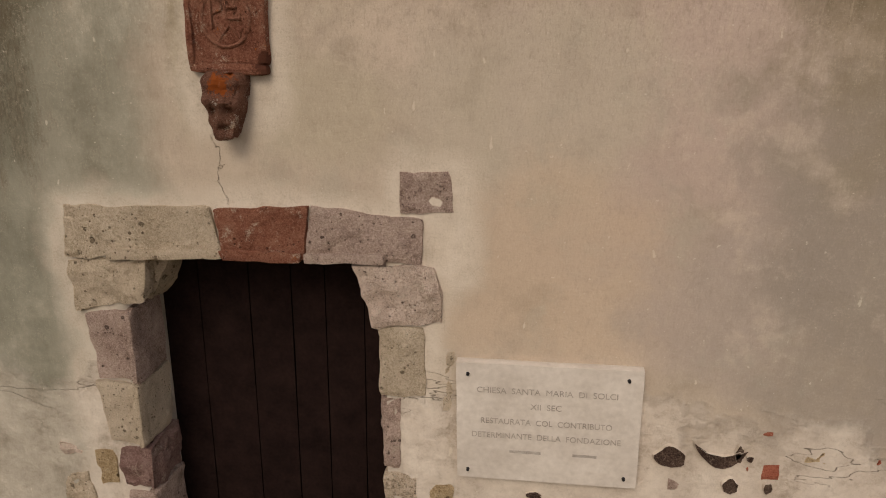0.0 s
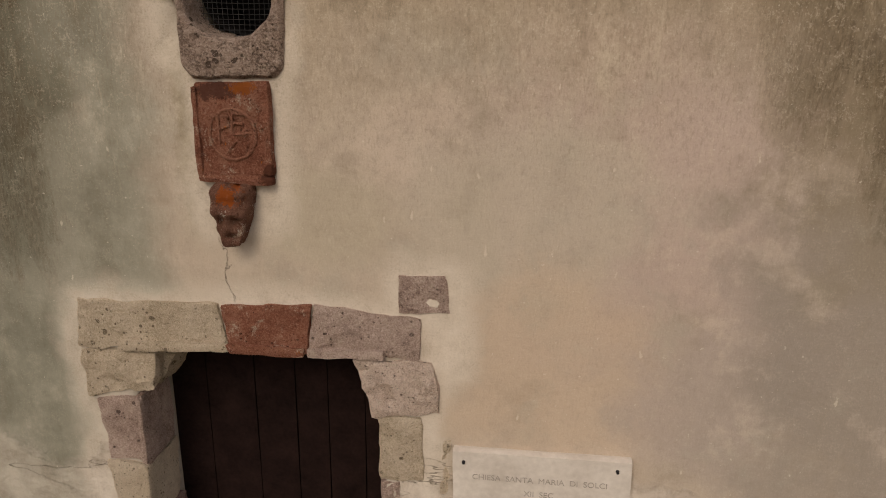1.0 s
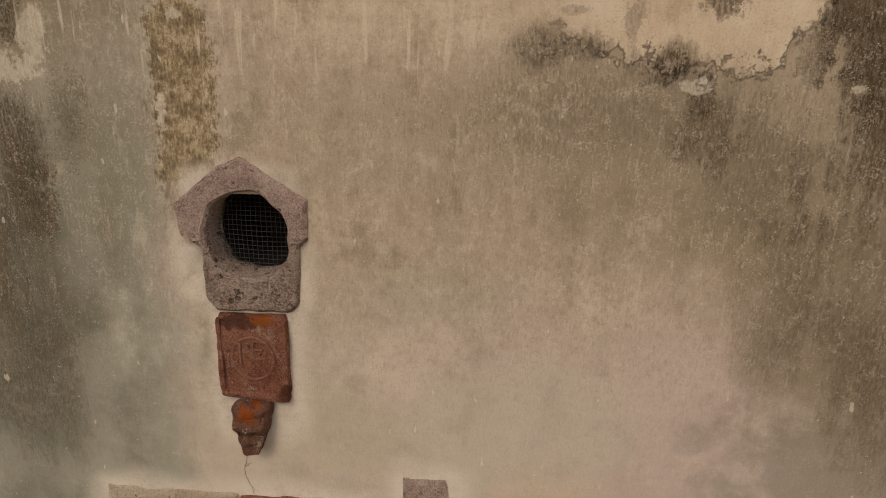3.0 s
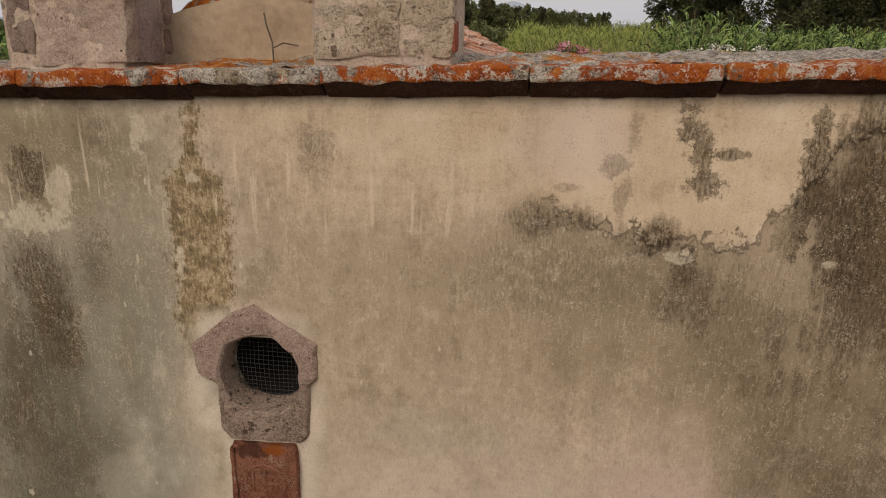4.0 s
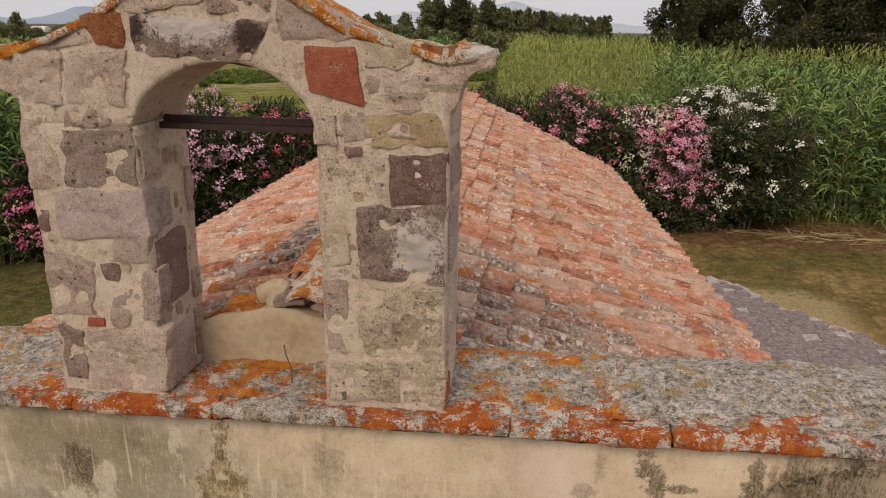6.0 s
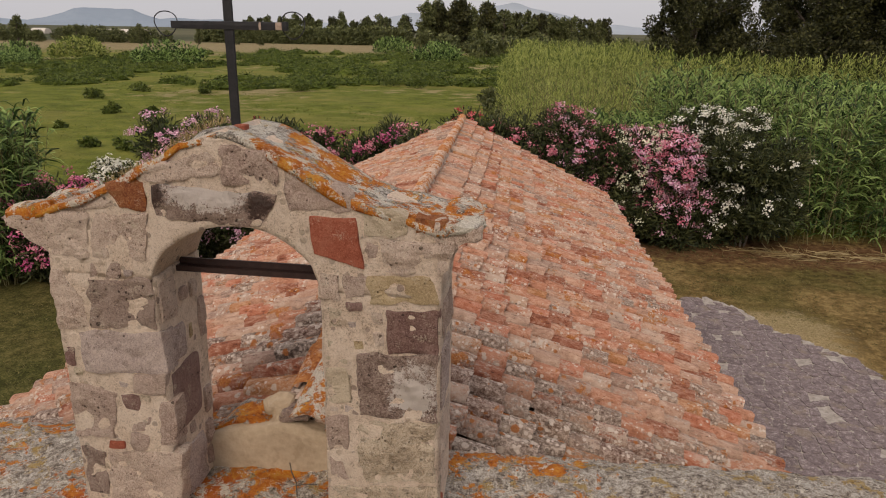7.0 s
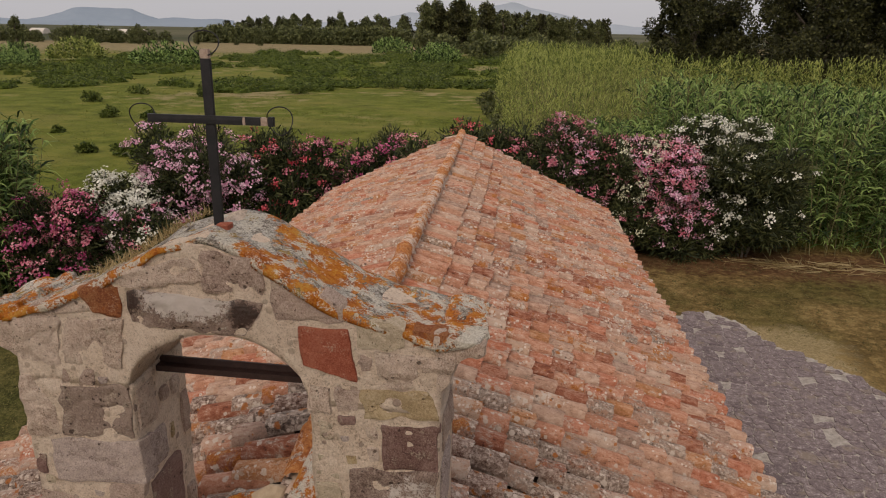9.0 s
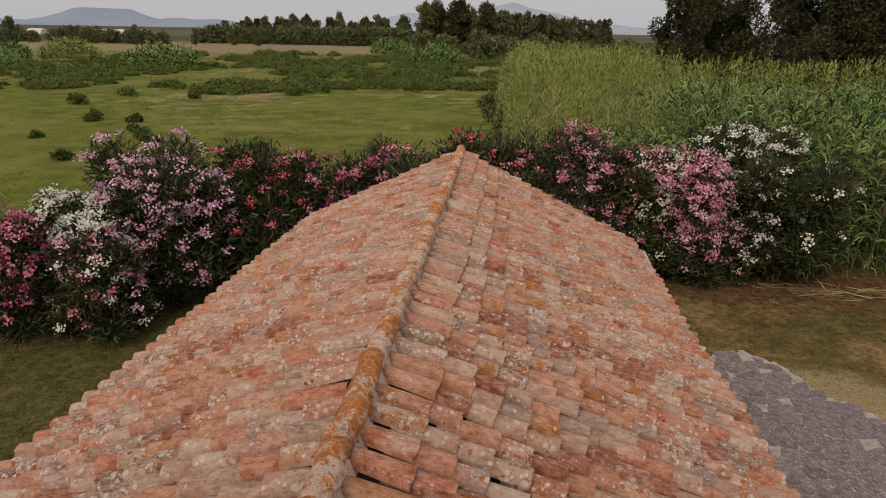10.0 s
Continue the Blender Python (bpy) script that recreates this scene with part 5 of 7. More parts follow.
def make_bell_gable():
    bell = empty("bell_gable", "small stone bell gable with an empty arch on the facade", "bell gable", at=(-0.8, 0.17, 4.55))

    def add(ob):
        return under(ob, bell)

    def pillar_foot(x):
        return 4.48 + LEAN * x

    steps = lambda a, b, n: [a + (b - a) * i / n for i in range(n + 1)]
    add(part("pillar", strip_solid(steps(-1.6, -1.155, 12), pillar_foot, lambda x: 5.61, BELL_Y0, BELL_Y1, 30, 10, 0.007, 1.0), MORTAR, smooth=True))
    add(part("pillar", strip_solid(steps(-0.465, 0.005, 12), pillar_foot, lambda x: 5.61, BELL_Y0, BELL_Y1, 30, 10, 0.007, 5.0), MORTAR, smooth=True))
    add(part("arch_wall", strip_solid(steps(-1.6, 0.005, 48), lambda x: arch(x) if -1.155 < x < -0.465 else 5.6, gable, BELL_Y0, BELL_Y1, 12, 10, 0.007, 3.0), MORTAR, smooth=True))

    def coping_low(x):
        return gable(x) - 0.02

    def coping_high(x):
        return gable(x) + 0.012 + 0.008 * math.sin(x * 9)

    add(part("coping", strip_solid(steps(-1.62, 0.0, 80), coping_low, coping_high, BELL_Y0 - 0.008, BELL_Y1 + 0.02, 2, 18, 0.02, 7.0), COPING, smooth=True))

    placed = []

    def face(kind, tl, tr, br, bl, proud=0.012, name="stone", amp=0.01):
        placed.append((min(tl[0], bl[0]), max(tr[0], br[0]), min(bl[1], br[1]), max(tl[1], tr[1])))
        add(set_stone(None, kind, tl, tr, br, bl, BELL_Y0 - proud * 0.2 - 0.004, BELL_Y0 + 0.08, name, amp * 0.8, 0.007, 0.014, wander=0.004 if name == "brick" else 0.012))

    # far wing, from the cap down
    face("grey", (-1.8, 5.835), (-1.4, 5.865), (-1.42, 5.68), (-1.6, 5.68), 0.02, amp=0.018)
    face("rust", (-1.3, 5.985), (-1.135, 6.03), (-1.145, 5.887), (-1.25, 5.895), 0.012)
    face("grey", (-1.52, 5.9), (-1.31, 5.97), (-1.28, 5.89), (-1.5, 5.865), 0.014, amp=0.014)
    face("grey", (-1.385, 5.872), (-1.153, 5.867), (-1.177, 5.689), (-1.41, 5.68), 0.008, amp=0.012)
    face("mauve", (-1.42, 5.66), (-1.29, 5.66), (-1.3, 5.602), (-1.43, 5.6), 0.006)
    face("grey", (-1.6, 5.625), (-1.49, 5.62), (-1.465, 5.365), (-1.606, 5.355), 0.012, amp=0.014)
    face("mottled", (-1.44, 5.59), (-1.16, 5.6), (-1.165, 5.39), (-1.45, 5.375), 0.012, amp=0.014)
    face("blue", (-1.52, 5.352), (-1.143, 5.372), (-1.134, 5.19), (-1.515, 5.165), 0.014)
    face("purple", (-1.607, 5.28), (-1.551, 5.284), (-1.556, 5.19), (-1.602, 5.19), 0.012)
    face("mauve", (-1.6, 5.11), (-1.38, 5.07), (-1.42, 4.85), (-1.609, 4.84), 0.012, amp=0.014)
    face("mauve", (-1.295, 5.178), (-1.143, 5.183), (-1.16, 5.08), (-1.305, 5.08), 0.012)
    face("purple", (-1.375, 5.075), (-1.28, 5.071), (-1.285, 4.99), (-1.349, 4.985), 0.012)
    face("mauve", (-1.322, 4.98), (-1.238, 4.972), (-1.248, 4.893), (-1.328, 4.894), 0.012)
    face("mauve", (-1.342, 4.885), (-1.26, 4.878), (-1.276, 4.802), (-1.34, 4.8), 0.012)
    face("mauve", (-1.195, 5.046), (-1.117, 5.06), (-1.131, 4.85), (-1.205, 4.84), 0.01)
    face("brick", (-1.452, 4.83), (-1.378, 4.835), (-1.383, 4.798), (-1.457, 4.792), 0.012, "brick", 0.004)
    face("grey", (-1.465, 4.775), (-1.115, 4.805), (-1.138, 4.525), (-1.482, 4.505), 0.018, amp=0.01)
    face("mottled", (-1.59, 4.79), (-1.478, 4.77), (-1.48, 4.545), (-1.59, 4.545), 0.012)
    # head
    face("grey", (-1.17, 6.04), (-0.84, 6.15), (-0.835, 6.045), (-1.13, 5.998), 0.012, amp=0.014)
    face("mauve", (-0.822, 6.162), (-0.6, 6.13), (-0.61, 6.01), (-0.829, 6.0), 0.014, amp=0.014)
    face("mottled", (-1.115, 5.99), (-0.61, 5.975), (-0.69, 5.835), (-1.114, 5.87), 0.016, amp=0.014)
    face("mauve", (-0.592, 6.1), (-0.33, 5.985), (-0.335, 5.925), (-0.58, 5.92), 0.016, amp=0.014)
    face("brick", (-0.497, 5.904), (-0.316, 5.903), (-0.288, 5.702), (-0.488, 5.752), 0.022, "brick", 0.004)
    face("tan", (-0.3, 5.955), (-0.119, 5.925), (-0.119, 5.845), (-0.282, 5.84), 0.012, amp=0.016)
    face("rust", (-0.1, 5.92), (0.021, 5.91), (0.013, 5.866), (-0.094, 5.857), 0.014)
    face("grey", (-0.225, 5.826), (0.06, 5.83), (0.012, 5.695), (-0.214, 5.69), 0.018, amp=0.02)
    face("grey", (-0.02, 5.9), (0.15, 5.89), (0.15, 5.86), (0.0, 5.76), 0.02, amp=0.014)
    # near pillar, downwards
    face("grey", (-0.466, 5.68), (-0.388, 5.68), (-0.391, 5.572), (-0.465, 5.57), 0.012)
    face("mauve", (-0.379, 5.68), (-0.278, 5.677), (-0.287, 5.594), (-0.37, 5.58), 0.012)
    face("yellow", (-0.272, 5.675), (-0.004, 5.69), (-0.006, 5.58), (-0.267, 5.568), 0.016, amp=0.014)
    face("purple", (-0.366, 5.567), (-0.298, 5.569), (-0.305, 5.531), (-0.351, 5.529), 0.008)
    face("purple", (-0.208, 5.54), (-0.003, 5.55), (-0.001, 5.364), (-0.199, 5.357), 0.014)
    face("pitted", (-0.44, 5.54), (-0.38, 5.53), (-0.38, 5.46), (-0.44, 5.45), 0.01)
    face("grey", (-0.26, 5.44), (-0.212, 5.44), (-0.21, 5.39), (-0.25, 5.385), 0.01)
    face("yellow", (-0.339, 5.411), (-0.297, 5.413), (-0.298, 5.373), (-0.336, 5.371), 0.012)
    face("tan", (-0.45, 5.4), (-0.37, 5.4), (-0.36, 5.3), (-0.45, 5.31), 0.01)
    face("mottled", (-0.325, 5.346), (-0.001, 5.372), (0.001, 5.07), (-0.32, 5.07), 0.018, amp=0.014)
    face("tan", (-0.46, 5.28), (-0.36, 5.28), (-0.35, 5.12), (-0.455, 5.12), 0.01)
    face("mauve", (-0.458, 5.05), (-0.37, 5.06), (-0.374, 4.758), (-0.455, 4.756), 0.012)
    face("pitted", (-0.33, 5.045), (0.001, 5.061), (-0.001, 4.79), (-0.308, 4.755), 0.02, amp=0.02)
    face("pitted", (-0.458, 4.72), (-0.173, 4.745), (-0.173, 4.57), (-0.456, 4.55), 0.016, amp=0.012)
    face("pitted", (-0.164, 4.745), (0.006, 4.766), (0.009, 4.568), (-0.16, 4.568), 0.014, amp=0.012)
    face("brick", (-0.022, 4.7), (0.023, 4.679), (0.018, 4.582), (-0.01, 4.6), 0.02, "brick", 0.004)

    # small rubble in the pointing
    r = random.Random(17)
    for _ in range(900):
        x = r.choice((r.uniform(-1.58, -1.2), r.uniform(-0.43, -0.03)))
        z, w = r.uniform(4.6, 5.85), r.uniform(0.018, 0.045)
        h = w * r.uniform(0.6, 1.2)
        if any(x + w > a - 0.004 and x - w < b + 0.004 and z + h > c - 0.004 and z - h < d + 0.004 for a, b, c, d in placed):
            continue
        face(r.choice(("grey", "mauve", "tan", "pitted", "blue", "mauve")), (x - w, z + h), (x + w, z + h * 0.8), (x + w * 0.9, z - h), (x - w * 0.8, z - h * 0.9), 0.004)

    # stones on the inner flank of the far pillar and the outer flank of the near one
    def flank(kind, x, y0, y1, z0, z1, amp=0.008):
        bm = rough_box(x - 0.03, x + 0.011, y0, y1, z0, z1, 0.03, 0.014, amp, y0 * 9 + z0)
        add(part("stone", bm, STONE[kind]))

    f = -1.152
    flank("blue", f, 0.0, 0.24, 4.52, 4.76)
    flank("purple", f, 0.02, 0.25, 4.87, 5.16)
    flank("blue", f, -0.01, 0.16, 5.19, 5.35)
    flank("grey", f, 0.0, 0.12, 5.4, 5.58)
    flank("mauve", f, 0.27, 0.33, 4.66, 4.78)
    flank("mauve", f, 0.26, 0.33, 4.55, 4.64)
    flank("mauve", f, 0.28, 0.34, 4.81, 4.95)
    flank("mauve", f, 0.3, 0.36, 5.2, 5.4)
    flank("yellow", f, 0.2, 0.24, 5.24, 5.32)
    flank("mauve", f, 0.16, 0.21, 5.44, 5.5)
    flank("grey", f, 0.24, 0.29, 5.42, 5.5)
    flank("mauve", f, 0.02, 0.08, 4.79, 4.85)
    flank("mauve", f, 0.12, 0.18, 4.79, 4.86)
    g = 0.004
    flank("grey", g, 0.03, 0.3, 4.8, 5.05)
    flank("blue", g, 0.02, 0.26, 5.1, 5.36)
    flank("mauve", g, 0.05, 0.3, 5.4, 5.56)

    # end stones of the coping
    bm = rough_box(0.0, 0.16, -0.045, 0.36, 5.845, 5.91, 0.03, 0.025, 0.012, 3.3, ((-0.01, 5.915), (0.155, 5.905), (0.145, 5.86), (-0.01, 5.84)))
    add(part("end_stone", bm, CAP_END))
    bm = rough_box(-1.8, -1.6, -0.03, 0.36, 5.8, 5.88, 0.03, 0.025, 0.014, 4.3, ((-1.78, 5.85), (-1.58, 5.9), (-1.58, 5.83), (-1.79, 5.81)))
    add(part("end_stone", bm, COPING))
    # iron tie across the arch
    bm = bmesh.new()
    box(bm, -1.2, -0.44, 0.16, 0.205, 5.578, 5.602)
    box(bm, -1.2, -0.44, 0.195, 0.205, 5.602, 5.628)
    add(part("iron_tie", bm, RUST_IRON, None, "dark brown iron angle bar"))
    return bell


def make_cross():
    cross = empty("iron_cross", "black iron cross with wire rings on the bell gable", "cross", at=(-0.835, 0.15, 6.2))

    def add(ob):
        return under(ob, cross)

    bm = rough_box(-0.853, -0.818, 0.142, 0.158, 6.15, 6.78, 0.12, 0.003, 0.0008)
    add(part("post", bm, BLACK_IRON))
    bm = rough_box(-1.062, -0.65, 0.136, 0.152, 6.562, 6.592, 0.1, 0.003, 0.0008)
    add(part("arm", bm, BLACK_IRON))
    for a, b in ((-0.65, -0.624), (-0.714, -0.704)):
        bm = rough_box(a, b, 0.1345, 0.1535, 6.563, 6.591, 0.02, 0.003, 0.001)
        add(part("bare_patch", bm, BARE_IRON, None, "patch where the black paint has flaked off"))
    bm = rough_box(-0.624, -0.604, 0.134, 0.154, 6.56, 6.594, 0.02, 0.003, 0.001)
    add(part("arm_end", bm, BLACK_IRON))
    bm = rough_box(-0.852, -0.82, 0.1405, 0.1595, 6.78, 6.812, 0.02, 0.003, 0.001)
    add(part("bare_patch", bm, BARE_IRON))
    for cx, cz, rx, rz in ((-1.085, 6.58, 0.045, 0.045), (-0.585, 6.58, 0.045, 0.048), (-0.835, 6.83, 0.052, 0.04)):
        bm = bmesh.new()
        tube(bm, [(cx + rx * math.cos(a), 0.147 + 0.01 * math.sin(2 * a), cz + rz * math.sin(a)) for a in (2 * math.pi * i / 32 for i in range(32))], 0.0022, 5, True)
        add(part("wire_ring", bm, BLACK_IRON))
    bm = rough_box(-0.83, -0.78, 0.1, 0.15, 6.185, 6.215, 0.02, 0.008, 0.003)
    tagged(part("tile_shard", bm, STONE["brick"]), "broken piece of red brick wedged at the cross", "brick")


def make_dry_grass():
    rng = np.random.default_rng(3)
    n = 420
    x = rng.uniform(-1.42, -0.93, n)
    base = np.stack([x, rng.uniform(0.08, 0.36, n), [gable(v) + 0.025 for v in x]], 1)
    way = rng.normal(size=(n, 3)) * 0.45 + (0, 0, 1)
    v, f = blades(base, way, rng.uniform(0.025, 0.075, n), np.full(n, 0.0028), rng, 0.2, 3)
    tagged(shape("dry_grass", v, f, DRY_GRASS), "dry straw-coloured grass on the gable coping", "grass", kind="stuff")
    bm = bmesh.new()
    tube(bm, [(-0.66, 0.12, 4.53), (-0.665, 0.13, 4.6), (-0.68, 0.12, 4.66), (-0.69, 0.13, 4.7)], 0.003, 5)
    tube(bm, [(-0.665, 0.13, 4.58), (-0.62, 0.12, 4.6), (-0.57, 0.14, 4.59)], 0.0025, 5)
    tagged(part("dry_twig", bm, BARK), "thin dry twig growing from the parapet mortar", "twig")


make_cornice()
make_parapet()
make_bell_gable()
make_cross()
make_dry_grass()

# ---- nave roof and walls ----
ROOF_FRONT, ROOF_BACK = 0.42, 13.62
DECK_SHADE = plain_material("tile_deck_shade", (0.02, 0.012, 0.009), (0.07, 0.042, 0.03), 0.95, 6.0)
HILL_TILE = TILE_ONE


def ridge_material():
    m = Nodes("ridge_tile")
    p = m.position()
    fine, mid, own = m.noise(p, 130, 4, 0.75), m.noise(p, 22, 9, 0.78), m.own()
    v = m.add(m.mul(mid, 0.55), m.mul(fine, 0.45))
    c = m.ramp(v, (0.4, (0.3, 0.16, 0.1)), (0.47, (0.58, 0.37, 0.26)), (0.56, (0.74, 0.58, 0.46)))
    o = m.step(m.add(m.noise(p, 8, 9, 0.75, 0.6), m.mul(m.sub(own, 0.5), 0.2)), 0.455, 0.48)
    c = m.mix(m.mul(o, 0.9), c, m.ramp(v, (0.42, (0.26, 0.065, 0.014)), (0.5, (0.5, 0.155, 0.025)), (0.58, (0.64, 0.3, 0.08))))
    g = m.step(m.add(m.mul(m.noise(m.plus(p, (4.0, 1.0, 2.0)), 13, 9, 0.76), 0.75), m.mul(fine, 0.25)), 0.55, 0.585)
    c = m.mix(m.mul(g, 0.85), c, m.ramp(fine, (0.4, (0.36, 0.32, 0.27)), (0.58, (0.68, 0.62, 0.54))))
    c = m.mix(m.mul(m.step(v, 0.435, 0.39), 0.6), c, (0.07, 0.045, 0.032))
    return m.done(c, 0.94, m.add(m.mul(fine, 0.3), mid), 0.03, specular=0.12)


RIDGE = ridge_material()
BED = plain_material("pink_mortar_bed", (0.4, 0.28, 0.21), (0.66, 0.5, 0.39), 0.95, 14.0, 0.015)


VERGE = lichen_material("verge_lichen", 0.5, 0.74, 0.5, 0.4)


def ridge_point(y):
    return Vector((-0.74 - 0.05 * y, y, 4.74 - 0.0145 * y))


def eave_point(y, side):
    return Vector((2.45 - 0.04 * y, y, 3.29 - 0.027 * y)) if side > 0 else Vector((-4.2 - 0.014 * y, y, 3.16 - 0.004 * y))


def tile_mesh(rng, length=0.4, wide=0.174, narrow=0.144, high=0.09, arcs=8):
    """A half-round tile, its lower end at +y: skin, lower rim and hollow inside."""
    v, f = [], []
    wob = rng.normal(0, 0.004, 6)
    rows = ((0.0, narrow, high * 0.82), (0.5, (narrow + wide) / 2 + wob[0], high * 0.92 + wob[1] * 0.5), (1.0, wide + wob[2], high + wob[3] * 0.6))
    for inner in (0.0, 0.017):
        for s, w, h in rows:
            for k in range(arcs + 1):
                a = math.pi * k / arcs
                chip = 0.006 * math.sin(k * 2.1 + wob[4] * 900) if s == 1.0 else 0.0
                v.append((-math.cos(a) * (w / 2 - inner), s * length + chip, max(0.0, math.sin(a)) ** 0.95 * (h - inner)))
    n = arcs + 1
    for r in (0, 1):
        for k in range(arcs):
            a = r * n + k
            f.append((a, a + 1, a + n + 1, a + n))
    rim = len(v)  # the rim has vertices of its own, so that it shades crisply
    v += v[2 * n:3 * n] + v[5 * n:6 * n]
    for k in range(arcs):
        f.append((rim + k, rim + k + 1, rim + n + k + 1, rim + n + k))
        f.append((5 * n + k, 5 * n + k + 1, 4 * n + k + 1, 4 * n + k))
    return np.array(v), f


def make_slope(side):
    word = "east" if side > 0 else "west"
    roof = empty("roof_" + word, "slope of old clay barrel tiles, salmon to grey, under lichen", "roof", "structure")
    rng = np.random.default_rng(11 + side)
    # deck under the tiles, coloured dark for the shade in the gaps
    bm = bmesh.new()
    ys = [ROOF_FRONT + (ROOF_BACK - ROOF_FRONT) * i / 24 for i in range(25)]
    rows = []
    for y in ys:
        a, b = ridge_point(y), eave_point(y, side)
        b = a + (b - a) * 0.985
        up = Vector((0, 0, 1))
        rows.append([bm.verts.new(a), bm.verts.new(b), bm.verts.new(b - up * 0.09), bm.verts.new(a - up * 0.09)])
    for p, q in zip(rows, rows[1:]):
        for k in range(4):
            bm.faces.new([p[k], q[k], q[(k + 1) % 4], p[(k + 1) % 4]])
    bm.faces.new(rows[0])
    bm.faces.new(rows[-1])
    part("deck", bm, DECK_SHADE, roof)
    meshes = [tile_mesh(rng) for _ in range(6)]
    shared = []
    for v, f in meshes:
        me = bpy.data.meshes.new("tile")
        me.from_pydata(v.tolist(), [], f)
        me.materials.append(TILE_ONE)
        me.polygons.foreach_set("use_smooth", [i < 16 for i in range(len(f))])
        shared.append(me)
    pitch, show = 0.24, 0.228
    columns = int((ROOF_BACK - ROOF_FRONT - 0.1) / pitch) + 1
    vs, fs, at, singles = [], [], 0, 0
    for i in range(columns):
        y = ROOF_FRONT + 0.1 + pitch * i
        a, b = ridge_point(y), eave_point(y, side)
        down = (b - a).normalized()
        span = (b - a).length + 0.05
        count = int(span / show)
        wave = rng.uniform(-0.02, 0.02)
        for j in range(count + 1):
            low = span - j * show + wave + rng.normal(0, 0.014)  # lower end, from the ridge
            start = low - 0.4
            if start < -0.12:
                continue
            along = (ridge_point(y + 0.5) - ridge_point(y - 0.5)).normalized() * (1 if side < 0 else -1)
            normal = along.cross(down).normalized()
            if normal.z < 0:
                normal, along = -normal, -along
            tip = 0.058 / 0.4
            yaw, lift = rng.normal(0, 0.03), rng.normal(0.003, 0.006)
            d2 = (down + normal * tip + along * yaw).normalized()
            w2 = (along - d2 * along.dot(d2)).normalized()
            n2 = w2.cross(d2)
            base = a + down * start + normal * (0.012 + lift) + along * rng.normal(0, 0.008)
            base += normal * 0.03 * noise.noise(Vector((y * 0.5, j * 0.4, side * 3)))
            m = Matrix((w2, d2, n2)).transposed().to_4x4()
            m.translation = base
            kind = int(rng.integers(6))
            if singles < 300 and y < 6.2:
                ob = new("tile", shared[kind])
                ob.parent, ob.matrix_basis = roof, m
                singles += 1
            else:
                v, f = meshes[kind]
                r = np.array(m)
                vs.append(v @ r[:3, :3].T + r[:3, 3])
                fs += [tuple(q + at for q in g) for g in f]
                at += len(v)
    field = shape("tile_field", np.concatenate(vs), fs, TILE_MANY, roof)
    tagged(field, "far rows of old clay barrel tiles", kind="stuff")


def make_ridge():
    ridge = empty("roof_ridge", "ridge of mortared clay tiles under orange lichen", "roof ridge", "structure")
    rng = np.random.default_rng(5)
    bm = bmesh.new()
    rows = []
    for i in range(90):
        y = ROOF_FRONT + 0.02 + (ROOF_BACK - ROOF_FRONT - 0.02) * i / 89
        c = ridge_point(y)
        row = []
        for k in range(9):
            u = (k - 4) / 4
            w = 0.125 + 0.03 * noise.noise(Vector((y * 3, u, 1)))
            z = 0.112 - 0.2 * abs(u) ** 1.6 + noise.noise(Vector((y * 6, u * 3, 4))) * 0.014
            row.append(bm.verts.new((c.x + u * w, y, c.z + z)))
        rows.append(row)
    for p, q in zip(rows, rows[1:]):
        for k in range(8):
            bm.faces.new([p[k], q[k], q[k + 1], p[k + 1]])
    part("mortar_bed", bm, BED, ridge, smooth=True)
    end = ridge_point(ROOF_FRONT)
    part("mortar_plug", rough_box(end.x - 0.13, end.x + 0.13, ROOF_FRONT - 0.04, ROOF_FRONT + 0.12, end.z - 0.12, end.z + 0.05, 0.03, 0.05, 0.02, 2.0), BED, ridge)
    y = ROOF_BACK - 0.36
    while y > ROOF_FRONT - 0.03:
        v, f = tile_mesh(rng, 0.42, 0.172, 0.15, 0.085, 8)
        me = bpy.data.meshes.new("ridge_tile")
        me.from_pydata(v.tolist(), [], f)
        me.materials.append(RIDGE)
        me.polygons.foreach_set("use_smooth", [i < 16 for i in range(len(f))])
        ob = new("ridge_tile", me)
        ob.parent = ridge
        c = ridge_point(y)
        ob.matrix_basis = Matrix.Translation((c.x + rng.normal(0, 0.008), y, c.z + 0.078 + rng.normal(0, 0.005))) @ Euler((radians(2.2), rng.normal(0, 0.04), radians(2) + rng.normal(0, 0.03))).to_matrix().to_4x4()
        y -= 0.31


def slope_height(x, y):
    r = ridge_point(y)
    e = eave_point(y, 1 if x > r.x else -1)
    return r.z + (e.z - r.z) * (x - r.x) / (e.x - r.x)


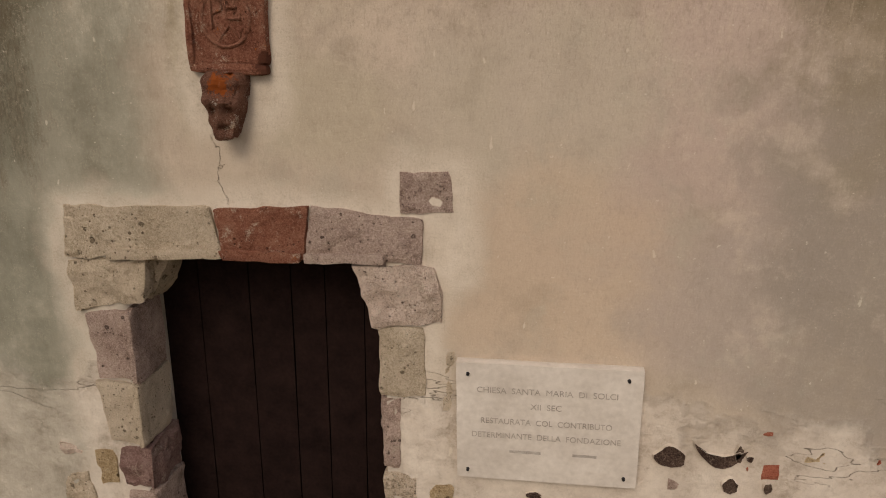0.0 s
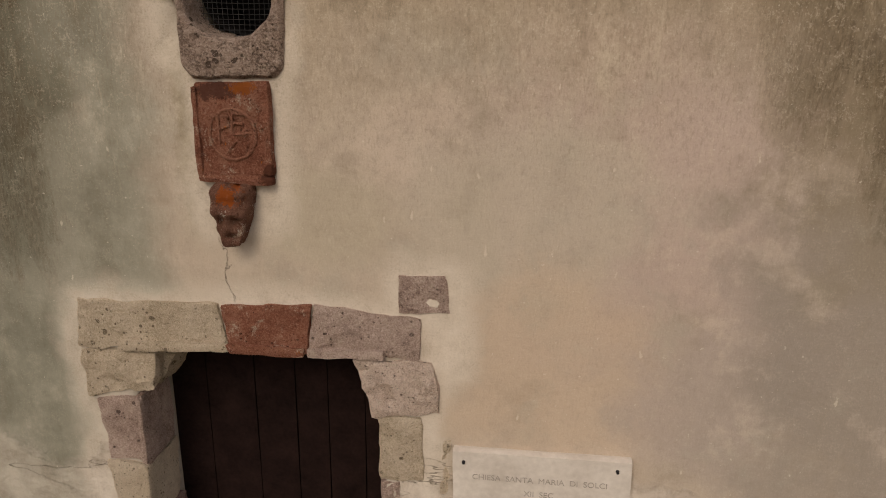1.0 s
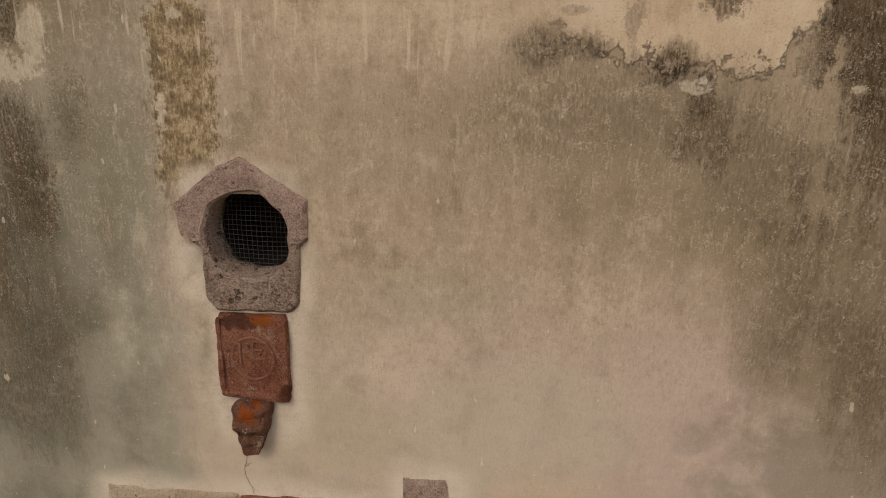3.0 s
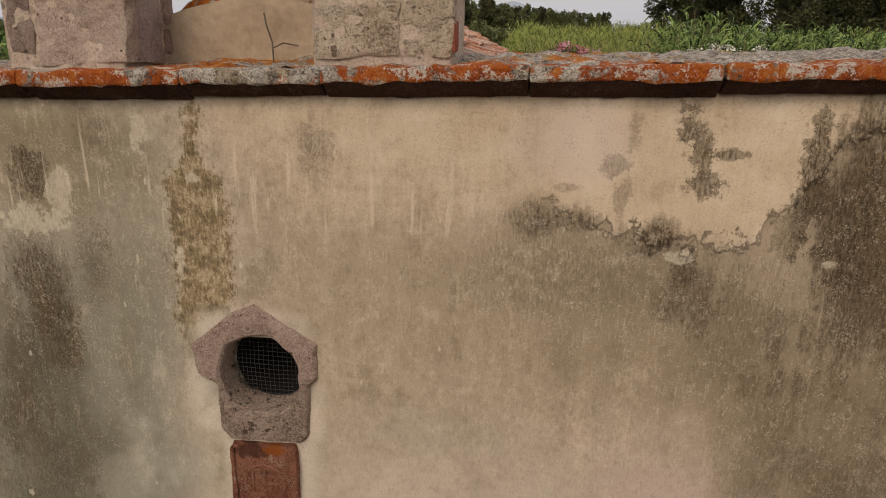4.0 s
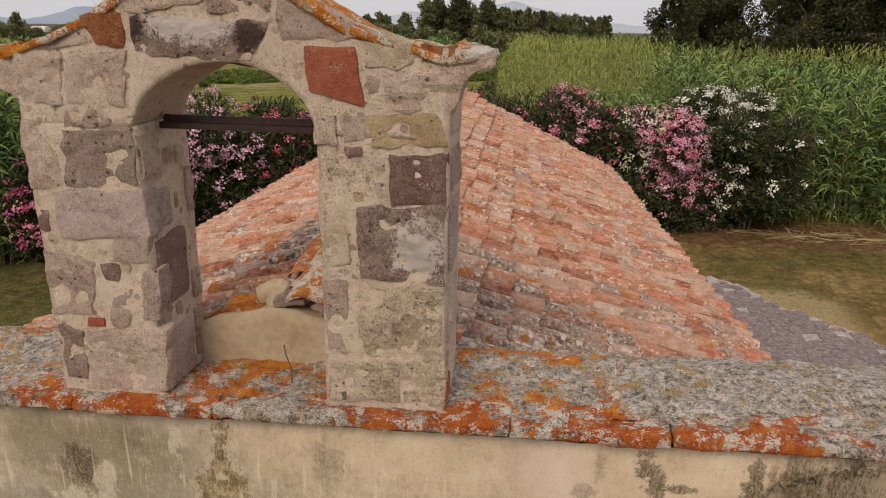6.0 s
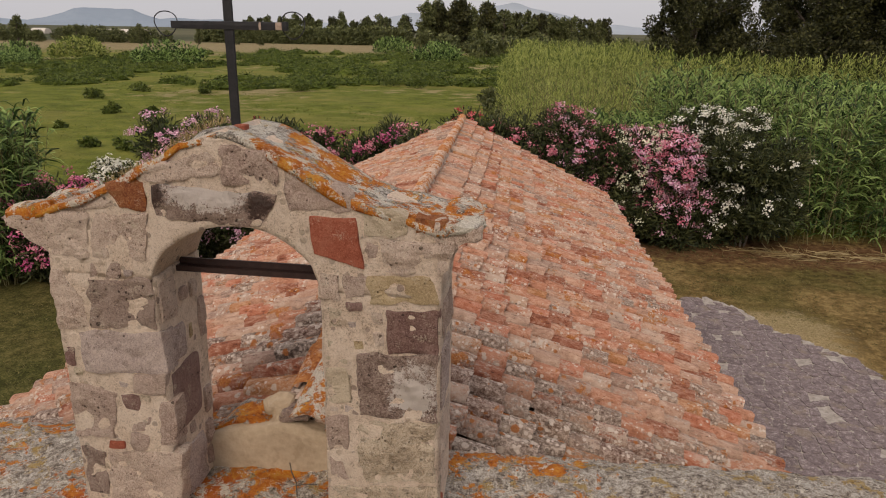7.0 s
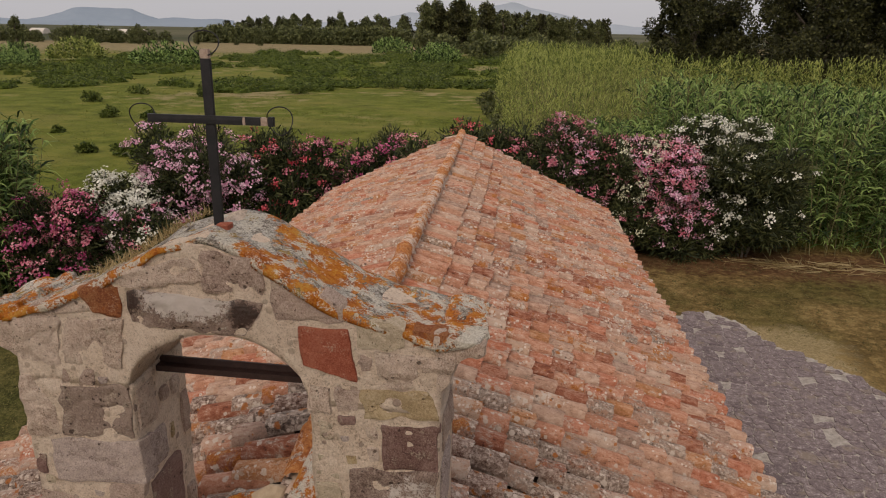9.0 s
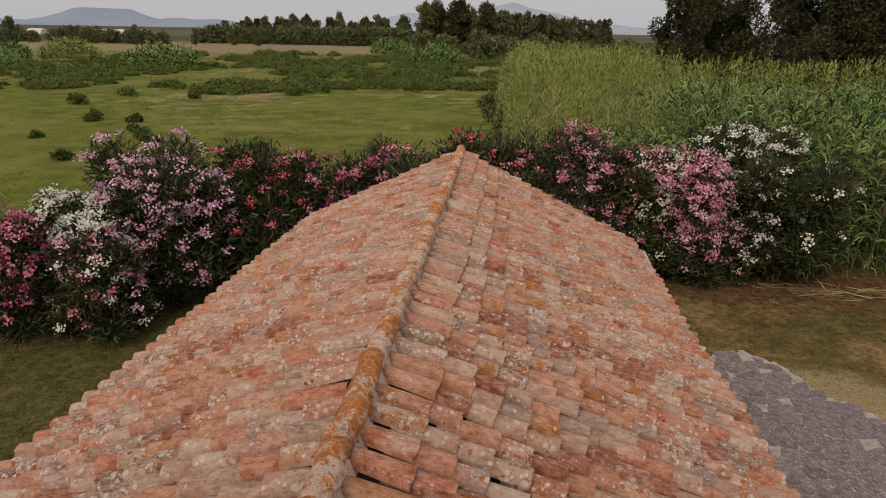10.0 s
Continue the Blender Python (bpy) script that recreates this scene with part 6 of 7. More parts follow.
def make_nave_walls():
    def wall(name, label, bm):
        tagged(part(name, bm, SIDE_PLASTER), label, "wall", kind="structure")

    bm = bmesh.new()
    box(bm, 1.85, 2.2, DEPTH + 0.003, 13.4, GROUND_Z - 0.2, 2.86)
    wall("wall_east", "rendered side wall of the church under the eaves", bm)
    bm = bmesh.new()
    box(bm, -4.18, -3.85, DEPTH + 0.003, 13.4, GROUND_Z - 0.2, 2.98)
    wall("wall_west", "rendered side wall of the church beside the oleanders", bm)
    xs = [-4.18 + 6.38 * i / 20 for i in range(21)]
    wall("wall_north", "rendered back gable wall of the church", strip_solid(xs, lambda x: GROUND_Z - 0.2, lambda x: slope_height(x, 13.4) - 0.1, 13.403, 13.6, 6, 2, 0.004))
    # the low gable that closes the roof above the parapet
    xs = [-2.0 + 1.85 * i / 30 for i in range(31)]
    def gable_top(x):
        return float(np.interp(x, (-2.0, -1.6, -1.3, -1.145, -0.92, -0.76, -0.6, -0.4, -0.15), (4.36, 4.45, 4.62, 4.69, 4.755, 4.785, 4.745, 4.65, 4.5)))

    gable_wall = strip_solid(xs, lambda x: 4.3, gable_top, 0.3, 0.47, 8, 4, 0.014, 2.0)
    tagged(part("gable_wall", gable_wall, GABLE_PLASTER, smooth=True), "low ochre rendered gable behind the bell arch", "wall", kind="structure")
    # rubble verge where the tiles meet the parapet
    verge = empty("roof_verge", "rough mortar and broken tiles closing the roof front", "roof verge", "structure")
    r = random.Random(8)
    x = -3.3
    while x < -0.2:
        w = r.uniform(0.1, 0.2)
        z = slope_height(x, 0.42)
        if -1.3 < x < -0.1:
            x += w
            continue
        bm = rough_box(x, x + w, 0.36 + r.uniform(-0.03, 0.03), 0.56, z - 0.06, z + r.uniform(0.02, 0.075), 0.04, 0.03, 0.02, x * 3)
        part("stone", bm, r.choice((COPING, PARAPET, STONE["grey"], STONE["mottled"])), verge)
        x += w * 0.93
    # mortar fillet between the gable and the first tiles
    for x0, x1 in ((-2.05, -0.86), (-0.6, 0.3)):
        n = 26
        xs = [x0 + (x1 - x0) * i / n for i in range(n + 1)]
        top = lambda x: max(slope_height(x, 0.45) + 0.055, gable_top(x) + 0.03) + 0.014 * math.sin(x * 23) + 0.01 * math.sin(x * 51)
        part("mortar_fillet", strip_solid(xs, lambda x: slope_height(x, 0.45) - 0.05, top, 0.35, 0.52, 3, 4, 0.03, x0), VERGE, verge, smooth=True)
    # the last ridge tile, slipped forward over the gable
    v, f = tile_mesh(np.random.default_rng(2), 0.5, 0.25, 0.22, 0.12, 9)
    tile = shape("slipped_tile", v, f, CAP_END, verge, "slipped ridge tile under orange lichen")
    d = Vector((-0.03, -0.46, -0.13)).normalized()
    w = Vector((-1, 0, 0.12))
    w = (w - d * w.dot(d)).normalized()
    m = Matrix((w, d, w.cross(d))).transposed().to_4x4()
    m.translation = (-0.62, 0.8, 4.89)
    tile.matrix_basis = m
    bm = rough_box(-0.82, -0.58, 0.4, 0.85, 4.62, 4.82, 0.03, 0.08, 0.03, 6.0)
    part("mortar_lump", bm, BED, verge)
    part("mortar_lump", rough_box(-0.9, -0.76, 0.36, 0.5, 4.68, 4.84, 0.025, 0.045, 0.03, 9.0), GABLE_PLASTER, verge)
    # added block, dark to stand for the shade in the slipped tile's mouth
    bm = rough_box(-0.72, -0.52, 0.4, 0.62, 4.7, 4.795, 0.03, 0.02, 0.014, 3.0)
    part("broken_stone", bm, STONE["hollow_shade"], verge, "added dark plug for the shade under the slipped tile")
    bm = rough_box(-0.8, -0.66, 0.3, 0.46, 4.79, 4.835, 0.02, 0.02, 0.014, 4.0)
    part("broken_stone", bm, STONE["mottled"], verge)


make_slope(1)
make_slope(-1)
make_ridge()
make_nave_walls()


# ---- paving beside the church ----
def make_paving():
    rng = np.random.default_rng(21)
    rim = [(2.0, -4.0), (8.1, -4.0), (8.0, 11.8), (7.7, 12.9), (7.0, 13.7), (6.3, 14.4), (5.9, 15.6), (5.2, 16.3), (4.4, 15.9), (2.0, 15.2)]
    ring = []
    for p, q in zip(rim, rim[1:] + rim[:1]):
        for i in range(14):
            s = i / 14
            w = 0.05 if p[0] > 2.1 or q[0] > 2.1 else 0.0
            ring.append((p[0] + (q[0] - p[0]) * s + rng.normal(0, w), p[1] + (q[1] - p[1]) * s + rng.normal(0, w), GROUND_Z + 0.02))
    pave = shape("pavement", ring, [tuple(range(len(ring)))], JOINT)
    tagged(pave, "worn irregular grey stone paving beside the church", "pavement", kind="structure")
    nx, ny, cell = 24, 66, 0.27
    gx = 2.05 + cell * np.arange(nx)[:, None] + rng.uniform(-0.1, 0.1, (nx, ny))
    gy = -0.6 + cell * np.arange(ny)[None, :] + rng.uniform(-0.1, 0.1, (nx, ny))

    def inside(x, y):
        edge = np.interp(y, (-4, 11.8, 12.9, 13.7, 14.4, 15.6, 16.4), (8.1, 8.0, 7.7, 7.0, 6.3, 5.9, 4.8))
        return x < edge + rng.normal(0, 0.12) and y < np.interp(x, (2.0, 4.4, 5.2, 8), (15.2, 15.9, 16.3, 16.4))

    count, rest_v, rest_f, rest_at = 0, [], [], 0
    for i in range(nx - 1):
        for j in range(ny - 1):
            c = [(gx[i, j], gy[i, j]), (gx[i + 1, j], gy[i + 1, j]), (gx[i + 1, j + 1], gy[i + 1, j + 1]), (gx[i, j + 1], gy[i, j + 1])]
            mx, my = sum(p[0] for p in c) / 4, sum(p[1] for p in c) / 4
            if not inside(mx + 0.1, my) or rng.random() < 0.05:
                continue
            count += 1
            z = GROUND_Z + 0.03 + rng.uniform(0, 0.014)
            ring = []
            for k in range(4):
                p, q = c[k], c[(k + 1) % 4]
                for s in (0.14, 0.5, 0.86):
                    x, y = p[0] + (q[0] - p[0]) * s, p[1] + (q[1] - p[1]) * s
                    k2 = rng.uniform(0.91, 0.985)
                    ring.append((mx + (x - mx) * k2, my + (y - my) * k2))
            v = [(x, y, z) for x, y in ring] + [(mx + (x - mx) * 1.03, my + (y - my) * 1.03, GROUND_Z + 0.01) for x, y in ring]
            f = [tuple(range(12))] + [(k, k + 12, (k + 1) % 12 + 12, (k + 1) % 12) for k in range(12)]
            if my > 5.2 and mx > 3.0 and count <= 300:
                shape("slab", v, f, SLAB, pave)
            else:
                rest_v += v
                rest_f += [tuple(k + rest_at for k in g) for g in f]
                rest_at += len(v)
                count -= 1
    tagged(shape("slab_field", rest_v, rest_f, SLAB, pave), "further rows of grey paving stones", kind="stuff")


make_paving()

# ---- planting ----
def oleander(x, y, height, radius, colours, flowers, seed, leaves=9000):
    """A broad flowering shrub: stems from one foot, leaves in a bumpy crown, flower heads on its skin."""
    rng = np.random.default_rng(seed)
    word = {"pink": "pale pink", "rose": "rose pink", "red": "red", "magenta": "magenta", "white": "white", "cream": "creamy white"}[colours[0]]
    bush = empty("oleander", "tall oleander bush with " + word + " flowers behind the church", "shrub", at=(x, y, GROUND_Z), group="oleander hedge")
    for k in range(6):
        bm = bmesh.new()
        a, t = rng.uniform(0, 6.28), rng.uniform(0.15, 0.75)
        e = Vector((math.cos(a) * radius * t, math.sin(a) * radius * t, height * rng.uniform(0.55, 0.8)))
        tube(bm, [Vector((math.cos(a) * 0.12, math.sin(a) * 0.12, -0.05)), e * 0.5 + Vector((0, 0, height * 0.08)), e], [0.035, 0.022, 0.009], 5)
        part("stem", bm, BARK, bush)
    lobes = []
    for k in range(26):
        a, t = rng.uniform(0, 6.28), math.sqrt(rng.uniform(0, 1)) * 0.85
        z = height * (0.1 + 0.72 * ((k + rng.uniform(0, 1)) / 26))
        lobes.append((math.cos(a) * radius * t, math.sin(a) * radius * t, z, radius * rng.uniform(0.26, 0.46)))
    lobes.append((0, 0, height * 0.74, radius * 0.5))
    lobes = np.array(lobes)
    lobes[:, 2] = np.minimum(lobes[:, 2], height - lobes[:, 3] * 0.9)

    def skin(n, lo, hi):
        k = rng.integers(len(lobes), size=n)
        d = unit(rng.normal(size=(n, 3)))
        r = rng.uniform(lo, hi, n) * lobes[k, 3]
        q = lobes[k, :3] + d * r[:, None] * (1, 1, 1.15)
        keep = (q[:, 2] > 0.05)
        return q[keep], d[keep]

    q, d = skin(int(leaves * 1.7), 0.35, 1.08)
    way = d * 0.8 + rng.normal(size=q.shape) * 0.5 + (0, 0, 0.5)
    n = len(q)
    v, f = blades(q, way, rng.uniform(0.13, 0.24, n), rng.uniform(0.03, 0.052, n), rng, 0.15)
    tagged(shape("foliage", v, f, OLEANDER_LEAF, bush), kind="stuff")
    for c, colour in enumerate(colours):
        heads, hd = skin(int(flowers * 0.62 / len(colours)), 1.04, 1.22)
        up = heads[:, 2] > height * rng.uniform(0.1, 0.85, len(heads)) * 0.75
        heads, hd = heads[up], hd[up]
        k = 22
        m = len(heads) * k
        cen = np.repeat(heads, k, 0) + rng.normal(size=(m, 3)) * (0.08, 0.08, 0.055)
        nor = unit(np.repeat(hd, k, 0) + rng.normal(size=(m, 3)) * 0.5 + (0, -0.1, 0.35))
        s1 = unit(np.cross(nor, rng.normal(size=(m, 3))))
        s2 = np.cross(nor, s1)
        r = rng.uniform(0.022, 0.04, m)[:, None]
        ring = [cen + nor * r * 0.35 + (s1 * math.cos(a) + s2 * math.sin(a)) * r for a in (2 * math.pi * i / 5 for i in range(5))]
        v = np.stack([cen - nor * r * 0.2, *ring], 1).reshape(-1, 3)
        f = (np.arange(m)[:, None, None] * 6 + np.array([[0, i + 1, (i + 1) % 5 + 1] for i in range(5)])[None]).reshape(-1, 3)
        tagged(shape("blossom", v, f, PETAL[colour], bush, word + " flower heads" if c == 0 else ""), kind="stuff")
    return bush


oleander(-14.6, 15.4, 2.5, 1.5, ("magenta",), 900, 1, 8000)
oleander(-12.8, 14.8, 2.8, 1.5, ("magenta", "rose"), 900, 2, 9000)
oleander(-10.95, 15.7, 3.35, 1.05, ("white",), 1700, 3, 6500)
oleander(-10.2, 14.9, 2.5, 1.2, ("pink", "white", "rose"), 460, 23, 8000)
oleander(-9.4, 17.0, 4.5, 1.95, ("pink",), 1300, 4, 15000)
oleander(-7.2, 18.2, 4.3, 1.7, ("red", "rose"), 420, 5, 13000)
oleander(-5.3, 19.1, 4.1, 1.5, ("rose", "magenta"), 600, 6, 11000)
oleander(-3.5, 19.8, 4.4, 1.5, ("rose",), 260, 7, 11000)
oleander(-1.7, 20.5, 4.7, 1.5, ("red",), 200, 8, 11000)
oleander(-0.1, 20.8, 4.8, 1.5, ("rose",), 220, 9, 11000)
oleander(1.4, 20.9, 4.75, 1.4, ("pink", "rose"), 1100, 10, 10000)
oleander(2.8, 21.4, 4.4, 1.3, ("rose",), 340, 11, 10000)
oleander(3.75, 21.5, 4.25, 1.1, ("cream",), 800, 12, 8500)
oleander(4.85, 21.6, 4.2, 1.4, ("rose", "pink"), 2600, 13, 10000)
oleander(6.3, 22.1, 4.9, 1.5, ("white",), 1200, 14, 12000)
oleander(7.5, 21.7, 4.1, 1.7, ("white",), 150, 15, 14000)


def reed_stand(name, label, spots, heights, seed, leaf, per=13, reach=0.55, wide=0.05, pieces=3, cane=True, from_h=0.25, steep=(0.9, 2.8)):
    """Giant cane: thin stems with long drooping leaves."""
    rng = np.random.default_rng(seed)
    n = len(spots)
    lean = rng.normal(size=(n, 2)) * 0.09
    k = np.repeat(np.arange(n), per)
    s = rng.uniform(from_h, 1.0, n * per)
    base = np.stack([spots[k, 0] + lean[k, 0] * heights[k] * s, spots[k, 1] + lean[k, 1] * heights[k] * s, GROUND_Z + heights[k] * s], 1)
    a = rng.uniform(0, 6.283, n * per)
    way = np.stack([np.cos(a), np.sin(a), rng.uniform(steep[0], steep[1], n * per) * np.where(s > 0.85, 1.8, 1.0)], 1)
    length = rng.uniform(0.7, 1.3, n * per) * reach
    v, f = blades(base, way, length, rng.uniform(0.7, 1.2, n * per) * wide, rng, 0.75, pieces)
    ob = tagged(shape(name, v, f, leaf), label, "reeds", kind="stuff")
    if cane:
        b = np.stack([spots[:, 0], spots[:, 1], np.full(n, GROUND_Z)], 1)
        way = np.stack([lean[:, 0], lean[:, 1], np.ones(n)], 1)
        v, f = blades(b, way, heights, np.full(n, 0.025), rng)
        shape("stalk_growth", v, f, REED_CANE, ob)
    return ob


def scatter(n, seed, inside, x0, x1, y0, y1):
    rng = np.random.default_rng(seed)
    q = np.stack([rng.uniform(x0, x1, n * 6), rng.uniform(y0, y1, n * 6)], 1)
    q = q[[inside(*p) for p in q]]
    return q[:n]


def rise(spots, low, high, seed):
    rng = np.random.default_rng(seed)
    wave = np.array([noise.noise(Vector((p[0] * 0.16, p[1] * 0.16, seed))) + 0.6 * noise.noise(Vector((p[0] * 0.55, p[1] * 0.4, seed + 4))) for p in spots])
    return low + (high - low) * np.clip(0.5 + wave * 0.7 + rng.normal(0, 0.12, len(spots)), 0, 1.15)


def stand_edge(x):
    return float(np.interp(x, (-6, -2, 1, 5, 8, 30), (62, 40, 29, 25.5, 22.2, 22.5)))


near = scatter(2600, 31, lambda x, y: y > stand_edge(x) and x > 5.5, 5.5, 24, 22, 36)
reed_stand("reed_bed", "dense stand of tall green giant cane behind the oleanders", near, rise(near, 3.9, 5.7, 3), 41, REED_LEAF, 24, 0.85, 0.062, from_h=0.04, steep=(0.5, 1.7))
def stand_left(y):
    return -0.4 - 0.05 * y + 1.2 * noise.noise(Vector((y * 0.12, 3.0, 1.0)))


def taper(spots):
    return np.array([min(1.0, 0.4 + max(0.0, x - stand_left(y)) / 4.0) for x, y in spots])


fresh = scatter(700, 36, lambda x, y: y > 22.6 + abs(x - 5) * 0.2, 1.5, 9.5, 22.6, 27)
reed_stand("reed_bed", "low fresh green giant cane right behind the oleanders", fresh, rise(fresh, 3.0, 4.0, 9), 46, REED_LEAF, 24, 0.8, 0.06, from_h=0.04, steep=(0.5, 1.7))
mid = scatter(3200, 32, lambda x, y: y > stand_edge(x) and x > stand_left(y) and not (x > 5.5 and x < 24 and y < 36), -6, 42, 25, 62)
reed_stand("reed_bed", "dense stand of pale green giant cane across the marsh", mid, rise(mid, 3.6, 5.0, 4) * np.interp(mid[:, 0], (8, 20), (1.0, 0.8)) * taper(mid), 42, REED_PALE, 26, 0.75, 0.04, 2)
back = scatter(2600, 33, lambda x, y: x > stand_left(y) and (x < 11 or y < 68), -8, 60, 60, 105)
reed_stand("reed_bed", "far stand of pale yellow-green giant cane", back, rise(back, 4.4, 6.0, 5) * taper(back), 43, REED_PALE, 18, 1.0, 0.075, 2, False, 0.45)
left = scatter(560, 34, lambda x, y: math.hypot((x + 16.2) / 2.6, (y - 14.3) / 2.0) < 1, -19, -13, 12, 17)
reed_stand("reed_clump", "dark green clump of giant cane beside the oleanders", left, rise(left, 3.7, 4.6, 6), 44, REED_LEAF, 26, 0.85, 0.065, from_h=0.04, steep=(0.5, 1.7))


def far_clump(x, y, rx, ry, h, seed, leaf=REED_LEAF, n=170):
    q = scatter(n, seed, lambda u, w: math.hypot((u - x) / rx, (w - y) / ry) < 1, x - rx, x + rx, y - ry, y + ry)
    d = np.hypot((q[:, 0] - x) / rx, (q[:, 1] - y) / ry)
    reed_stand("reed_clump", "rounded clump of giant cane on the meadow", q, h * (1 - 0.5 * d ** 2), seed + 100, leaf, 10, 0.32 * h, 0.05 * h, 3, False, 0.1)


far_clump(-66, 118, 7.0, 4.0, 4.4, 51)
far_clump(-42.5, 200, 6.0, 4.0, 5.0, 52)
far_clump(-21.5, 147, 5.2, 4.0, 4.6, 53)
far_clump(-92, 130, 6.0, 4.0, 4.6, 54, REED_PALE)
far_clump(-99, 122, 5.0, 4.0, 3.6, 55)
far_clump(-88, 106, 5.0, 3.5, 2.8, 56)


def clump_cards(rng, centres, radii, per, size, flat=0.8):
    """Leaf cards in bumpy clumps."""
    n = len(centres)
    k = np.repeat(np.arange(n), per)
    d = unit(rng.normal(size=(n * per, 3)))
    q = centres[k] + d * (radii[k] * rng.uniform(0.45, 1.05, n * per))[:, None] * (1, 1, flat)
    way = d + rng.normal(size=d.shape) * 0.7
    s = rng.uniform(0.6, 1.3, n * per) * size
    return blades(q, way, s, s * 0.62, rng, 0.1)


def make_shrubs():
    rng = np.random.default_rng(61)
    # low scrub in a belt across the meadow
    pts = []
    while len(pts) < 1150:
        x, y = rng.uniform(-95, 0), rng.uniform(52, 190)
        dense = float(np.interp(y, (52, 74, 88, 160, 190), (-0.3, -0.12, 0.22, 0.22, -0.05)))
        if noise.noise(Vector((x * 0.07, y * 0.045, 3.0))) + dense > 0.15 and x < 2 - (y - 60) * 0.05:
            pts.append((x, y))
    c = np.array([(x, y, GROUND_Z + 0.3) for x, y in pts])
    r = rng.uniform(0.55, 1.6, len(c)) * (0.75 + c[:, 1] / 150)
    c[:, 2] = GROUND_Z + r * 0.22
    v, f = clump_cards(rng, c, r, 88, 0.2, 0.46)
    scrub = tagged(shape("scrub", v, f, SHRUB_LEAF), "low green scrub in dense bushes over the meadow", "shrubs", kind="stuff")
    pieces = []
    rings, sides = 5, 11
    for (x, y, z), k in zip(c, r):
        v = []
        for i in range(rings):
            e = math.pi / 2 * i / (rings - 0.4)
            for j in range(sides):
                t = 2 * math.pi * j / sides + i * 0.3
                bump = 0.85 + 0.35 * noise.noise(Vector((x + math.cos(t) * 1.3, y + math.sin(t) * 1.3, i * 0.7)))
                v.append((x + math.cos(t) * math.cos(e) * k * 0.8 * bump, y + math.sin(t) * math.cos(e) * k * 0.8 * bump, GROUND_Z - 0.05 + math.sin(e) * k * 0.5 * bump))
        f = [(i * sides + j, i * sides + (j + 1) % sides, (i + 1) * sides + (j + 1) % sides, (i + 1) * sides + j) for i in range(rings - 1) for j in range(sides)]
        pieces.append((np.array(v), np.array(f)))
    v, f = joined(pieces)
    tagged(shape("inner_growth", v, f, SHRUB_BODY, scrub), "dense mottled body of the scrub", kind="stuff")

    def shrub(x, y, radius):
        ob = empty("shrub", "small dark green shrub on the grazed meadow", "shrub", at=(x, y, GROUND_Z), group="meadow shrubs")
        k = 6
        cen = rng.normal(size=(k, 3)) * radius * 0.4
        cen[:, 2] = np.abs(cen[:, 2]) * 0.7 + radius * 0.25
        v, f = clump_cards(rng, cen, np.full(k, radius * 0.5), 130, 0.16, 0.8)
        tagged(shape("foliage", v, f, SHRUB_LEAF, ob), kind="stuff")
        bm = bmesh.new()
        tube(bm, [(0, 0, -0.05), (0.02, 0, radius * 0.4)], [0.04, 0.02], 5)
        part("stem", bm, BARK, ob)

    shrub(-26.2, 43.4, 0.85)
    shrub(-23.4, 34.7, 0.55)
    shrub(-25.8, 35.0, 0.5)
    shrub(-22.0, 34.0, 0.6)
    shrub(-21.2, 33.2, 0.5)
    shrub(-32.6, 41.8, 0.4)
    shrub(-34.0, 50.4, 0.8)
    shrub(-31.0, 50.6, 0.6)
    shrub(-43.1, 60.7, 1.2)
    shrub(-43.2, 69.8, 1.0)
    shrub(-35.6, 69.0, 0.9)
    shrub(-14.4, 83.4, 1.5)
    shrub(-18.4, 86.0, 1.6)
    shrub(-20.0, 89.0, 1.2)
    shrub(-26.9, 75.2, 1.1)
    shrub(-24.5, 41.5, 0.45)


make_shrubs()


# ---- trees ----
def tree(name, label, height, spread, seed, leaf, lobes=16, per=120, size=0.55, low=0.25, at=(0, 0), puff=0.3):
    rng = np.random.default_rng(seed)
    ob = empty(name, label, "tree", at=(at[0], at[1], GROUND_Z))
    bm = bmesh.new()
    tube(bm, [(0, 0, -0.2), (0.1, 0.1, height * 0.3), (0.0, 0.2, height * 0.62), (0.1, 0.1, height * 0.9)], [height * 0.022, height * 0.017, height * 0.011, height * 0.003], 8)
    part("trunk", bm, BARK, ob)
    cen, rad = [], []
    bm = bmesh.new()
    for k in range(lobes):
        t = low + (0.96 - low) * (k + rng.uniform(0, 1)) / lobes
        a, u = rng.uniform(0, 6.28), (t - low) / (0.96 - low)
        reach = spread * (0.25 + 0.75 * math.sqrt(max(0.0, 1 - (1.5 * u - 0.62) ** 2 / 0.8))) * math.sqrt(rng.uniform(0.05, 1.0))
        e = (math.cos(a) * reach, math.sin(a) * reach, height * t)
        cen.append(e)
        rad.append(spread * puff * rng.uniform(0.6, 1.25))
        if k % 2 == 0:
            tube(bm, [(0.05, 0.1, height * max(0.12, t - 0.2)), (e[0] * 0.5, e[1] * 0.5, height * (t - 0.06)), e], [height * 0.007, height * 0.004, height * 0.0015], 5)
    part("branchwork", bm, BARK, ob)
    v, f = clump_cards(rng, np.array(cen), np.array(rad), per, size, 1.15)
    tagged(shape("crown", v, f, leaf, ob), kind="stuff")
    return ob


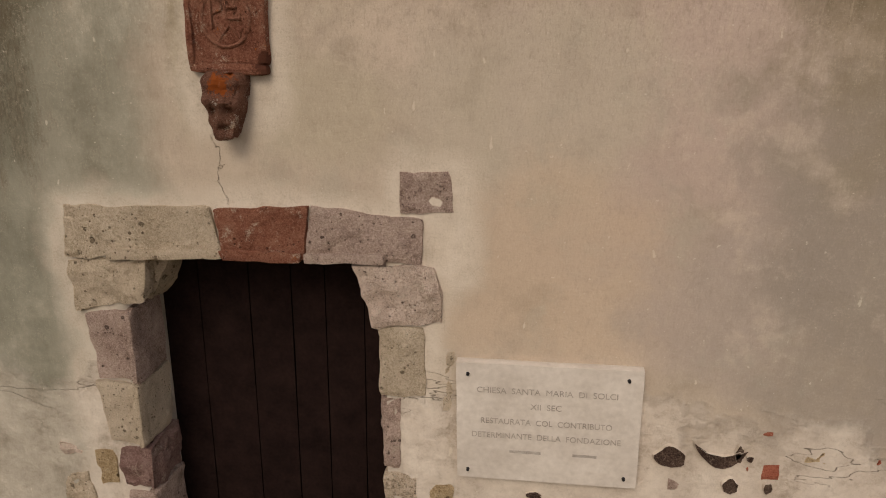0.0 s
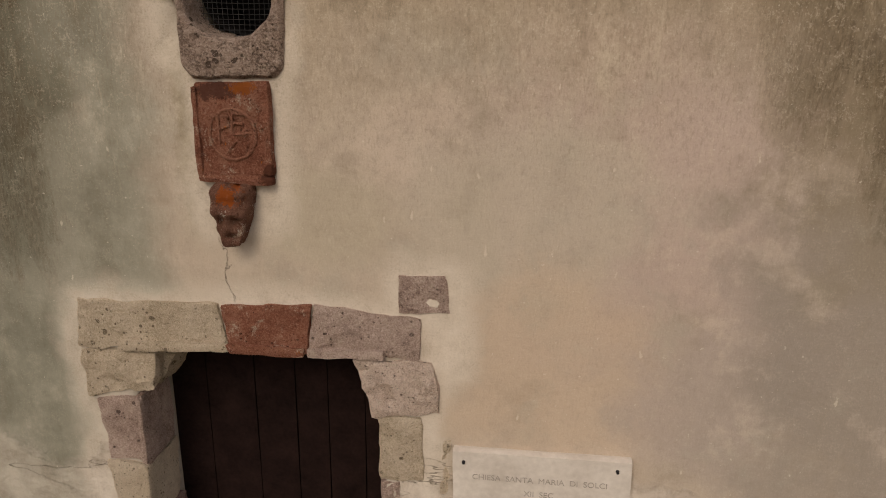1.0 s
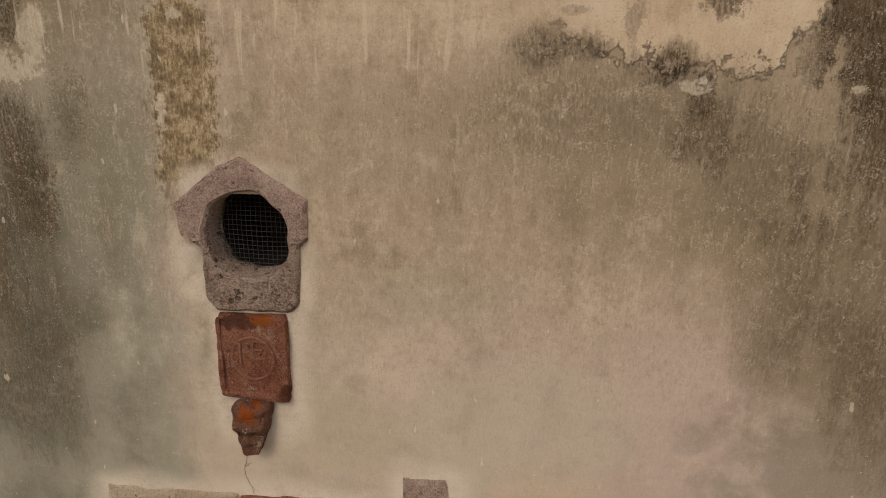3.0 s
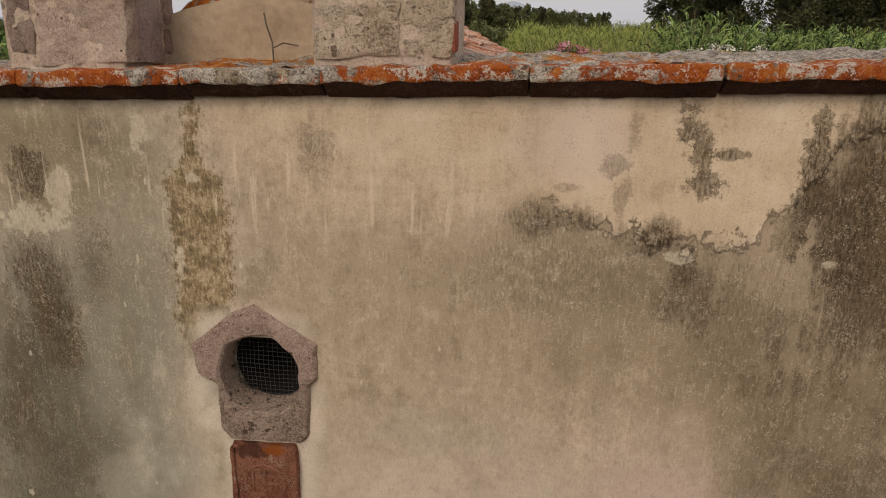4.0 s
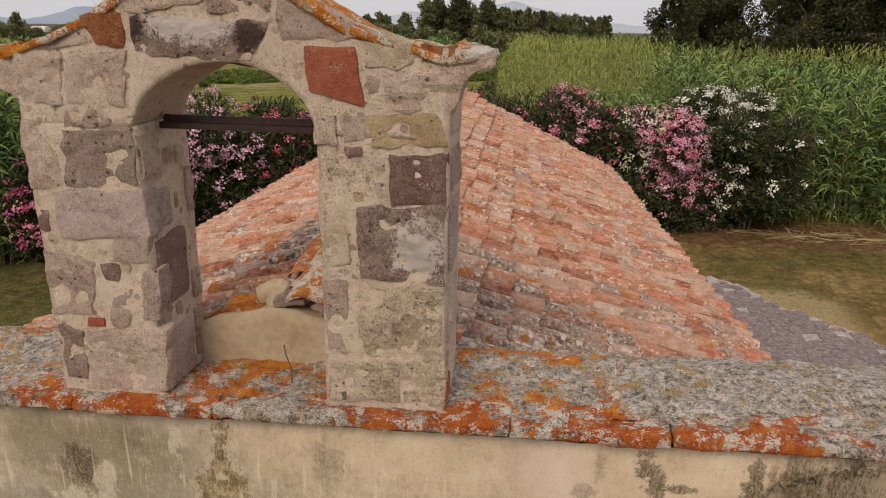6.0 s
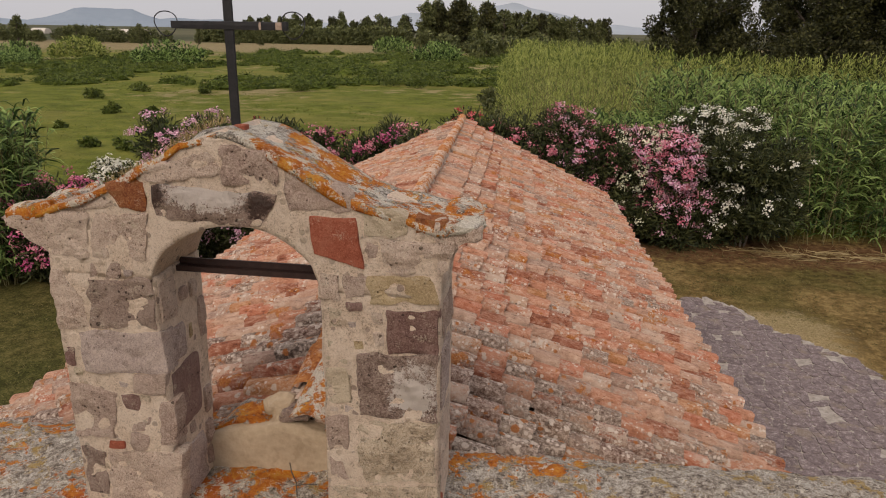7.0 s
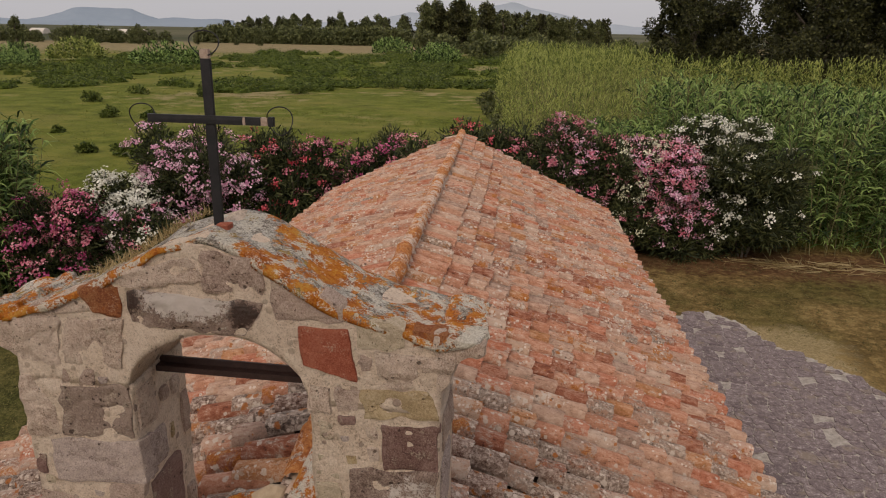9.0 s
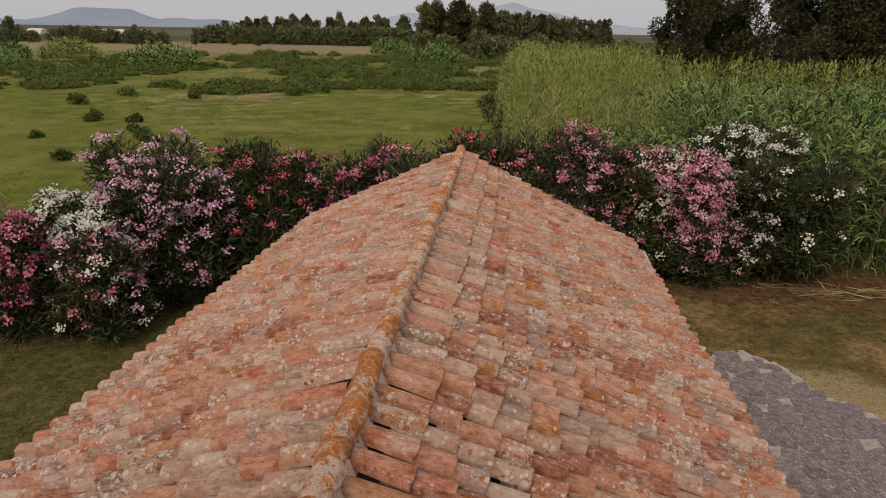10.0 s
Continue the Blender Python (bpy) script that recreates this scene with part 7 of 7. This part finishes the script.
big = "large dark eucalyptus with a dense ragged crown behind the reeds"
tree("tree", big, 15.5, 4.8, 71, TREE_LEAF, 100, 455, 0.22, 0.06, (15.9, 77), 0.22)
tree("tree", big, 10.5, 3.6, 72, TREE_LEAF, 60, 402, 0.22, 0.06, (20.3, 84), 0.26)
tree("tree", big, 21.0, 6.4, 73, TREE_LEAF, 120, 490, 0.25, 0.05, (28.0, 76), 0.22)
tree("tree", big, 20.0, 6.2, 74, TREE_LEAF, 110, 472, 0.25, 0.05, (35.8, 74), 0.22)
tree("tree", big, 21.0, 6.2, 75, TREE_LEAF, 110, 455, 0.25, 0.05, (43.5, 76), 0.22)
tree("tree", big, 19.0, 6.4, 78, TREE_LEAF, 90, 455, 0.28, 0.05, (32.5, 86), 0.24)
tree("tree", "lower green tree among the reeds", 7.4, 3.4, 76, TREE_LEAF, 40, 350, 0.22, 0.1, (24.4, 69), 0.3)
tree("tree", "lower green tree among the reeds", 6.6, 3.4, 77, TREE_LEAF, 34, 350, 0.2, 0.05, (32.0, 66), 0.3)

wood = "tall eucalyptus in the wood at the end of the meadow"
models = [tree("tree", wood, 15.5 - 0.8 * k, 3.6, 80 + k, TREE_PALE if k != 1 else TREE_LEAF, 44, 60, 0.7, 0.06, (-44 + 6 * k, 262 + 3 * k), 0.3) for k in range(3)]
low_model = tree("tree", "low dark tree at the rim of the far wood", 6.0, 3.6, 90, TREE_PALE, 26, 42, 0.75, 0.02, (-40, 240), 0.36)
rng = np.random.default_rng(91)


def plant(model, x, y, scale, label=""):
    slim = model not in (low_model,)
    wide, tall = (float(rng.uniform(0.8, 1.1)), float(rng.uniform(0.9, 1.14))) if slim else (1.05, 1.0)
    ob = copy_thing(model, pose(x, y, GROUND_Z, 0, 0, float(rng.uniform(0, 360))))
    ob.scale = (scale * wide, scale * wide, scale * tall)
    if label:
        ob["label"] = label


for k in range(26):  # the wood in the middle
    t = k / 25
    plant(models[k % 3], -46 + 44 * t + rng.normal(0, 2), 262 + rng.uniform(-6, 22), float(np.interp(t, (0, 0.25, 0.6, 1), (0.95, 1.08, 0.95, 0.82))) * rng.uniform(0.88, 1.1))
for k in range(16):  # its lower end
    t = k / 15
    plant(models[(k + 1) % 3], 0 + 24 * t + rng.normal(0, 1), 285 + rng.uniform(-5, 20), float(np.interp(t, (0, 1), (0.84, 0.72))) * rng.uniform(0.9, 1.08))
row = "tall tree in the long row along the far field"
for k in range(46):
    t = k / 45
    x = -150 + 88 * t
    plant(models[k % 3], x + rng.normal(0, 1.5), 322 + rng.uniform(-6, 16), float(np.interp(t, (0, 0.15, 1), (0.6, 0.74, 0.76))) * rng.uniform(0.86, 1.12), row)
    for _ in range(2):
        plant(low_model, x + rng.normal(0, 2), 306 + rng.uniform(-8, 6), rng.uniform(0.7, 1.2), "low dark tree below the far row of trees")
for k in range(30):
    plant(low_model, -230 + 80 * k / 29 + rng.normal(0, 3), 260 + rng.uniform(-10, 20), rng.uniform(0.6, 0.95), "low dark hedge tree by the far fields")
for k in range(34):
    plant(low_model, -30 + 90 * k / 33 + rng.normal(0, 2), 215 + rng.uniform(-6, 10), rng.uniform(0.5, 0.95), "low dark bush behind the reed bed")
for k in range(40):
    plant(low_model, 10 + 46 * k / 39 + rng.normal(0, 1.2), 83 + rng.uniform(-5, 10), rng.uniform(0.6, 0.95), "dark undergrowth below the large trees")
for x, y, s in ((-140, 174, 0.5), (-134, 190, 0.4), (-150, 250, 0.42), (-104, 152, 0.38), (-133, 262, 0.4), (-120, 268, 0.42), (-108, 262, 0.4)):
    plant(models[0], x, y, s, "single slim tree at the edge of the fields")
for x, y, s in ((-3.4, 58, 0.26), (-4.6, 66, 0.26), (-2.4, 49, 0.22)):
    plant(low_model, x, y, s, "dark green bush at the end of the reed bed")
for x, y, s in ((-26, 195, 0.9), (-14, 178, 0.85), (-18, 205, 1.1)):
    plant(low_model, x, y, s, "round green bush before the wood")


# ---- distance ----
# the haze of distance is put into these pale blue-grey hill colours
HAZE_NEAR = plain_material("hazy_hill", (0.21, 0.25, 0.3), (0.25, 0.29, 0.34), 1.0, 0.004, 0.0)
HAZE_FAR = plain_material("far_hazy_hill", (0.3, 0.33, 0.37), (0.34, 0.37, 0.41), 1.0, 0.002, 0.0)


def hill(name, label, mat, distance, a0, a1, profile, rough=4.0):
    """A ridge between two bearings (degrees from +y) with a height profile over 0..1."""
    v, f, n = [], [], 60
    for i in range(n + 1):
        t = i / n
        a = radians(a0 + (a1 - a0) * t)
        h = profile(t) + noise.noise(Vector((t * 14, distance * 0.01, 0))) * rough
        for d, z in ((distance - 260, GROUND_Z - 2), (distance - 60, GROUND_Z + h * 0.62), (distance, GROUND_Z + h), (distance + 260, GROUND_Z - 2)):
            v.append((math.sin(a) * d, math.cos(a) * d, z))
    for i in range(n):
        for k in range(3):
            b = i * 4 + k
            f.append((b, b + 1, b + 5, b + 4))
    tagged(shape(name, v, f, mat, smooth=True), label, "hill", kind="structure")


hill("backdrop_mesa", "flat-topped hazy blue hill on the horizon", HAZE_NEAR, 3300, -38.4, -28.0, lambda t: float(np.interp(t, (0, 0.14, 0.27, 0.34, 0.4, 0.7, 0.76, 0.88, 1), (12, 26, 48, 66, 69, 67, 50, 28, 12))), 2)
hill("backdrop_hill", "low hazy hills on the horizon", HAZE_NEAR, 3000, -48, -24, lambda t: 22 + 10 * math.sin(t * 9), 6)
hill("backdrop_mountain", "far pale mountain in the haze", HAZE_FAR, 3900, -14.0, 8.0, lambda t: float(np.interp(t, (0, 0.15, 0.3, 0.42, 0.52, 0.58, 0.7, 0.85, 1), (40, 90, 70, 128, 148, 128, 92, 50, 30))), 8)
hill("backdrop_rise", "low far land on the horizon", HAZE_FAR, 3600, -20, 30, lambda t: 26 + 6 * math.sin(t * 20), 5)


def make_greenhouses():
    for k, (a, w) in enumerate(((-37.2, 26), (-34.6, 40), (-33.2, 30), (-32.0, 44), (-30.6, 26))):
        d = 560
        ob = empty("greenhouse", "long white plastic greenhouse far across the fields", "greenhouse", at=(math.sin(radians(a)) * d, math.cos(radians(a)) * d, GROUND_Z), group="greenhouses")
        n, v, f = 8, [], []
        for e in (-w / 2 * 0.4, w / 2 * 0.4):
            for i in range(n + 1):
                t = math.pi * i / n
                v.append((e, -math.cos(t) * 4, math.sin(t) * 3.6))
        for i in range(n):
            f.append((i, i + 1, n + 2 + i, n + 1 + i))
        f += [tuple(range(n + 1)), tuple(range(n + 1, 2 * n + 2))]
        shape("tunnel", v, f, MARBLE, ob)


make_greenhouses()


def make_debris():
    rng = np.random.default_rng(15)
    n = 260
    base = np.stack([rng.uniform(6.6, 12.5, n), 20.9 + rng.normal(0, 0.28, n), np.full(n, GROUND_Z + 0.03)], 1)
    way = np.stack([rng.normal(0, 1, n), rng.normal(0, 0.35, n), rng.normal(0.02, 0.05, n)], 1)
    v, f = blades(base, way, rng.uniform(0.3, 0.9, n), np.full(n, 0.03), rng, 0.0, 3)
    tagged(shape("dry_reed_litter", v, f, DRY_GRASS), "dry fallen reed stalks along the edge of the lawn", "litter", kind="stuff")


make_debris()


def make_lawn():
    """Short thin grass on the lawn, in loose tufts."""
    rng = np.random.default_rng(27)

    def off_paving(x, y):
        edge = np.interp(y, (-4, 11.8, 13.7, 14.4, 16.3, 16.5), (8.0, 7.9, 6.9, 6.2, 5.2, 0.0))
        return (x > edge + rng.normal(0, 0.1) and x > 2.4) or x < -4.5

    spots = []
    for x0, x1, y0, y1, n in ((4.5, 14.5, 8.0, 20.6, 3000), (-12.5, -4.6, 2.0, 14.5, 2600), (2.5, 8.0, 15.5, 20.5, 700)):
        k = 0
        while k < n:
            x, y = rng.uniform(x0, x1), rng.uniform(y0, y1)
            if noise.noise(Vector((x * 0.8, y * 0.8, 5.0))) + rng.normal(0, 0.3) > 0.0 and off_paving(x, y):
                spots.append((x, y))
            k += 1
    q = np.repeat(np.array(spots), 9, 0) + rng.normal(size=(len(spots) * 9, 2)) * 0.06
    n = len(q)
    base = np.stack([q[:, 0], q[:, 1], np.full(n, GROUND_Z - 0.005)], 1)
    way = rng.normal(size=(n, 3)) * 0.6 + (0, 0, 0.8)
    way[:, 2] = np.abs(way[:, 2])
    v, f = blades(base, way, rng.uniform(0.03, 0.1, n), rng.uniform(0.008, 0.016, n), rng, 0.2, 2)
    tagged(shape("lawn_grass", v, f, GRASS_SHORT), "short thin grass, part green and part dry", "grass", kind="stuff")


make_lawn()


def make_meadow_grass():
    """Coarse tufts of grass on the grazed meadow."""
    rng = np.random.default_rng(28)
    y = 24 + 60 * rng.uniform(0, 1, 5200) ** 1.6
    x = -1.5 - (y * 0.62 + 9) * rng.uniform(0, 1, 5200)
    ok = np.array([noise.noise(Vector((a * 0.25, b * 0.25, 8.0))) + rng.normal(0, 0.35) > 0.05 for a, b in zip(x, y)])
    q = np.repeat(np.stack([x, y], 1)[ok], 10, 0)
    n = len(q)
    q = q + rng.normal(size=(n, 2)) * 0.16
    base = np.stack([q[:, 0], q[:, 1], np.full(n, GROUND_Z - 0.02)], 1)
    way = rng.normal(size=(n, 3)) * 0.5 + (0, 0, 0.9)
    way[:, 2] = np.abs(way[:, 2])
    v, f = blades(base, way, rng.uniform(0.08, 0.24, n), rng.uniform(0.02, 0.04, n), rng, 0.2, 2)
    tagged(shape("meadow_grass", v, f, GRASS), "coarse green grass tufts on the meadow", "grass", kind="stuff")


make_meadow_grass()
